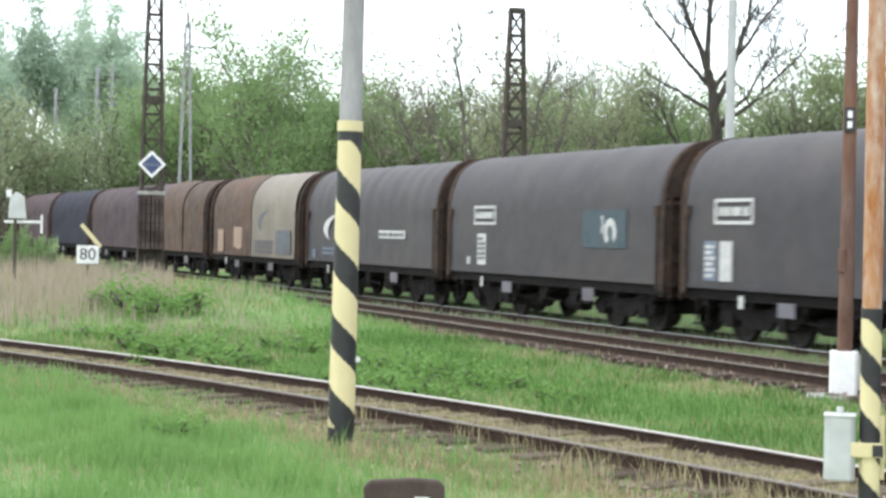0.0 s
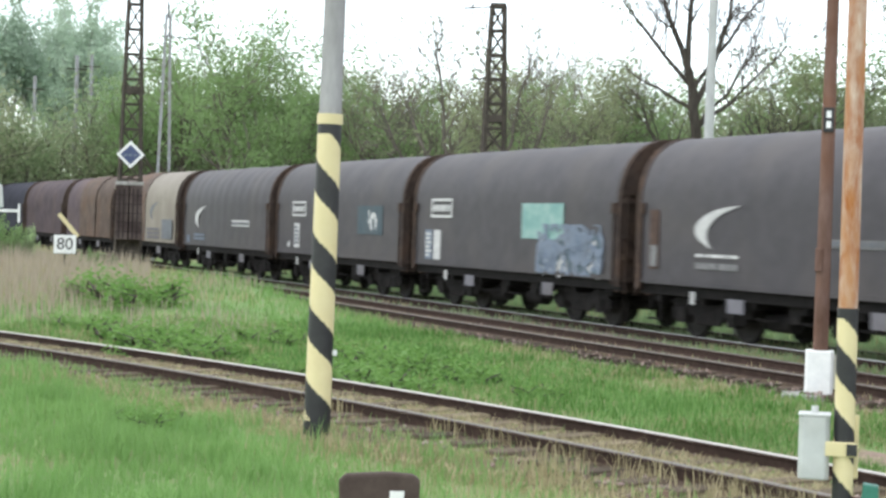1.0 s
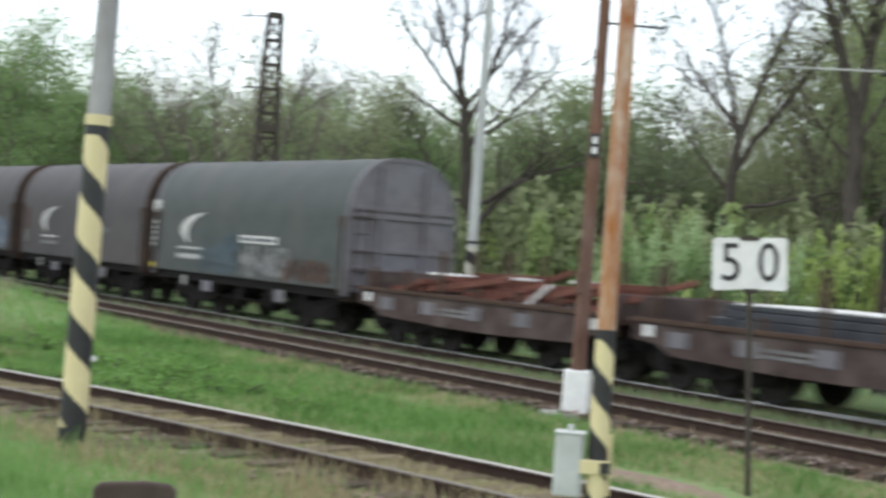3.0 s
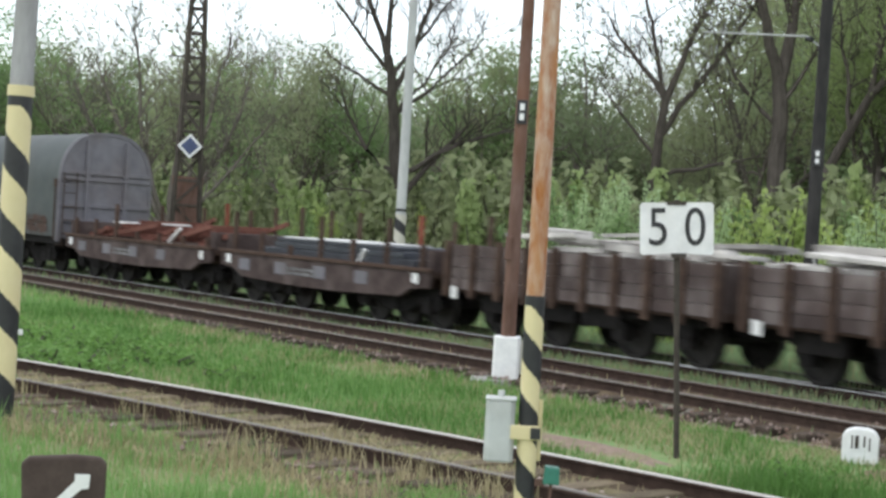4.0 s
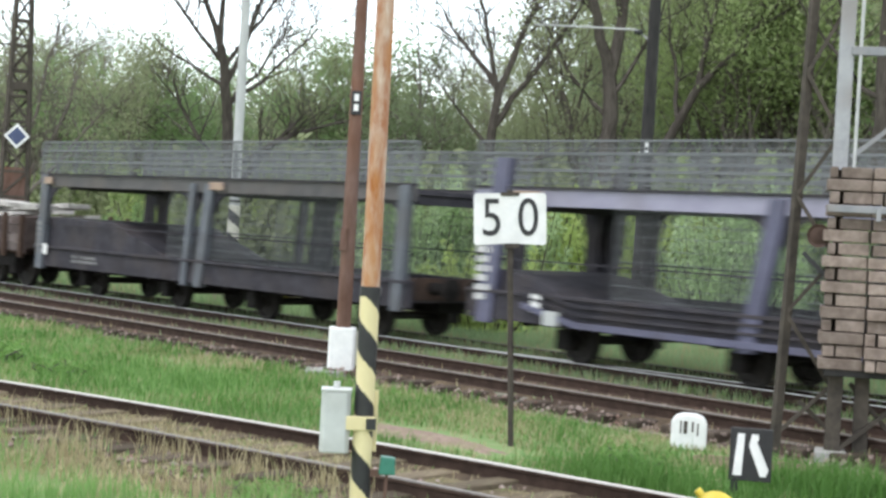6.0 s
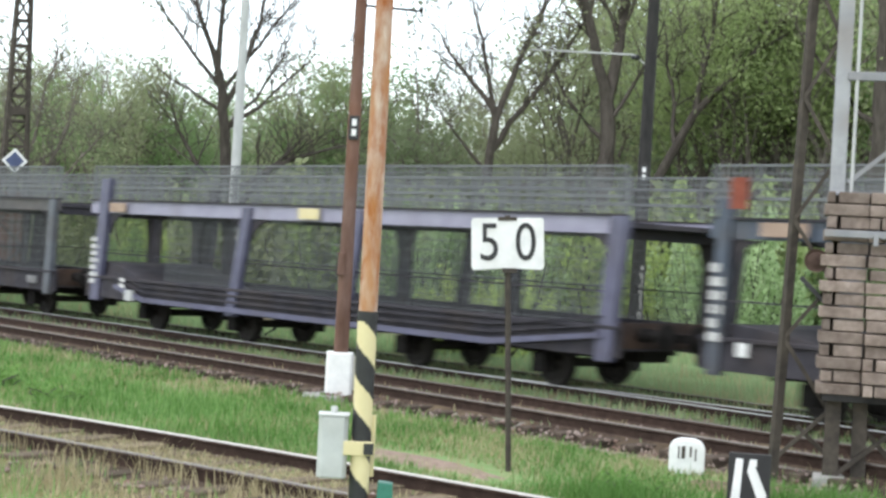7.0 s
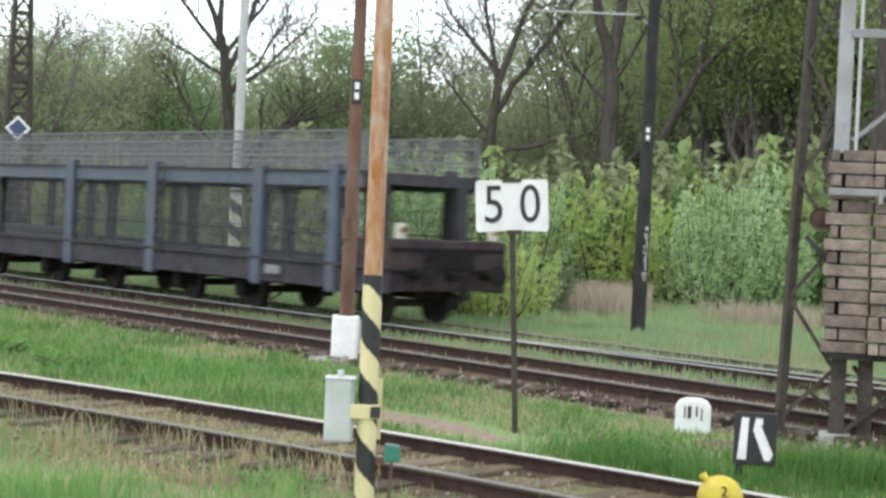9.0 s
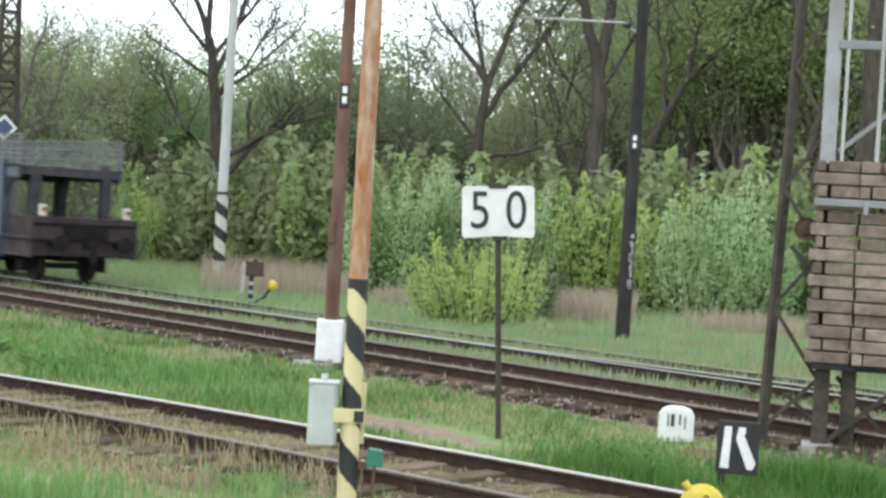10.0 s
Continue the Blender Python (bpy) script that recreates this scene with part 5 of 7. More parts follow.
def build_poles():
    p = thing("striped_pole", upright(-16.52, 6.18, -0.1, 0, 0.75), "grey wooden pole with yellow and black spiral stripes below", "pole")
    part("shaft", Shape().tube([(0, 0, 3.48), (0, 0, 6), (0, 0, 9.5)], [0.124, 0.114, 0.10], 20), POLE_GREY, p, smooth=True)
    part("cream_ring", Shape().tube([(0, 0, 3.525), (0, 0, 3.64)], 0.142, 20), YELLOW_PALE, p, smooth=True)
    part("black_ring", Shape().tube([(0, 0, 3.41), (0, 0, 3.525)], 0.131, 20), BLACK, p, smooth=True)
    part("core", Shape().tube([(0, 0, -0.3), (0, 0, 0.3), (0, 0, 3.45)], [0.149, 0.1475, 0.12], 24), BLACK, p)
    banded(p, 0.147, 0.131, 0.28, 3.42, 0.80, 1.0, 0.7725, 0.56)
    part("insulator", Shape().turn([(0, 0), (0.025, 0), (0.03, 0.03), (0.02, 0.06), (0, 0.06)], 10, "z", (0.16, -0.05, 1.0)), WHITE, p, smooth=True)

    p = thing("rusty_tube_pole", upright(RUSTY[0], RUSTY[1], -0.05, 0, -0.15), "rust-streaked steel tube with yellow and black stripes below", "pole")
    part("shaft", Shape().tube([(0, 0, 1.8), (0, 0, 4), (0, 0, 8)], [0.066, 0.064, 0.06], 18), POLE_RUST, p, smooth=True)
    part("black_ring", Shape().tube([(0, 0, 1.85), (0, 0, 1.92)], 0.072, 18), BLACK, p, smooth=True)
    part("core", Shape().tube([(0, 0, -0.3), (0, 0, 1.85)], 0.062, 14), BLACK, p)
    banded(p, 0.072, 0.070, 0.0, 1.86, 0.447, 1.0, 0.907, 0.49)
    part("foot_hoop", Shape().tube([(0.2 * math.cos(a * 0.5236), 0.2 * math.sin(a * 0.5236), 0.12) for a in range(13)], 0.008, 6), BLACK, p)
    cab = part("control_cabinet", Shape().prism([(-0.105, -0.07), (-0.075, -0.11), (0.075, -0.11), (0.105, -0.07), (0.105, 0.08), (-0.105, 0.08)], 0.73, 1.17, "z"), BOX_GREY, p, "light grey metal cabinet on the pole", bevel=0.015)
    cab.location = (-0.20, 0.02, 0)
    part("cabinet_lid", Shape().box(-0.11, 0.11, -0.115, 0.085, 1.17, 1.185), BOX_GREY, cab, bevel=0.006)
    part("cabinet_knob", Shape().tube([(0, 0, 1.185), (0, 0, 1.23)], 0.025, 10), BOX_GREY, cab, smooth=True)
    part("clamp", Shape().box(-0.15, 0.08, -0.085, -0.05, 0.90, 1.0), YELLOW_PALE, p, "cream clamp holding the cabinet", bevel=0.008)
    part("clamp_arm", Shape().box(0.02, 0.09, -0.095, -0.07, 0.91, 0.99), BLACK, p)
    part("back_plate", Shape().box(0.05, 0.1, 0.03, 0.06, 0.74, 1.18), YELLOW_PALE, p, bevel=0.005)
    g = thing("green_junction_box", upright(RUSTY[0] + 0.12, RUSTY[1] + 0.14, 0), "small green junction box on a thin post", "junction box")
    part("housing", Shape().prism([(-0.06, 0.54), (0.06, 0.54), (0.055, 0.66), (-0.05, 0.67)], -0.05, 0.05, "y"), GREEN_BOX, g, bevel=0.012)
    part("post", Shape().tube([(0.0, 0, -0.2), (-0.01, 0, 0.3), (0, 0, 0.55)], 0.011, 8), POLE_BROWN, g)
    part("bracket", Shape().box(-0.14, -0.05, -0.02, 0.02, 0.52, 0.57), POLE_BROWN, g)

    p = thing("brown_steel_pole", upright(-19.58, 15.40, 0, 0, 0.1), "brown rusted pole rising from a white concrete socket", "pole")
    part("shaft", Shape().tube([(0, 0, 0.3), (0, 0, 4), (0, 0, 9.5)], [0.115, 0.10, 0.08], 14), POLE_BROWN, p, smooth=True)
    part("socket", Shape().prism([(-0.19, -0.16), (0.16, -0.16), (0.2, -0.1), (0.2, 0.16), (-0.22, 0.16), (-0.22, -0.1)], -0.1, 0.66, "z"), WHITE, p, "white painted concrete socket", bevel=0.025)
    part("socket_arm", Shape().box(0.2, 0.52, -0.05, 0.1, 0.08, 0.6), BAND_WHITE, p, "cream clamp beside the socket", bevel=0.015)
    part("footing", Shape().box(-0.55, 0.45, -0.45, 0.45, -0.25, 0.0), CONCRETE, p, bevel=0.03)
    number_tag(p, 0.10, 3.95, 4.32, 0.16)
    part("spreader", Shape().bar((-0.05, 0, 6.05), (0.92, -0.1, 6.0), 0.035, 0.035), POLE_DARK, p)
    part("spreader_hook", Shape().tube([(0.92, -0.1, 6.0), (0.95, -0.1, 6.06), (0.93, -0.1, 5.95)], 0.02, 6), POLE_DARK, p)
    part("bracket", Shape().bar((-0.02, -0.1, 6.45), (0.4, -0.2, 6.62), 0.08, 0.06), POLE_DARK, p)
    part("stay_wire", Shape().tube([(0.3, -0.2, 6.6), (1.2, -0.4, 6.95), (3.2, -0.8, 7.8)], 0.018, 6), POLE_DARK, p)
    part("collar", Shape().box(-0.13, -0.02, -0.14, 0.1, 1.85, 2.2), POLE_BROWN, p, bevel=0.01)

    p = thing("dark_pole", upright(-21.47, 24.33, -0.1, 0, 0.2), "dark tarred pole with flaking pale paint and a thin side arm", "pole")
    part("shaft", Shape().tube([(0, 0, -0.2), (0, 0, 5), (0, 0, 11)], [0.15, 0.125, 0.10], 14), POLE_DARK, p, smooth=True)
    number_tag(p, 0.125, 4.0, 4.35, 0.16)
    rng = random.Random(3)
    for i in range(14):
        z = rng.uniform(0.9, 2.3)
        part("paint_flake", Shape().box(0.02 + rng.uniform(0, 0.06), 0.1 + rng.uniform(0, 0.02), -0.142, -0.134, z, z + rng.uniform(0.04, 0.16)), CONCRETE, p)
    part("side_arm", Shape().tube([(0, 0, 6.3), (-0.35, -0.05, 6.55), (-2.4, -0.2, 6.55)], 0.02, 6), POLE_PALE, p)
    part("insulator", Shape().turn([(0, -0.1), (0.06, -0.08), (0.04, -0.02), (0.07, 0.02), (0.04, 0.08), (0, 0.1)], 10, "x", (-0.3, -0.04, 6.5)), BLACK, p, smooth=True)

    p = thing("pale_concrete_pole", upright(-40.2, 27.21, -0.1, 0, 0.1), "pale concrete pole with black and white stripes below", "pole")
    part("shaft", Shape().tube([(0, 0, -0.2), (0, 0, 5), (0, 0, 13)], [0.17, 0.145, 0.11], 14), POLE_PALE, p, smooth=True)
    banded(p, 0.182, 0.178, 0.75, 2.65, 0.72, 1.0, 0.1, 0.53, BAND_WHITE)
    part("black_ring", Shape().tube([(0, 0, 2.74), (0, 0, 2.82)], 0.165, 14), BLACK, p, smooth=True)


RUSTY = (-8.855, 7.195)


def lattice(parent, w0, w1, z0, z1, bays, leg=0.11, brace=0.065, material=None):
    """A tapering four-legged lattice: legs, rings and zigzag braces."""
    material = material or LATTICE
    def corner(k, z):
        w = (w0 + (w1 - w0) * (z - z0) / (z1 - z0)) / 2
        return Vector((w * (-1, 1, 1, -1)[k], w * (-1, -1, 1, 1)[k], z))
    for k in range(4):
        part("leg", Shape().bar(corner(k, z0), corner(k, z1), leg, leg), material, parent)
    for i in range(bays):
        a, b = z0 + (z1 - z0) * i / bays, z0 + (z1 - z0) * (i + 1) / bays
        for k in range(4):
            p, q = (corner(k, a), corner((k + 1) % 4, b)) if (i + k) % 2 else (corner((k + 1) % 4, a), corner(k, b))
            part("brace", Shape().bar(p, q, brace, brace), material, parent)
            part("tie", Shape().bar(corner(k, b), corner((k + 1) % 4, b), brace, brace), material, parent)


def diamond(parent, z, size, y=-0.4):
    m = pose(0, y, z, 0, 45, 0)
    a, b = size * 0.5, size * 0.36
    board = part("diamond_sign", Shape().box(-a, a, -0.012, 0.012, -a, a, m), WHITE, parent, "white-edged blue diamond sign", bevel=0.004)
    part("diamond_face", Shape().box(-b, b, -0.02, -0.012, -b, b, m), SIGN_BLUE, board)
    return board


def build_masts():
    x, y = spot(-76.3, 62)
    m = thing("catenary_mast", upright(x, y, 0, 0, 0.2), "dark lattice catenary mast with weight stack and blue diamond sign", "catenary mast", "lattice masts")
    lattice(m, 0.95, 0.45, 0, 11.35, 12)
    part("cap", Shape().box(-0.27, 0.27, -0.27, 0.27, 11.3, 11.45), LATTICE, m)
    part("top_arm", Shape().bar((0, 0, 11.35), (1.9, 0, 11.2), 0.05, 0.05), LATTICE, m)
    part("side_arm", Shape().bar((0, 0, 8.4), (0.9, 0, 8.35), 0.06, 0.06), LATTICE, m)
    part("panel", Shape().box(-0.42, 0.42, -0.3, 0.3, 7.0, 7.3), LATTICE, m)
    part("lower_casing", Shape().box(-0.46, 0.46, -0.4, 0.4, 0.2, 3.6), LATTICE, m, "dark lower casing of the mast")
    bd = diamond(m, 4.7, 0.74, -0.5)
    bars("writing", bd, -0.25, 0.25, 4.62, 4.74, 1, MARK_BLUE, 51, -0.525)
    for k in range(2):
        wcol = part("tension_weight", Shape().box(-0.48 + k * 0.5, -0.02 + k * 0.5, -0.95, -0.45, 1.5, 3.55), FLAT_BROWN, m, "stack of grey-brown tension weights", bevel=0.02)
        for i in range(2):
            part("weight_slot", Shape().box(-0.37 + k * 0.5 + i * 0.16, -0.33 + k * 0.5 + i * 0.16, -0.96, -0.94, 1.55, 3.4), UNDER, wcol)
        for i in range(5):
            part("weight_joint", Shape().box(-0.485 + k * 0.5, -0.015 + k * 0.5, -0.956, -0.44, 1.8 + i * 0.34, 1.82 + i * 0.34), UNDER, wcol)
    part("weight_rail", Shape().box(-0.52, 0.52, -0.98, -0.94, 3.55, 3.68), CONCRETE, m)

    x, y = spot(-63.5, 54)
    m = thing("catenary_mast", upright(x, y, 0, 0, 0.2), "dark lattice catenary mast with a blue diamond sign", "catenary mast", "lattice masts")
    lattice(m, 1.0, 0.42, 0, 9.8, 12, 0.12, 0.075)
    part("cap", Shape().box(-0.27, 0.27, -0.27, 0.27, 9.75, 9.9), LATTICE, m)
    part("top_arm", Shape().bar((0, 0, 9.8), (-1.15, 0, 9.72), 0.045, 0.045), LATTICE, m)
    part("panel", Shape().box(-0.4, 0.4, -0.35, 0.35, 5.9, 6.15), LATTICE, m)
    part("side_arm", Shape().bar((0, 0, 7.4), (-0.9, 0, 7.35), 0.06, 0.06), LATTICE, m)
    part("lower_casing", Shape().box(-0.5, 0.5, -0.42, 0.42, 0, 3.4), POLE_BROWN, m, "brown lower casing of the mast", bevel=0.02)
    diamond(m, 4.4, 0.58, -0.62)

    x, y = spot(-75.15, 90)
    m = thing("catenary_mast", upright(x, y, 0, 0, 0.2), "slim pale double-post catenary mast", "catenary mast", "lattice masts")
    for k in (-1, 1):
        part("leg", Shape().bar((k * 0.42, 0, 0), (k * 0.1, 0, 13.6), 0.16, 0.16), LATTICE_GREY, m)
    for i in range(9):
        part("brace", Shape().bar((-0.4 + i * 0.035, 0, 1.5 * i), (0.4 - i * 0.035, 0, 1.5 * i + 0.75), 0.06, 0.06), LATTICE, m)
    part("top_arm", Shape().bar((0, 0, 12.4), (1.6, 0, 12.3), 0.07, 0.07), LATTICE, m)
    part("tip", Shape().bar((0, 0, 13.4), (0, 0, 14.3), 0.1, 0.1), LATTICE, m)
    for k, (a, d, h) in enumerate(((-78.2, 120, 14.0), (-77.7, 135, 15.6), (-79.6, 128, 13.0))):
        x, y = spot(a, d)
        m = thing("slim_mast", upright(x, y), "slim pale mast far off among the poplars", "mast", "slim far masts")
        part("shaft", Shape().tube([(0, 0, 0), (0, 0, h)], [0.2, 0.13], 8), LATTICE_GREY, m)
        part("arm", Shape().bar((-0.7, 0, h - 1), (0.7, 0, h - 1), 0.1, 0.1), LATTICE, m)

    # the tension mast with its weights
    x, y = -11.11, 15.08
    m = thing("tension_mast", upright(x, y, 0, 0, 0), "rusty lattice tension mast with a grey column and concrete weights", "catenary mast")
    part("front_leg", Shape().bar((0.0, 0, -0.2), (0.2, 0.1, 6.4), 0.1, 0.1), LATTICE, m, bevel=0.01)
    part("rear_leg", Shape().bar((0.62, -0.15, -0.2), (0.5, 0.1, 6.4), 0.075, 0.075), LATTICE, m)
    part("rear_foot", Shape().box(0.55, 0.72, -0.22, -0.06, -0.2, 0.95), LATTICE, m, bevel=0.01)
    part("middle_leg", Shape().bar((0.95, 0.0, -0.2), (0.93, 0.0, 0.95), 0.2, 0.16), LATTICE, m)
    for i, (z0, z1) in enumerate(((0.15, 0.75), (0.75, 1.55), (1.55, 2.2), (2.2, 2.9), (2.9, 3.6), (3.6, 4.3), (4.3, 5.0), (5.0, 5.7))):
        a, b = ((0.03 * z0, 0, z0), (0.6 - 0.02 * z1, 0, z1)) if i % 2 == 0 else ((0.6 - 0.02 * z0, 0, z0), (0.03 * z1, 0, z1))
        part("brace", Shape().bar(a, b, 0.045, 0.045), LATTICE, m)
    for i, (a, b) in enumerate((((0.62, -0.2, 0.0), (1.5, -0.1, 0.75)), ((0.25, 0.1, 0.55), (0.75, 0.1, 0.1)), ((1.5, 0.1, 0.0), (0.8, 0, 0.8)))):
        part("brace", Shape().bar(a, b, 0.05, 0.05), LATTICE, m)
    part("pulley", Shape().turn([(0, -0.04), (0.05, -0.05), (0.10, -0.03), (0.135, -0.05), (0.135, 0.05), (0.10, 0.03), (0.05, 0.05), (0, 0.04)], 18, "y", (0.36, -0.05, 2.45)), RUST_EDGE, m, "rusty pulley wheel", smooth=True)
    part("pulley_rod", Shape().bar((0.2, -0.05, 2.25), (0.62, -0.1, 1.85), 0.05, 0.05), BLACK, m)
    part("column", Shape().box(0.46, 0.63, -0.1, 0.08, 3.2, 6.6), LATTICE_GREY, m, "grey square guide column", bevel=0.012)
    part("guide_rod", Shape().tube([(0.70, -0.12, 3.2), (0.70, -0.12, 6.6)], 0.02, 8), POLE_PALE, m)
    part("guide_rod", Shape().tube([(1.08, -0.12, 3.2), (1.08, -0.12, 6.6)], 0.025, 8), POLE_PALE, m)
    part("cross_bar", Shape().box(0.6, 1.5, -0.14, -0.06, 4.5, 4.6), LATTICE_GREY, m, bevel=0.01)
    part("diagonal", Shape().bar((0.66, -0.1, 3.35), (1.24, -0.1, 3.85), 0.06, 0.05), LATTICE_GREY, m)
    part("footing", Shape().box(0.45, 0.8, -0.35, 0.05, -0.2, 0.05), CONCRETE, m, bevel=0.03)
    part("hanger_plate", Shape().box(0.5, 2.2, -0.4, 0.15, 0.9, 0.97), POLE_DARK, m)
    # weights, laid like masonry: a narrow stack and a broad one
    rng = random.Random(11)
    z = 0.975
    for i in range(16):
        h = 0.142
        # the narrow stack: long blocks stand out, the pairs between them lie back
        out = 0.02 if i % 2 == 0 else 0.0
        cut = rng.choice((0.54, 0.56, 0.58))
        rows = [(0.43 - out, 0.9, -0.44)] if i % 2 == 0 else [(0.45, cut, -0.41), (cut + 0.02, 0.9, -0.42)]
        # the broad stack: mostly long blocks, the top three courses broken
        if i in (0, 2, 13):
            rows += [(0.915, 1.03, -0.5), (1.045, 1.58, -0.51), (1.6, 2.2, -0.5)]
        elif i in (12, 15):
            rows += [(0.915, 1.12, -0.47), (1.14, 1.42, -0.5), (1.44, 2.2, -0.51)]
        else:
            rows += [(0.93 - rng.uniform(0, 0.03), 1.62 + rng.uniform(-0.03, 0.03), -0.5), (1.66, 2.2, -0.5)]
        for a, b, front in rows:
            d, e = rng.uniform(-0.02, 0.02), rng.uniform(-0.012, 0.012)
            wt = part("weight", Shape().box(a + 0.004, b - 0.004, front + d, 0.05 + d, z, z + h - rng.uniform(0.010, 0.022)), WEIGHT, m, bevel=0.014)
            wt.location = (e, 0, 0)
        z += h
    part("weight_clamp", Shape().box(0.42, 2.25, -0.54, -0.5, 2.72, 2.8), LATTICE_GREY, m, bevel=0.008)
    part("clamp_bolt", Shape().box(0.95, 1.0, -0.58, -0.5, 2.64, 2.78), LATTICE_GREY, m)


def two_plate_sign(place, z, w, h, text, size):
    """A speed sign of two joined white plates."""
    for k, ch in ((-1, text[0]), (1, text[1])):
        p = part("sign_plate", Shape().prism([(k * 0.0, z - h / 2 + 0.02), (k * w * 0.47, z - h / 2), (k * w / 2, z - h / 2 + 0.03), (k * w / 2, z + h / 2 - 0.03), (k * w * 0.47, z + h / 2), (k * 0.12, z + h / 2), (k * 0.0, z + h / 2 - 0.035)], -0.05, -0.035, "y"), WHITE, place, "white enamel plate")
        lettering("figure", ch, size, BLACK, p, pose(k * w * 0.25, -0.054, z, 90, 0, 0) @ Matrix.Diagonal((0.84, 1, 1, 1)))


def build_signs():
    s = thing("speed_sign", upright(-12.36, 12.1, 0, 0, -3.4), "white speed sign reading 50 on a thin rusty post", "railway sign")
    part("post", Shape().tube([(0, 0, -0.3), (0.0, 0, 2.75)], 0.032, 10), LATTICE, s, smooth=True)
    two_plate_sign(s, 2.44, 0.78, 0.56, "50", 0.58)
    part("top_clip", Shape().box(-0.1, 0.1, -0.06, 0.0, 2.69, 2.73), LATTICE, s)
    part("bottom_clip", Shape().box(-0.06, 0.1, -0.065, 0.0, 2.13, 2.18), LATTICE, s)

    x, y = spot(-78.44, 50)
    s = thing("speed_sign", upright(x, y, 0), "small white sign reading 80 in tall grass", "railway sign")
    part("board", Shape().box(-0.33, 0.33, -0.03, 0.0, 1.18, 1.74), WHITE, s, bevel=0.01)
    part("border", Shape().box(-0.33, 0.33, 0.0, 0.012, 1.16, 1.18).box(-0.33, 0.33, 0.0, 0.012, 1.74, 1.76), BLACK, s)
    lettering("figures", "80", 0.5, BLACK, s, pose(0, -0.036, 1.46, 90, 0, 0))
    part("post", Shape().tube([(0, 0.03, -0.3), (0, 0.03, 1.75)], 0.03, 8), LATTICE, s)
    part("yellow_beam", Shape().bar((-0.2, 0.2, 2.38), (0.38, 0.2, 1.7), 0.09, 0.13), YELLOW_PALE, s, "yellow slanting beam behind the sign")

    x, y = spot(-80.9, 46)
    s = thing("dwarf_signal", upright(x, y, 0), "pale dwarf signal with a white rail beside it", "signal")
    part("hood", Shape().prism([(-0.2, 2.5), (0.3, 2.5), (0.25, 3.1), (0.05, 3.25), (-0.15, 3.1)], -0.1, 0.1, "y"), BOX_GREY, s, bevel=0.03)
    part("lamp_cap", Shape().box(-0.25, -0.1, -0.08, 0.08, 3.1, 3.3), WHITE, s, bevel=0.03)
    part("post", Shape().tube([(0, 0, -0.2), (0, 0, 2.5)], 0.05, 8), LATTICE, s)
    part("rail_bar", Shape().box(-0.3, 0.72, -0.02, 0.02, 2.38, 2.46), WHITE, s)
    part("rail_post", Shape().box(0.68, 0.74, -0.02, 0.02, 2.1, 2.62), WHITE, s)

    s = thing("shunting_board", upright(-8.94, 11.80, -0.15), "black board with a white letter K on a short post", "railway sign")
    part("board", Shape().box(-0.19, 0.19, -0.02, 0.015, 0.32, 0.80), BLACK, s, bevel=0.008)
    part("bar", Shape().prism([(-0.155, 0.37), (-0.075, 0.37), (-0.06, 0.75), (-0.125, 0.75)], -0.03, -0.02, "y"), WHITE, s, "white upright stroke")
    part("bar", Shape().prism([(0.0, 0.75), (0.06, 0.75), (0.065, 0.70), (0.05, 0.68), (0.165, 0.43), (0.14, 0.37), (0.09, 0.37), (-0.02, 0.64)], -0.03, -0.02, "y"), WHITE, s, "white slanting stroke")
    part("post", Shape().box(-0.17, -0.1, -0.0, 0.05, -0.2, 0.5), BLACK, s)

    s = thing("distance_stone", upright(-11.64, 14.2, -0.1), "white distance stone with dark figures half hidden in grass", "marker stone")
    o = [(-0.2, -0.2), (0.2, -0.2), (0.2, 0.36), (0.16, 0.43), (0.07, 0.46), (-0.07, 0.46), (-0.16, 0.43), (-0.2, 0.36)]
    part("stone", Shape().prism(o, -0.1, 0.1, "y"), WHITE, s, bevel=0.025)
    for k, (a, b, c, d) in enumerate(((-0.1, -0.085, 0.24, 0.38), (-0.06, -0.02, 0.24, 0.38), (0.03, 0.05, 0.26, 0.38), (0.09, 0.105, 0.22, 0.36))):
        part("figure_bar", Shape().box(a, b, -0.108, -0.1, c, d), LATTICE, s)

    s = thing("switch_pointer", upright(-8.60, 3.62, 0), "dark trapezoid switch board with a white arrow", "switch indicator")
    part("board", Shape().prism([(-0.22, 0.50), (0.21, 0.50), (0.235, 0.60), (0.235, 0.86), (0.2, 0.895), (0.05, 0.905), (-0.2, 0.89), (-0.24, 0.85)], -0.04, 0.04, "y"), BOARD, s, bevel=0.02)
    arrow = [(-0.085, 0.565), (-0.045, 0.59), (0.09, 0.715), (0.13, 0.72), (0.135, 0.80), (0.05, 0.80), (0.05, 0.76), (-0.10, 0.60)]
    part("arrow", Shape().prism([(x + 0.01, z) for x, z in arrow], -0.048, -0.04, "y"), WHITE, s, "worn white arrow")
    part("post", Shape().tube([(0, 0, -0.3), (0, 0, 0.52)], 0.018, 8), BLACK, s)

    # hand lever of the near switch, with its yellow weight
    s = thing("switch_lever", upright(-7.5, 9.51, 0), "switch lever with a round yellow counterweight", "switch lever")
    ball = part("counterweight", Shape().turn([(0, -0.09), (0.09, -0.085), (0.15, -0.05), (0.172, 0.0), (0.15, 0.05), (0.09, 0.085), (0, 0.09)], 28, "y", (0, 0, 0.3)), YELLOW, s, "yellow lens-shaped weight", smooth=True)
    lettering("figure", "2", 0.11, BLACK, ball, pose(0.03, -0.096, 0.36, 90, 0, 0))
    part("dash", Shape().bar((0.01, -0.098, 0.3), (0.09, -0.092, 0.275), 0.012, 0.03), LATTICE, ball)
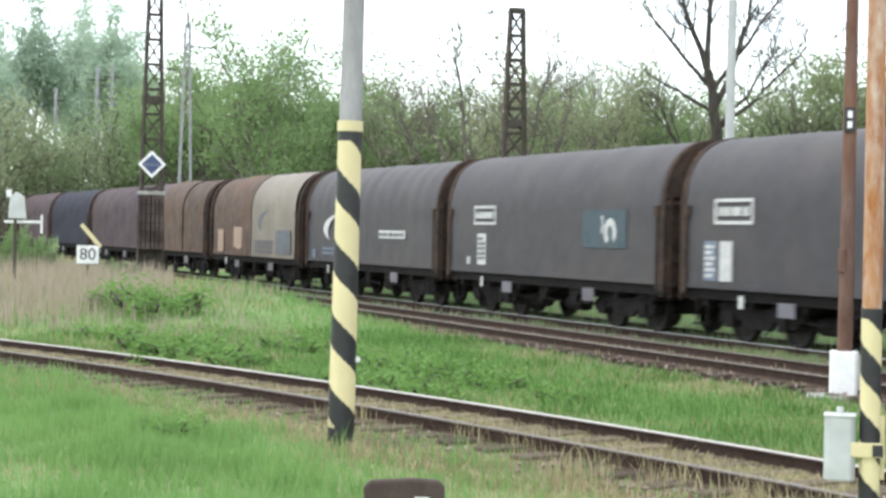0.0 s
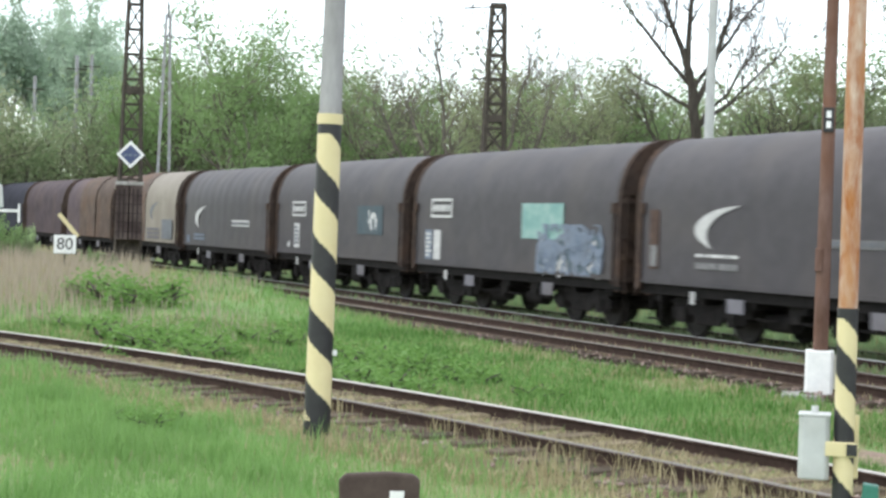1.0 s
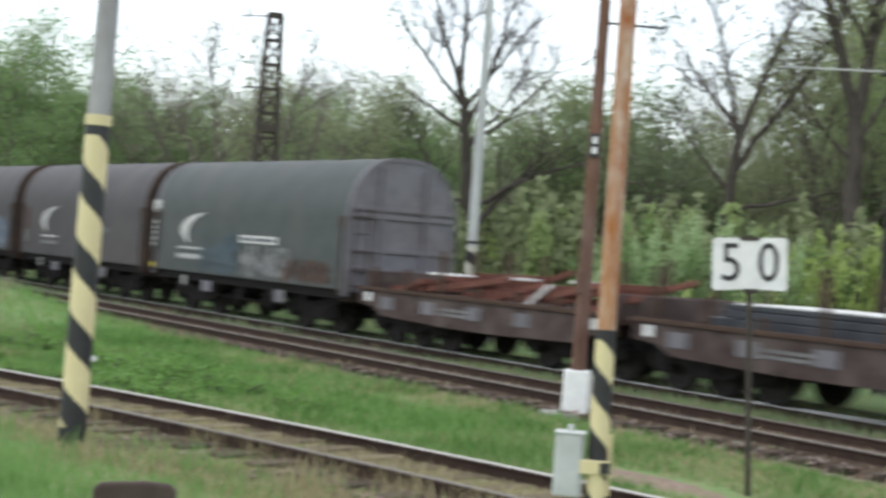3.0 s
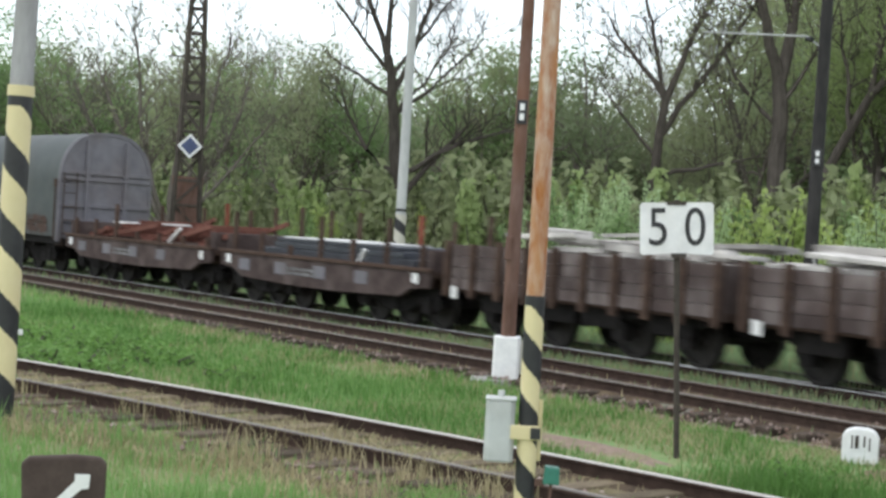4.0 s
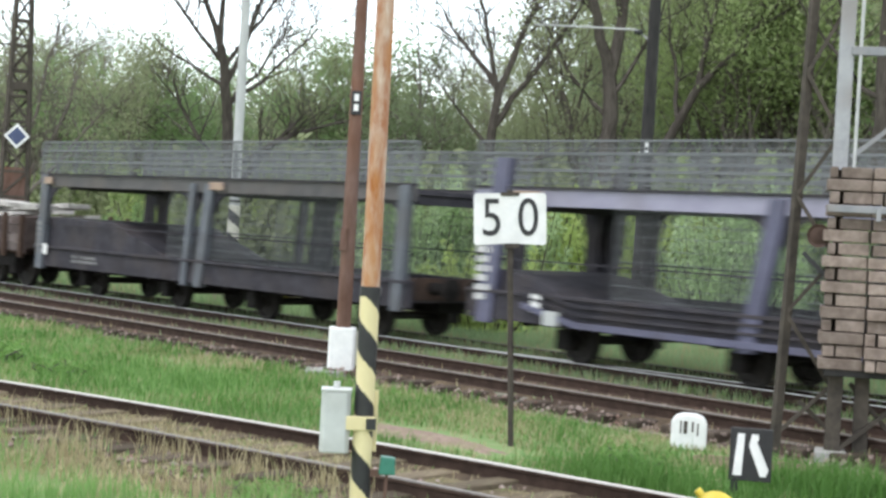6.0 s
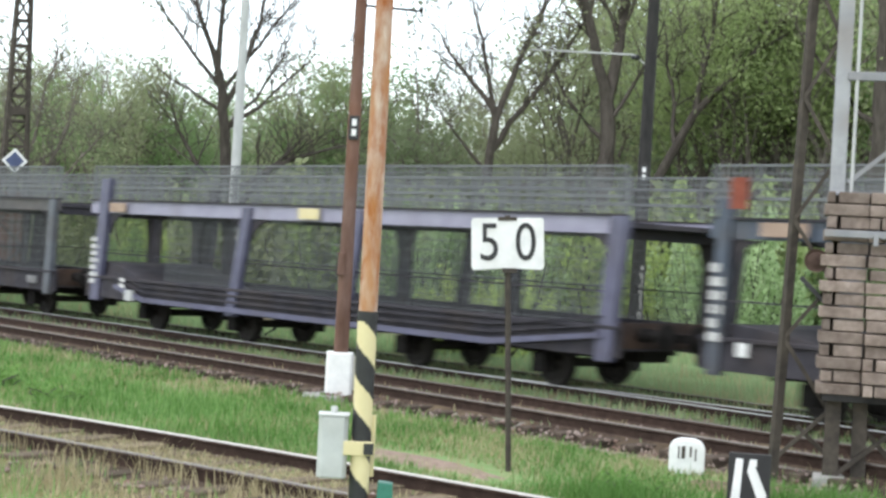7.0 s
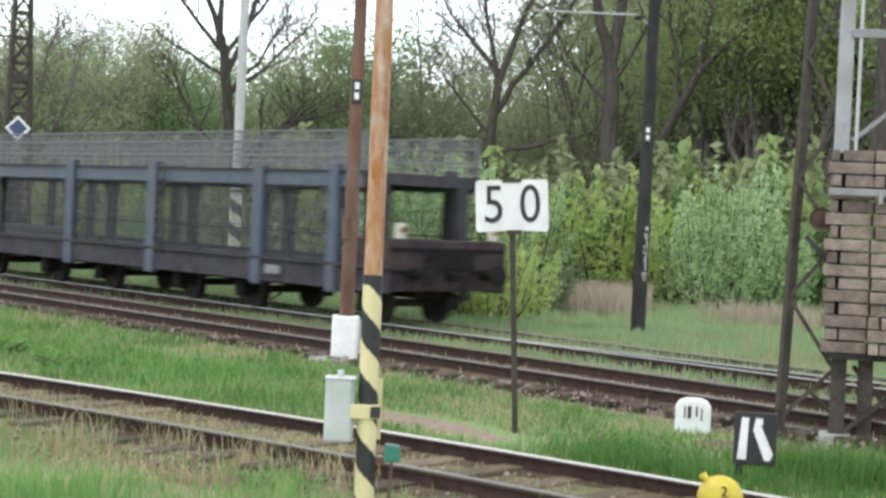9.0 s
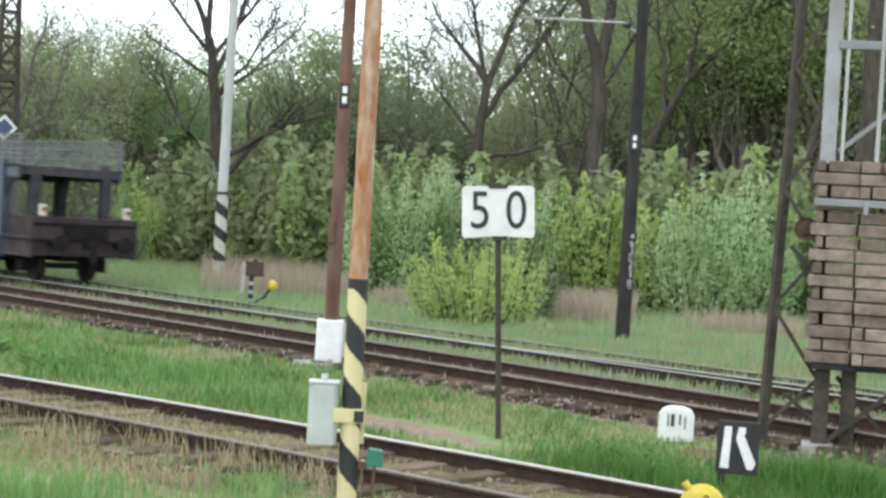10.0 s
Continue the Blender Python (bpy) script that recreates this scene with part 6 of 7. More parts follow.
    part("stub", Shape().tube([(-0.1, 0, 0.42), (-0.14, 0, 0.47)], 0.03, 10), YELLOW, ball)
    part("lever", Shape().tube([(0.12, 0, 0.22), (0.3, 0.05, 0.05), (0.5, 0.1, -0.02)], 0.025, 8), RUST_DARK, s)
    part("frame", Shape().box(-0.9, 0.5, 0.05, 0.2, -0.02, 0.05), RUST_DARK, s, bevel=0.01)
    pile = thing("plank_pile", upright(*spot(-42.6, 10.35), 0.0), "pile of splintered bleached planks on black blocks imitating shadow", "planks")
    rng = random.Random(8)
    # black blocks stand in for the shadowed gaps under the boards
    for k, (x, y, ln, wd) in enumerate(((-0.3, 0.05, 0.16, 0.3), (-0.02, 0.1, 0.2, 0.28), (0.3, 0.02, 0.14, 0.3), (0.42, -0.42, 0.2, 0.26), (0.1, -0.4, 0.14, 0.26))):
        part("block", Shape().box(x - ln, x + ln, y - wd / 2, y + wd / 2, -0.15, 0.2 if k < 3 else 0.1), UNDER, pile, "black block imitating the shadow under the boards", bevel=0.03)
    for k in range(9):
        ln = rng.uniform(0.5, 0.85) if k < 6 else rng.uniform(0.45, 0.6)
        x, y, z = (rng.uniform(-0.08, 0.12), 0.16 - 0.06 * k, 0.21 + 0.035 * (k % 2)) if k < 6 else (0.42 + rng.uniform(-0.06, 0.06), -0.34 - 0.08 * (k - 6), 0.11)
        jag = [rng.uniform(0, 0.07) for q in range(4)]
        o = [(-ln / 2, -0.035), (-ln / 2 + jag[0], 0.0), (-ln / 2 + jag[1] * 0.5, 0.03), (ln / 2 - jag[2], 0.035), (ln / 2 - jag[3] * 0.4, -0.005), (ln / 2 - 0.03, -0.035)]
        p = part("plank", Shape().prism(o, 0, 0.035, "z"), STRAW_WOOD, pile, bevel=0.006)
        p.matrix_basis = pose(x, y, z, rng.uniform(-6, 6), rng.uniform(-4, 4), rng.uniform(-9, 9))

    # the far switch stand
    s = thing("switch_stand", upright(-31.24, 22.15, -0.03), "small switch stand with striped post and yellow weight", "switch lever")
    part("post", Shape().box(-0.1, 0.02, -0.06, 0.06, 0, 0.72), BLACK, s, bevel=0.01)
    for i in range(3):
        part("post_stripe", Shape().box(-0.104, 0.024, -0.066, 0.066, 0.1 + i * 0.2, 0.19 + i * 0.2), CONCRETE, s)
    part("lantern", Shape().box(-0.18, 0.24, -0.12, 0.12, 0.72, 1.06), BOARD, s, bevel=0.02)
    part("lantern_cap", Shape().box(-0.02, 0.08, -0.05, 0.05, 1.06, 1.12), BOARD, s)
    part("side_plate", Shape().box(-0.28, -0.2, -0.1, 0.1, 0.3, 1.02), CONCRETE, s, bevel=0.01)
    part("arm", Shape().tube([(0.05, 0, 0.08), (0.3, 0, 0.25), (0.42, 0, 0.48)], 0.035, 8), BLACK, s)
    part("counterweight", Shape().turn([(0, -0.12), (0.08, -0.1), (0.13, -0.03), (0.13, 0.03), (0.08, 0.1), (0, 0.12)], 14, "y", (0.46, 0, 0.52)), YELLOW, s, smooth=True)
    part("base", Shape().box(-0.75, 0.3, -0.12, 0.12, -0.05, 0.06), BLACK, s, bevel=0.01)


build_poles()
build_masts()
build_signs()


# ---- plants ----
def blades(name, pts, material, label, category="grass"):
    """Grass blades, each a bent tapered sliver; pts: x, y, z, height, width, bearing, lean."""
    a = np.array(pts, dtype=np.float64)
    n = len(a)
    x, y, z, h, w, b, lean = a.T
    ca, sa = np.cos(b), np.sin(b)
    base = np.stack([x, y, z - 0.02], 1)
    side = np.stack([ca, sa, 0 * ca], 1) * (w / 2)[:, None]
    out = np.stack([-sa, ca, 0 * ca], 1)
    mid = base + np.stack([0 * x, 0 * x, h * 0.55], 1) + out * (lean * h * 0.25)[:, None]
    tip = base + np.stack([0 * x, 0 * x, h], 1) + out * (lean * h)[:, None]
    v = np.stack([base - side, base + side, mid - side * 0.75, mid + side * 0.75, tip], 1).reshape(-1, 3)
    k = 5 * np.arange(n)
    tri = np.stack([np.stack([k, k + 1, k + 3], 1), np.stack([k, k + 3, k + 2], 1), np.stack([k + 2, k + 3, k + 4], 1)], 1).reshape(-1, 3)
    return tri_object(name, v, tri, material, label, category)


def tri_mesh(name, v, tri, material):
    me = bpy.data.meshes.new(name)
    me.vertices.add(len(v))
    me.vertices.foreach_set("co", np.ascontiguousarray(v, dtype=np.float32).ravel())
    me.loops.add(3 * len(tri))
    me.loops.foreach_set("vertex_index", np.ascontiguousarray(tri, dtype=np.int32).ravel())
    me.polygons.add(len(tri))
    me.polygons.foreach_set("loop_start", np.arange(0, 3 * len(tri), 3, dtype=np.int32))
    me.update(calc_edges=True)
    me.validate()
    me.materials.append(material)
    return me


def tri_object(name, v, tri, material, label, category):
    return tagged(new(name, tri_mesh(name, v, tri, material)), label, category, kind="stuff")


def build_grass():
    rng = random.Random(21)
    green, straw, meadow, reed, rank = [], [], [], [], []
    for i in range(280000):
        yaw = radians(rng.uniform(-84, -31))
        d = math.sqrt(rng.uniform(9.3 ** 2, 34 ** 2)) if rng.random() < 0.82 else rng.uniform(26, 62)
        x, y = d * math.sin(yaw), d * math.cos(yaw)
        s = y - siding_y(x)
        n1 = noise.noise((x * 0.35, y * 0.35, 7))
        n2 = noise.noise((x * 1.4, y * 1.4, 9))
        b, lean = rng.uniform(0, 6.283), rng.uniform(-0.7, 0.7)
        n3 = noise.noise((x * 0.95, y * 0.95, 13))
        tall = (0.6 + 0.5 * rng.random() + 0.5 * n1) * (0.62 + 1.3 * max(0.0, n3 + 0.22))
        far = 1 + max(0, d - 14) / 22
        if abs(s) < 0.66:
            if rng.random() < (0.7 if x < -11.5 else 0.12) + 0.35 * n2:
                (straw if rng.random() < 0.8 else green).append((x, y, 0.03, rng.uniform(0.04, 0.11), 0.011 * far, b, lean * 1.8))
        elif abs(s) < 0.80:
            continue
        elif abs(s) < 1.6:
            p = (abs(s) - 0.8) / 0.8
            if rng.random() < 0.16 + 0.5 * p + 0.4 * n2:
                dry = rng.random() < 0.68 - 0.4 * p - 0.5 * n1
                (straw if dry else green).append((x, y, 0.0, rng.uniform(0.05, 0.12) if dry else rng.uniform(0.06, 0.2), 0.011 * far, b, lean * (1.6 if dry else 1)))
        elif y < 14.75:
            if s > 0:
                soil = max(0.0, 1 - ((x + 13.4) / 2.3) ** 2 - ((y - 11.7) / 0.65) ** 2)
                dry = 0.28 - 0.9 * n1 + 0.4 * n2 + 0.5 * soil + (0.12 if x < -27 else 0) + 0.8 * max(0.0, min(1.0, (d - 36 + 8 * n1) / 6)) * max(0.0, min(1.0, (-1.27 - yaw + 0.06 * n2) / 0.05)) + (0.25 if s < 2.1 else 0)
                rubble = max(0.0, 1 - ((x + 9.6) / 2.2) ** 2 - ((y - 13.75) / 0.95) ** 2)
                dry += 0.35 * max(0.0, min(1.0, (y - 12.2) / 2.2)) * (1 if x < -14 else 0.4)
                if rng.random() < max(soil, rubble) * 0.85 + (0.25 if n3 < -0.25 else 0):
                    continue
                h = rng.uniform(0.07, 0.2) * (0.7 + tall * 0.5)
                east = max(0.0, min(1.0, (x + 15.5) / 3.0))
                dry, h = dry + 0.3 * east, h * (1 - 0.45 * east)
                if rng.random() < 0.12 * east:
                    continue
            else:
                dry = 0.10 - 0.75 * n1 + 0.35 * n2 + max(0.0, 0.75 + 0.35 * (s + 1.6)) * 0.9
                h = rng.uniform(0.12, 0.30) * tall
            if rng.random() < dry:
                if rng.random() < 0.75:
                    straw.append((x, y, ground_z(x, y), h * 0.75, 0.010 * far, b, lean * 1.3))
            else:
                (rank if s > 0 and rng.random() < 0.5 + 0.5 * n3 + (0.25 if x > -14 else 0) else green).append((x, y, ground_z(x, y), h, 0.013 * far, b, lean))
        elif y < 15.5:
            if rng.random() < 0.05 + 0.25 * n2:
                green.append((x, y, -0.12, rng.uniform(0.06, 0.2), 0.012 * far, b, lean))
        elif y < 21.3:
            if min(abs(y - r) for r in (15.7, 17.14, 19.09, 20.53)) < 0.1:
                continue
            if y < 17.2:
                if rng.random() < 0.03 + 0.16 * max(0.0, n1 + n2):
                    (straw if rng.random() < 0.5 else meadow).append((x, y, 0.03, rng.uniform(0.05, 0.14), 0.011 * far, b, lean))
            elif 19.55 < y:
                if rng.random() < 0.5 - 0.4 * n1:
                    continue
                (meadow if rng.random() < 0.6 else straw).append((x, y, 0.03, rng.uniform(0.13, 0.27), 0.012 * far, b, lean * 0.6))
            elif rng.random() < 0.36 + 0.6 * n1 + 0.5 * n2:
                k = rng.random()
                (meadow if k < 0.5 else (green if k < 0.7 else straw)).append((x, y, 0.03, rng.uniform(0.06, 0.2), 0.011 * far, b, lean))
        else:
            k = rng.random()
            (straw if k < 0.12 - 0.5 * n1 + 0.3 * n3 else meadow).append((x, y, ground_z(x, y), rng.uniform(0.12, 0.34) * (0.6 + 0.5 * tall), 0.014 * far, b, lean * 0.6))
    # a second, denser pass over the beyond
    for i in range(60000):
        y = rng.uniform(21.4, 42)
        x = rng.uniform(-75, -8)
        n1 = noise.noise((x * 0.2, y * 0.2, 3))
        (straw if rng.random() < 0.10 - 0.6 * n1 + (0.5 if -62 < x < -36 and y > 30 else 0) else meadow).append((x, y, ground_z(x, y), rng.uniform(0.12, 0.38), 0.028, rng.uniform(0, 6.283), rng.uniform(-0.4, 0.4)))
    # rank tufts round the kilometre stone and the black board
    for yaw, dist, k in ((-42.3, 15.7, 0.65), (-41.6, 15.3, 0.8), (-40.9, 15.1, 0.85), (-40.2, 14.8, 0.8), (-39.2, 14.2, 0.6), (-35.2, 15.9, 0.9), (-34.4, 15.5, 0.95), (-33.4, 15.4, 1.0), (-36.2, 14.6, 0.6), (-32.6, 15.6, 1.0)):
        cx, cy = spot(yaw, dist)
        for i in range(420):
            x, y = cx + rng.gauss(0, 0.42), min(cy + rng.gauss(0, 0.3), 15.2)
            rank.append((x, y, ground_z(x, y) - 0.02, rng.uniform(0.18, 0.46) * k, 0.014, rng.uniform(0, 6.283), rng.uniform(-0.9, 0.9)))
    # short mixed grass over the verge round the sign and the stone
    for i in range(26000):
        x = rng.uniform(-17, -5)
        y = rng.uniform(siding_y(x) + 1.4, 14.7)
        if max(1 - ((x + 13.4) / 2.1) ** 2 - ((y - 11.7) / 0.55) ** 2, 1 - ((x + 9.6) / 2.0) ** 2 - ((y - 13.75) / 0.8) ** 2) > rng.uniform(0, 0.4):
            continue
        n1 = noise.noise((x * 0.8, y * 0.8, 31))
        k = rng.random() - 0.7 * n1
        (straw if k < 0.3 else (green if k < 0.55 else rank)).append((x, y, ground_z(x, y), rng.uniform(0.05, 0.13) * (1 + max(0.0, -n1)), 0.012, rng.uniform(0, 6.283), rng.uniform(-1.1, 1.1)))
    # grass standing between the rails
    for i in range(14000):
        x = -7 - 60 * rng.random()
        y = rng.uniform(19.6, 20.42) if i % 3 else rng.uniform(17.5, 18.9)
        if y > 19 and y < 19.35 + 0.078 * max(0, x + 20.5):
            continue
        if y < 19 and noise.noise((x * 0.6, y, 6)) < 0.1:
            continue
        meadow.append((x, y, 0.03, rng.uniform(0.13, 0.25), 0.016, rng.uniform(0, 6.283), rng.uniform(-0.5, 0.5)))
    # far verge on the near side, along the line of sight
    for i in range(30000):
        x = rng.uniform(-95, -30)
        y = rng.uniform(siding_y(max(x, -60)) + 2 if x > -60 else 0.0, 14.6)
        n1 = noise.noise((x * 0.12, y * 0.3, 5))
        (straw if rng.random() < (0.15 + 0.8 * max(0.0, min(1.0, (-36 - x + 8 * n1) / 6)) * max(0.0, min(1.0, (-1.27 - math.atan2(x, y) + 0.1 * n1) / 0.05))) - 0.8 * n1 else green).append((x, y, ground_z(x, y), rng.uniform(0.12, 0.36), 0.022, rng.uniform(0, 6.283), rng.uniform(-0.5, 0.5)))
    # withered reeds: by the far end of the siding, and in patches before the bushes
    for yaw0, yaw1, d0, d1, count, h0, h1 in ((-85, -75.5, 34, 60, 9000, 0.3, 0.75), (-77.5, -70.5, 30, 46, 1300, 0.15, 0.4), (-56.5, -50.8, 42, 56, 6500, 0.4, 0.95), (-45.2, -41.0, 38, 46, 4500, 0.35, 0.9), (-39.5, -35.0, 37, 42, 1500, 0.3, 0.7), (-50.5, -47.5, 40, 45, 1200, 0.3, 0.6)):
        for i in range(count):
            yaw, d = rng.uniform(yaw0, yaw1), rng.uniform(d0, d1)
            x, y = spot(yaw, d)
            edge = min(yaw - yaw0, yaw1 - yaw) / (yaw1 - yaw0)
            if yaw < -70 and (y > 14.3 or y - siding_y(x) < 3.5):
                continue
            if noise.noise((x * 0.3, y * 0.3, 17)) + 1.6 * min(edge, 0.3) < rng.uniform(-0.1, 0.45):
                continue
            reed.append((x, y, ground_z(x, y), rng.uniform(h0, h1), 0.026, rng.uniform(0, 6.283), rng.uniform(-0.35, 0.35)))
    # matted straw between the siding's rails and along its near side
    for i in range(38000):
        x = rng.uniform(-42, -11.5)
        side = rng.random() < 0.5
        y = siding_y(x) + (rng.uniform(-0.6, 0.6) if side else rng.uniform(-2.5, -0.9))
        if noise.noise((x * 0.7, y * 1.2, 21)) < (-0.25 if side else -0.15):
            continue
        straw.append((x, y, 0.03 if side else 0.0, rng.uniform(0.04, 0.11), 0.016, rng.uniform(0, 6.283), rng.uniform(-1.6, 1.6)))
    # pale seed-heads along the near edge of the siding
    for yaw, dist in ((-58.7, 16.0), (-60.2, 16.4), (-57.2, 15.2), (-62.4, 17.2), (-64.5, 18.0), (-54.8, 14.3), (-61.2, 15.2), (-52.6, 13.6), (-69.0, 19.6)):
        cx, cy = spot(yaw, dist)
        for i in range(130):
            straw.append((cx + rng.gauss(0, 0.26), cy + rng.gauss(0, 0.2), 0.0, rng.uniform(0.12, 0.36), 0.012, rng.uniform(0, 6.283), rng.uniform(-0.8, 0.8)))
    blades("rank_grass", rank, GRASS_RANK, "rank dark green grass between the siding and the line")
    blades("withered_reeds", reed, REED, "withered pale brown reeds standing in patches", "reeds")
    blades("fresh_grass", green, GRASS, "fresh green spring grass on the verge")
    blades("dry_grass", straw, STRAW, "dry straw-coloured grass beside the siding")
    blades("meadow_grass", meadow, GRASS_FAR, "taller grey-green meadow grass beyond the tracks")


def leaf_quads(centres, size, rng, droop=0.0):
    """Small two-triangle leaves, turned at random."""
    c = np.array(centres)
    n = len(c)
    r = np.random.RandomState(rng.randrange(1 << 30))
    u = r.normal(size=(n, 3))
    u /= np.linalg.norm(u, axis=1)[:, None]
    q = r.normal(size=(n, 3))
    w = np.cross(u, q)
    w /= np.linalg.norm(w, axis=1)[:, None]
    s = size * r.uniform(0.6, 1.3, size=(n, 1))
    v = np.stack([c - u * s, c - w * s * 0.5, c + u * s, c + w * s * 0.5], 1).reshape(-1, 3)
    k = 4 * np.arange(n)
    tri = np.stack([np.stack([k, k + 1, k + 2], 1), np.stack([k, k + 2, k + 3], 1)], 1).reshape(-1, 3)
    return v, tri


def grow(shape, twigs, tips, p, d, length, r, level, rng, spread=0.6, rise=0.25, kids=(3, 4), taper=0.62, bend=0.18):
    """One branch, then its children; tips collects where leaves may sit."""
    pts, radii, steps = [Vector(p)], [r], 4 if level > 1 else 3
    d = Vector(d).normalized()
    for i in range(steps):
        d = (d + Vector((rng.gauss(0, bend), rng.gauss(0, bend), rng.gauss(0, bend) + rise * 0.12))).normalized()
        pts.append(pts[-1] + d * length / steps)
        radii.append(r * (1 - (1 - taper) * (i + 1) / steps))
        if level <= 1:
            tips.append((pts[-1].copy(), level))
    radii = [max(q, 0.010) for q in radii]
    (shape if level >= 2 else twigs).tube(pts, radii, 7 if level >= 3 else (5 if level == 2 else 3), caps=False)
    if level == 0:
        return
    for k in range(rng.randint(*kids)):
        i = rng.randint(max(1, steps - 2), steps) if level >= 3 else rng.randint(1, steps)
        side = Vector((rng.gauss(0, 1), rng.gauss(0, 1), rng.gauss(0, 0.6))).normalized()
        nd = (d * (1 - spread) + side * spread + Vector((0, 0, rise))).normalized()
        grow(shape, twigs, tips, pts[i], nd, length * rng.uniform(0.55, 0.8), radii[i] * rng.uniform(0.5, 0.72), level - 1, rng, spread, rise, kids, taper, bend)


def tree_kind(name, seed, height, leaf, leaves, size, label, trunk_r=0.2, fork=0.3, levels=4, spread=0.6, rise=0.25, bark=None, cloud=0.45, kids=(3, 4)):
    """A tree: trunk with limbs, and a crown of loose leaves round its twigs."""
    rng = random.Random(seed)
    s, tw, tips = Shape(), Shape(), []
    base = Vector((0, 0, -0.2))
    top = Vector((rng.uniform(-0.3, 0.3), rng.uniform(-0.3, 0.3), height * fork))
    s.tube([base, base.lerp(top, 0.5) + Vector((rng.uniform(-0.1, 0.1), 0, 0)), top], [trunk_r * 1.25, trunk_r, trunk_r * 0.85], 9, caps=False)
    for k in range(rng.randint(3, 4)):
        a = rng.uniform(0, 6.28)
        d = Vector((math.cos(a) * spread, math.sin(a) * spread, 1.0))
        grow(s, tw, tips, top - Vector((0, 0, rng.uniform(0, height * 0.06))), d, height * rng.uniform(0.26, 0.36), trunk_r * rng.uniform(0.5, 0.7), levels - 1, rng, spread, rise, kids)
    grow(s, tw, tips, top, (0.05, 0.05, 1), height * 0.34, trunk_r * 0.75, levels - 1, rng, spread, rise, kids)
    high = sorted(t[0].z for t in tips)[int(len(tips) * 0.97)]
    k = height / high
    for q in (s, tw):
        q.v = [(x, y, z * k if z > 0 else z) for x, y, z in q.v]
    t = thing("tree", pose(0, 0, -500), label, "tree", "trees of the wood behind the line")
    part("trunk", s, bark or BARK_GREY, t, smooth=True)
    tagged(part("twig", tw, bark or BARK_GREY, t), kind="stuff")
    if leaves:
        c = []
        tufts = rng.sample(tips, max(24, len(tips) // 5))
        for i in range(leaves):
            q = rng.choice(tufts if rng.random() < 0.72 else tips)[0]
            c.append((q.x + rng.gauss(0, cloud), q.y + rng.gauss(0, cloud), q.z * k + rng.gauss(0, cloud * 0.8)))
        v, tri = leaf_quads(c, size, rng)
        part("crown", tri_mesh("crown", v, tri, leaf), None, t)
    return t


def limbed_tree(yaw, dist, height, trunk_r, trunk, limbs, label, leaf=None, leaves=0, size=0.09, seed=0, bark=None):
    """A tree whose main limbs are set one by one, seen flat on: trunk (lean, curl) in degrees;
    limb: share of the trunk's height where it starts, lean, curl, length, radius."""
    rng = random.Random(seed)
    s, tw, tips = Shape(), Shape(), []

    def arm(p, lean, curl, length, r, level, taper=0.3):
        n = max(4, int(length / 0.7))
        pts, radii, deep = [Vector(p)], [r], rng.uniform(-0.25, 0.25)
        for i in range(n):
            a = radians(lean + curl * (i + 1) / n + rng.gauss(0, 5))
            d = Vector((math.sin(a), deep + rng.gauss(0, 0.08), math.cos(a))).normalized()
            pts.append(pts[-1] + d * length / n)
            radii.append(max(0.012, r * (1 - (1 - taper) * (i + 1) / n)))
        s.tube(pts, radii, 8 if r > 0.1 else 6, caps=False)
        return pts, radii

    def sprout(pts, radii, first, every, level):
        for i in range(first, len(pts)):
            for k in range(every):
                d = (pts[i] - pts[i - 1]).normalized()
                side = Vector((rng.gauss(0, 1), rng.gauss(0, 0.8), rng.gauss(0.25, 0.5))).normalized()
                grow(s, tw, tips, pts[i], d * 0.55 + side * 0.65 + Vector((0, 0, 0.2)), rng.uniform(0.9, 1.9), max(0.02, radii[i] * 0.45), level, rng, 0.55, 0.3, (3, 4), 0.6, 0.2)
    stem, thick = arm((0, 0, -0.3), trunk[0], trunk[1], height * trunk[2], trunk_r, 3, 0.62)
    for share, lean, curl, length, r in limbs:
        i = min(len(stem) - 1, max(1, round(share * (len(stem) - 1))))
        pts, radii = arm(stem[i], lean, curl, length, r, 2)
        sprout(pts, radii, max(2, len(pts) // 3), 2 if length > 3 else 1, 2 if length > 3 else 1)
    t = thing("tree", pose(*spot(yaw, dist), -0.1, 0, 0, -yaw), label, "tree", "trees of the wood behind the line")
    part("trunk", s, bark or BARK, t, smooth=True)
    tagged(part("twig", tw, bark or BARK, t), kind="stuff")
    if leaves:
        c = []
        for i in range(leaves):
            q = rng.choice(tips)[0]
            c.append((q.x + rng.gauss(0, 0.25), q.y + rng.gauss(0, 0.25), q.z + rng.gauss(0, 0.2)))
        v, tri = leaf_quads(c, size, rng)
        part("crown", tri_mesh("crown", v, tri, leaf), None, t)
    return t


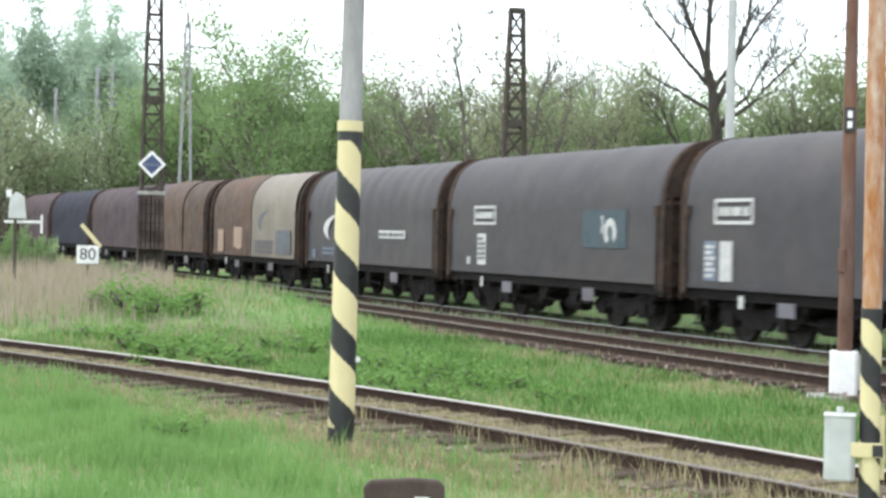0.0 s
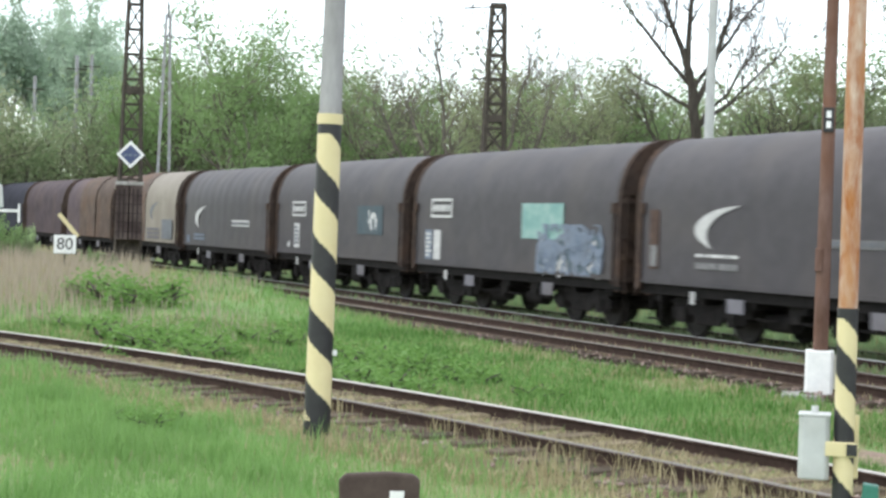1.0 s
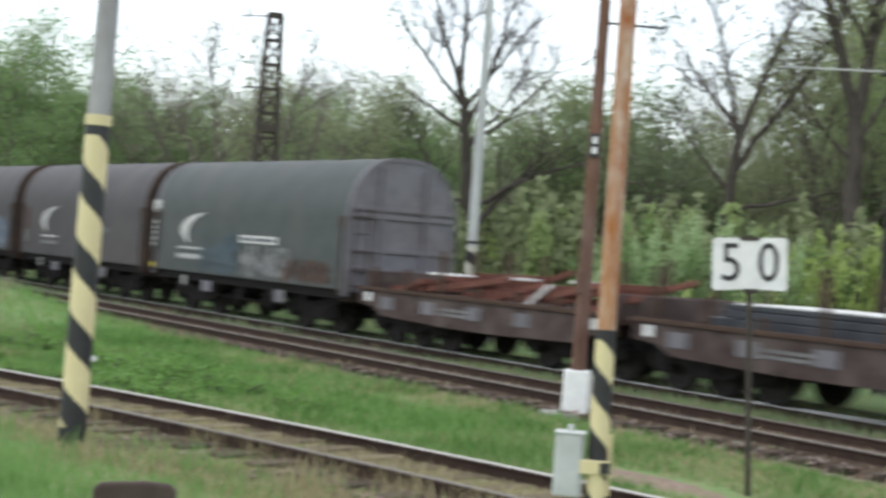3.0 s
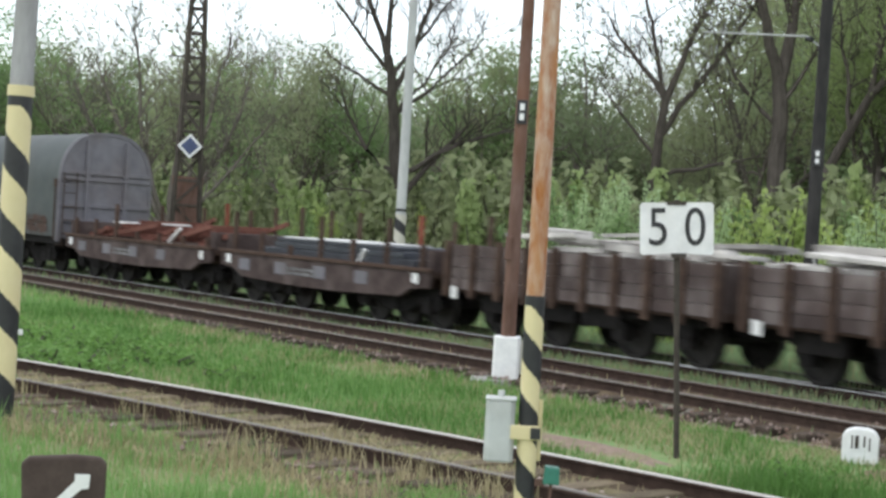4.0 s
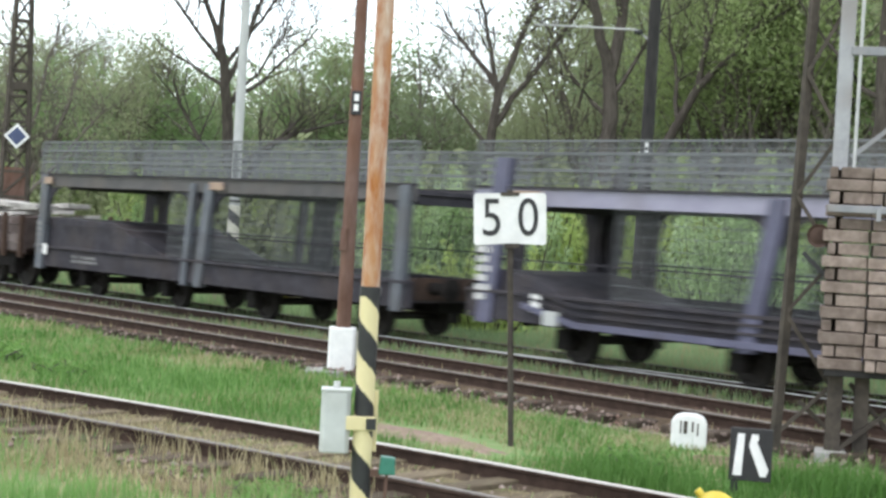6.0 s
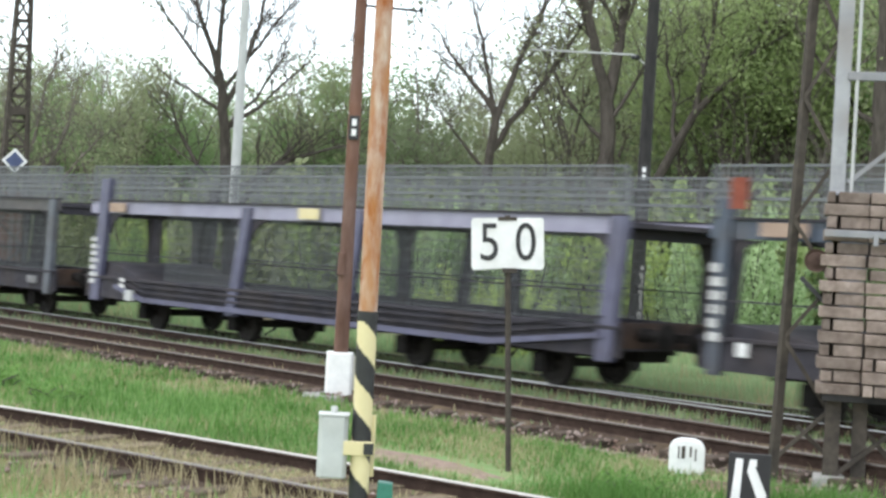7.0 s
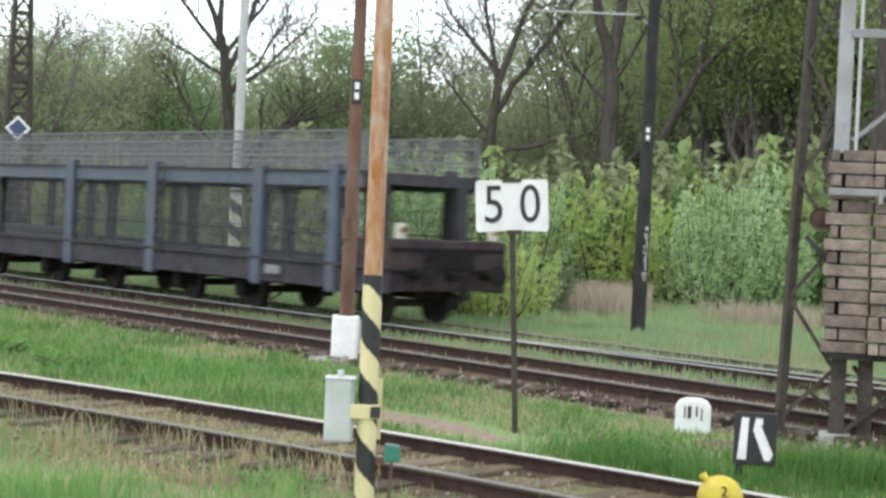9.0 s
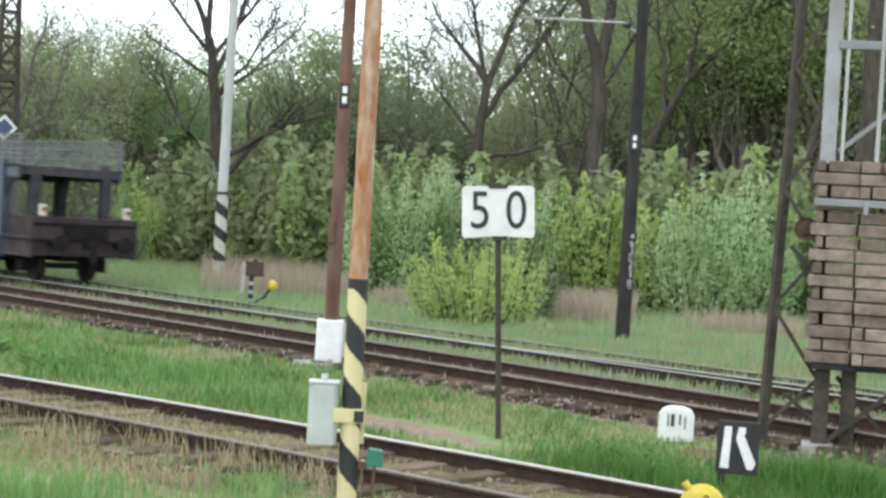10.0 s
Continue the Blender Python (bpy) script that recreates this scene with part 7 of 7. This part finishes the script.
def bush_kind(name, seed, height, width, leaf, leaves, size, label, upright_shoots=9):
    rng = random.Random(seed)
    s, c = Shape(), []
    for i in range(upright_shoots):
        a, r = rng.uniform(0, 6.28), width * 0.5 * math.sqrt(rng.random())
        h = height * rng.uniform(0.35, 1.0)
        p0 = Vector((r * 0.5 * math.cos(a), r * 0.5 * math.sin(a), -0.1))
        p1 = Vector((r * math.cos(a), r * math.sin(a), h))
        m = p0.lerp(p1, 0.5) + Vector((rng.gauss(0, 0.1), rng.gauss(0, 0.1), 0.1))
        s.tube([p0, m, p1], [0.03, 0.02, 0.008], 4, caps=False)
        for k in range(leaves // upright_shoots):
            u = rng.random() ** 0.7
            q = p0.lerp(p1, u)
            w = 0.05 + 0.20 * (1 - u) * width / 3
            c.append((q.x + rng.gauss(0, w), q.y + rng.gauss(0, w), max(0.05, q.z + rng.gauss(0, 0.15))))
    t = thing("bush", pose(0, 0, -500), label, "bush", "bushes along the wood's edge")
    tagged(part("stem", s, BARK, t), kind="stuff")
    v, tri = leaf_quads(c, size, rng)
    part("leaves", tri_mesh("leaves", v, tri, leaf), None, t)
    return t


def build_plants():
    kinds = {
        "leafy": tree_kind("leafy", 1, 12, LEAF_MID, 8200, 0.11, "spring-green leafy tree at the wood's edge", 0.2, 0.2),
        "leafy2": tree_kind("leafy2", 2, 12, LEAF_MID, 8600, 0.11, "full green tree in young leaf", 0.22, 0.16, spread=0.7),
        "olive": tree_kind("olive", 3, 12, LEAF_OLIVE, 8000, 0.095, "tree in thin brownish young leaf", 0.18, 0.22),
        "dark": tree_kind("dark", 4, 11, LEAF_DARK, 7600, 0.11, "dark olive tree with dense twigs", 0.22, 0.15, spread=0.75),
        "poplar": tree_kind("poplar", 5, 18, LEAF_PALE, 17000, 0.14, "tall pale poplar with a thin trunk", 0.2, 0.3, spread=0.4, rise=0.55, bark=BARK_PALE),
        "bare2": tree_kind("bare2", 9, 13, LEAF_OLIVE, 900, 0.09, "nearly leafless tree with a few buds", 0.26, 0.28, levels=5, spread=0.52, rise=0.32, cloud=0.25),
    }
    kinds["fresh"] = tree_kind("fresh", 51, 12, LEAF_FRESH, 12500, 0.075, "tree in bright yellow-green young leaf", 0.2, 0.2, spread=0.6, cloud=0.5)
    # both far kinds have haze painted into their leaves
    kinds["far"] = tree_kind("far", 21, 12, LEAF_HAZED, 3600, 0.17, "green tree deep in the wood", 0.2, 0.12, levels=3, spread=0.7, cloud=0.9)
    kinds["far2"] = tree_kind("far2", 22, 12, LEAF_HAZED_OLIVE, 3400, 0.17, "olive tree deep in the wood", 0.2, 0.12, levels=3, spread=0.7, cloud=0.9)
    bushes = {
        # undergrowth takes a bright leaf to imitate depth haze inside the wood
        "low": bush_kind("low", 16, 3.0, 3.8, LEAF_FRESH, 2300, 0.13, "green undergrowth under the trees", 14),
        "low2": bush_kind("low2", 17, 2.8, 3.8, LEAF_OLIVE, 2300, 0.13, "olive undergrowth under the trees", 14),
        "lime": bush_kind("lime", 11, 2.4, 3.0, LEAF_LIME, 3400, 0.07, "low yellow-green bush in fresh leaf", 26),
        "silver": bush_kind("silver", 12, 3.6, 3.4, LEAF_SILVER, 4000, 0.08, "silver-green poplar saplings growing beside the line", 26),
        "mid": bush_kind("mid", 13, 3.2, 3.6, LEAF_MID, 3800, 0.08, "green saplings and bushes at the wood's edge", 26),
        "darkb": bush_kind("darkb", 14, 2.6, 3.4, LEAF_DARK, 4200, 0.09, "dark shrub under the trees", 14),
    }
    rng = random.Random(77)

    def put(kind, yaw, dist, height=None, turn=None, table=kinds):
        x, y = spot(yaw, dist)
        c = copy_thing(table[kind], pose(x, y, ground_z(x, y), 0, 0, turn if turn is not None else rng.uniform(0, 360)))
        if height:
            k = height / {"leafy": 12, "leafy2": 12, "olive": 12, "dark": 11, "poplar": 18, "bare2": 13, "fresh": 12, "lime": 2.4, "silver": 3.6, "mid": 3.2, "darkb": 2.6, "far": 12, "far2": 12, "low": 3.0, "low2": 2.8}[kind]
            w = k ** 0.75 if table is kinds else k
            c.scale = (w, w, k)
        return c

    def tall(el, dist):
        return 2.34 + dist * math.tan(radians(el))

    # the trees that stand out, by bearing, distance and the height of their tops
    for kind, yaw, dist, el in (
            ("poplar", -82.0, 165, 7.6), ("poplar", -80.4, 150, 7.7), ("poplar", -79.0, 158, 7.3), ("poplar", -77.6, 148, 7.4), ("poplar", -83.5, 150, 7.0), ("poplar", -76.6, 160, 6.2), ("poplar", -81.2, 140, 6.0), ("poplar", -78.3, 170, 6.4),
            ("dark", -75.4, 118, 5.8), ("leafy2", -74.2, 112, 6.0), ("leafy", -72.3, 100, 7.4), ("leafy2", -71.2, 104, 6.4), ("leafy2", -73.2, 96, 5.4),
            ("leafy", -69.4, 110, 4.8), ("olive", -67.9, 104, 5.2), ("leafy", -66.6, 98, 5.0), ("bare2", -67.0, 98, 5.6), ("olive", -63.6, 88, 5.6),
            ("leafy", -62.3, 84, 5.3), ("bare2", -61.2, 96, 6.1), ("bare2", -60.3, 100, 6.1), ("dark", -58.7, 78, 5.8), ("olive", -59.9, 76, 5.6), ("leafy", -57.8, 74, 5.2),
            ("dark", -55.0, 72, 4.6), ("leafy", -53.6, 72, 5.8), ("olive", -52.2, 66, 6.0), ("leafy2", -51.0, 68, 6.2), ("dark", -49.3, 62, 6.3),
            ("olive", -46.0, 62, 4.2), ("olive", -45.0, 76, 5.6), ("olive", -48.0, 80, 5.2), ("bare2", -45.6, 84, 8.0), ("olive", -43.6, 66, 9.0), ("fresh", -39.4, 62, 8.6),
            ("fresh", -38.2, 66, 9.6), ("fresh", -36.6, 63, 10.5), ("olive", -35.3, 66, 11.0), ("fresh", -34.4, 60, 10.0), ("fresh", -37.6, 58, 9.6), ("fresh", -35.8, 57, 10.6), ("fresh", -35.0, 60, 9.5), ("fresh", -39.0, 68, 9.5), ("olive", -32.0, 55, 11.0), ("leafy", -30.4, 58, 11.0)):
        put(kind, yaw, dist, tall(el, dist))
    limbed_tree(-55.75, 60, 13.2, 0.27, (2, -14, 0.68), ((0.92, -50, 22, 4.0, 0.1), (1.0, -28, 8, 4.6, 0.12), (1.0, -4, 6, 4.8, 0.12), (0.84, 22, -6, 5.6, 0.12), (0.92, 36, 0, 4.4, 0.1), (0.76, 52, -8, 4.6, 0.1), (0.84, -70, 20, 3.0, 0.08),
                                                         (0.44, 32, 6, 3.6, 0.14), (0.46, 50, 26, 4.8, 0.11), (0.5, -62, 42, 3.8, 0.12), (0.38, -78, -12, 2.8, 0.06), (0.75, 46, -14, 3.4, 0.09)),
                "leafless tree forking low into long spreading limbs", seed=3)
    limbed_tree(-46.95, 60, 13.5, 0.24, (-2, 6, 0.58), ((1.0, -40, 8, 4.0, 0.12), (1.0, 14, 10, 5.6, 0.14), (0.84, 34, -6, 6.4, 0.13), (0.64, 72, 14, 4.6, 0.1), (1.0, -14, -6, 5.0, 0.1), (0.72, -52, 20, 3.2, 0.08)),
                "bare dark tree with upswept limbs and an arching low branch", LEAF_OLIVE, 500, 0.08, seed=8)
    limbed_tree(-42.6, 58, 15.5, 0.42, (0, 0, 0.54), ((1.0, -22, 4, 6.5, 0.22), (1.0, 9, -6, 7.0, 0.24), (0.86, -48, 20, 4.0, 0.1), (0.9, 40, -18, 4.0, 0.1)),
                "stout dark-trunked tree forking high, barely in leaf", LEAF_OLIVE, 1500, 0.08, seed=12)
    limbed_tree(-42.2, 58.6, 14.0, 0.24, (4, 24, 0.62), ((1.0, 38, 6, 5.6, 0.15), (1.0, 8, -4, 5.0, 0.12), (0.8, -6, -8, 4.5, 0.1)),
                "slender leaning tree beside the stout one", LEAF_OLIVE, 900, 0.08, seed=14)
    limbed_tree(-33.4, 50, 15.0, 0.36, (0, 2, 0.72), ((1.0, -20, 4, 5.5, 0.2), (1.0, 16, 0, 5.5, 0.2), (0.7, -50, 20, 4.0, 0.1), (0.8, 48, -14, 4.0, 0.1)),
                "thick dark trunk behind the tension mast", LEAF_FRESH, 1200, 0.08, seed=16)
    limbed_tree(-64.0, 66, 10.5, 0.26, (0, 0, 0.16), ((1.0, -46, 16, 7.2, 0.12), (1.0, -30, 10, 7.6, 0.12), (1.0, -14, 4, 8.4, 0.13), (1.0, 0, 4, 8.4, 0.13), (1.0, 15, -4, 8.4, 0.12), (1.0, 30, -10, 7.6, 0.12), (1.0, 48, -18, 6.4, 0.11)),
                "bare many-stemmed tree fanning out behind a mast", LEAF_OLIVE, 1600, 0.09, seed=18, bark=BARK_GREY)
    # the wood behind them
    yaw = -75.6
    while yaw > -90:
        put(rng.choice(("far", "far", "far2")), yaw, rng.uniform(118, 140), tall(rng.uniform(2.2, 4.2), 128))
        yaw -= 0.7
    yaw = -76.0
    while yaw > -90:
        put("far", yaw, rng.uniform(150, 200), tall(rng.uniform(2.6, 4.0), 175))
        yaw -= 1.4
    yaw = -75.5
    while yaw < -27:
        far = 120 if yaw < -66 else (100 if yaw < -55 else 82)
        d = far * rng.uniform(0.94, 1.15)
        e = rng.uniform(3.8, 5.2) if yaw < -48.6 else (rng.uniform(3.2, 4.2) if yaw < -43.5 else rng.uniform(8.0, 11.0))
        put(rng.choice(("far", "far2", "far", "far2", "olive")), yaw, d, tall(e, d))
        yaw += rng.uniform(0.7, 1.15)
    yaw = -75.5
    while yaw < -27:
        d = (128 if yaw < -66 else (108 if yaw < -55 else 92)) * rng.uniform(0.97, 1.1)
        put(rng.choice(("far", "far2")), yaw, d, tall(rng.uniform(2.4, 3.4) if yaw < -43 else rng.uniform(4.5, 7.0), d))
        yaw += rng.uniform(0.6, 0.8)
    # undergrowth
    yaw = -76.0
    while yaw < -29:
        for near, far_ in ((0.62, 0.72), (0.74, 0.88), (0.9, 1.0)):
            d = (112 if yaw < -66 else (86 if yaw < -57 else 66)) * rng.uniform(near, far_)
            kind = rng.choice(("low", "low", "low2", "low", "lime")) if near < 0.7 else rng.choice(("low", "low2", "low2"))
            x, y = spot(yaw, d)
            if y < 33 or (yaw > -57 and near < 0.7):
                continue
            put(kind, yaw + rng.uniform(-0.4, 0.4), d, rng.uniform(2.4, 4.2) * (1.0 if near < 0.7 else 1.25), table=bushes)
        yaw += 0.95
    # the bushes by the line
    # the dark shrub at -44.9 stands in for a shadowed gap between bushes
    for kind, yaw, dist, h in (("lime", -46.7, 34.5, 2.0), ("lime", -46.0, 35.2, 1.7), ("lime", -47.5, 35.6, 1.8), ("darkb", -44.9, 38.5, 1.7), ("mid", -50.6, 50, 3.2), ("mid", -49.4, 47, 3.8), ("silver", -49.9, 46, 3.6), ("silver", -48.4, 47, 3.9), ("silver", -47.4, 48, 3.9),
                               ("mid", -51.7, 56, 3.0), ("lime", -53.4, 60, 3.2), ("lime", -57.4, 62, 3.0), ("lime", -58.6, 64, 2.8), ("mid", -59.5, 60, 2.6),
                               ("silver", -45.9, 46, 3.6), ("lime", -44.6, 48, 3.2), ("mid", -43.3, 49, 3.4), ("lime", -42.4, 48, 3.7), ("lime", -41.4, 48, 3.9), ("mid", -40.6, 50, 3.6), ("lime", -40.0, 46, 2.8), ("silver", -38.5, 43.5, 3.2), ("silver", -37.8, 44.5, 4.2), ("silver", -37.0, 44.5, 3.5),
                               ("silver", -39.2, 45, 3.4), ("mid", -35.6, 48, 3.4), ("mid", -34.0, 49, 3.6), ("mid", -32.6, 47, 3.6)):
        put(kind, yaw, dist, h, table=bushes)
    # the low green growth on the near side, far along the siding
    for kind, yaw, dist, h in (("mid", -80.4, 55, 1.5), ("mid", -81.5, 53, 1.8), ("silver", -79.7, 58, 1.3), ("darkb", -80.0, 54, 0.9), ("mid", -77.6, 53, 0.75), ("darkb", -77.0, 55, 0.6), ("mid", -82.6, 56, 1.7)):
        put(kind, yaw, dist, h, table=bushes)
    # weeds in the verge
    weed = bush_kind("weed", 15, 0.46, 1.15, GRASS_WEED, 1100, 0.042, "low clump of nettles and weeds", 16)
    weed.name = "weed_clump"
    tagged(weed, category="weed", group="weed clumps in the verge")
    for yaw, dist, k in ((-76.3, 37, 2.0), (-75.6, 36, 1.7), (-77.2, 38, 1.5), (-71.5, 31, 1.2), (-70.9, 30, 1.0), (-67.7, 27, 1.2), (-66.9, 26, 1.2), (-66.1, 26.5, 1.1), (-65.2, 25.5, 1.0), (-64.0, 24.5, 1.0), (-61.5, 22.5, 0.8), (-75.2, 30, 1.4), (-74.2, 29, 1.3), (-76.3, 31, 1.3), (-73.3, 27.5, 1.1), (-75.8, 27, 1.0), (-67.9, 23.5, 1.3), (-67.1, 22.5, 1.2), (-68.7, 24.5, 1.0), (-66.2, 22, 0.9), (-77.5, 33, 1.2), (-71.0, 25, 0.9),
                         (-75.4, 18.6, 0.8), (-53.5, 13.2, 0.5), (-54.4, 13.3, 0.45), (-41.3, 16.5, 0.6)):
        x, y = spot(yaw, dist)
        c = copy_thing(weed, pose(x, y, ground_z(x, y), 0, 0, rng.uniform(0, 360)))
        c.scale = (k * 1.15, k * 1.15, k * 0.58)
    for t in (*kinds.values(), *bushes.values(), weed):
        for o in (*t.children_recursive, t):
            bpy.data.objects.remove(o)


build_grass()
build_plants()

motions()
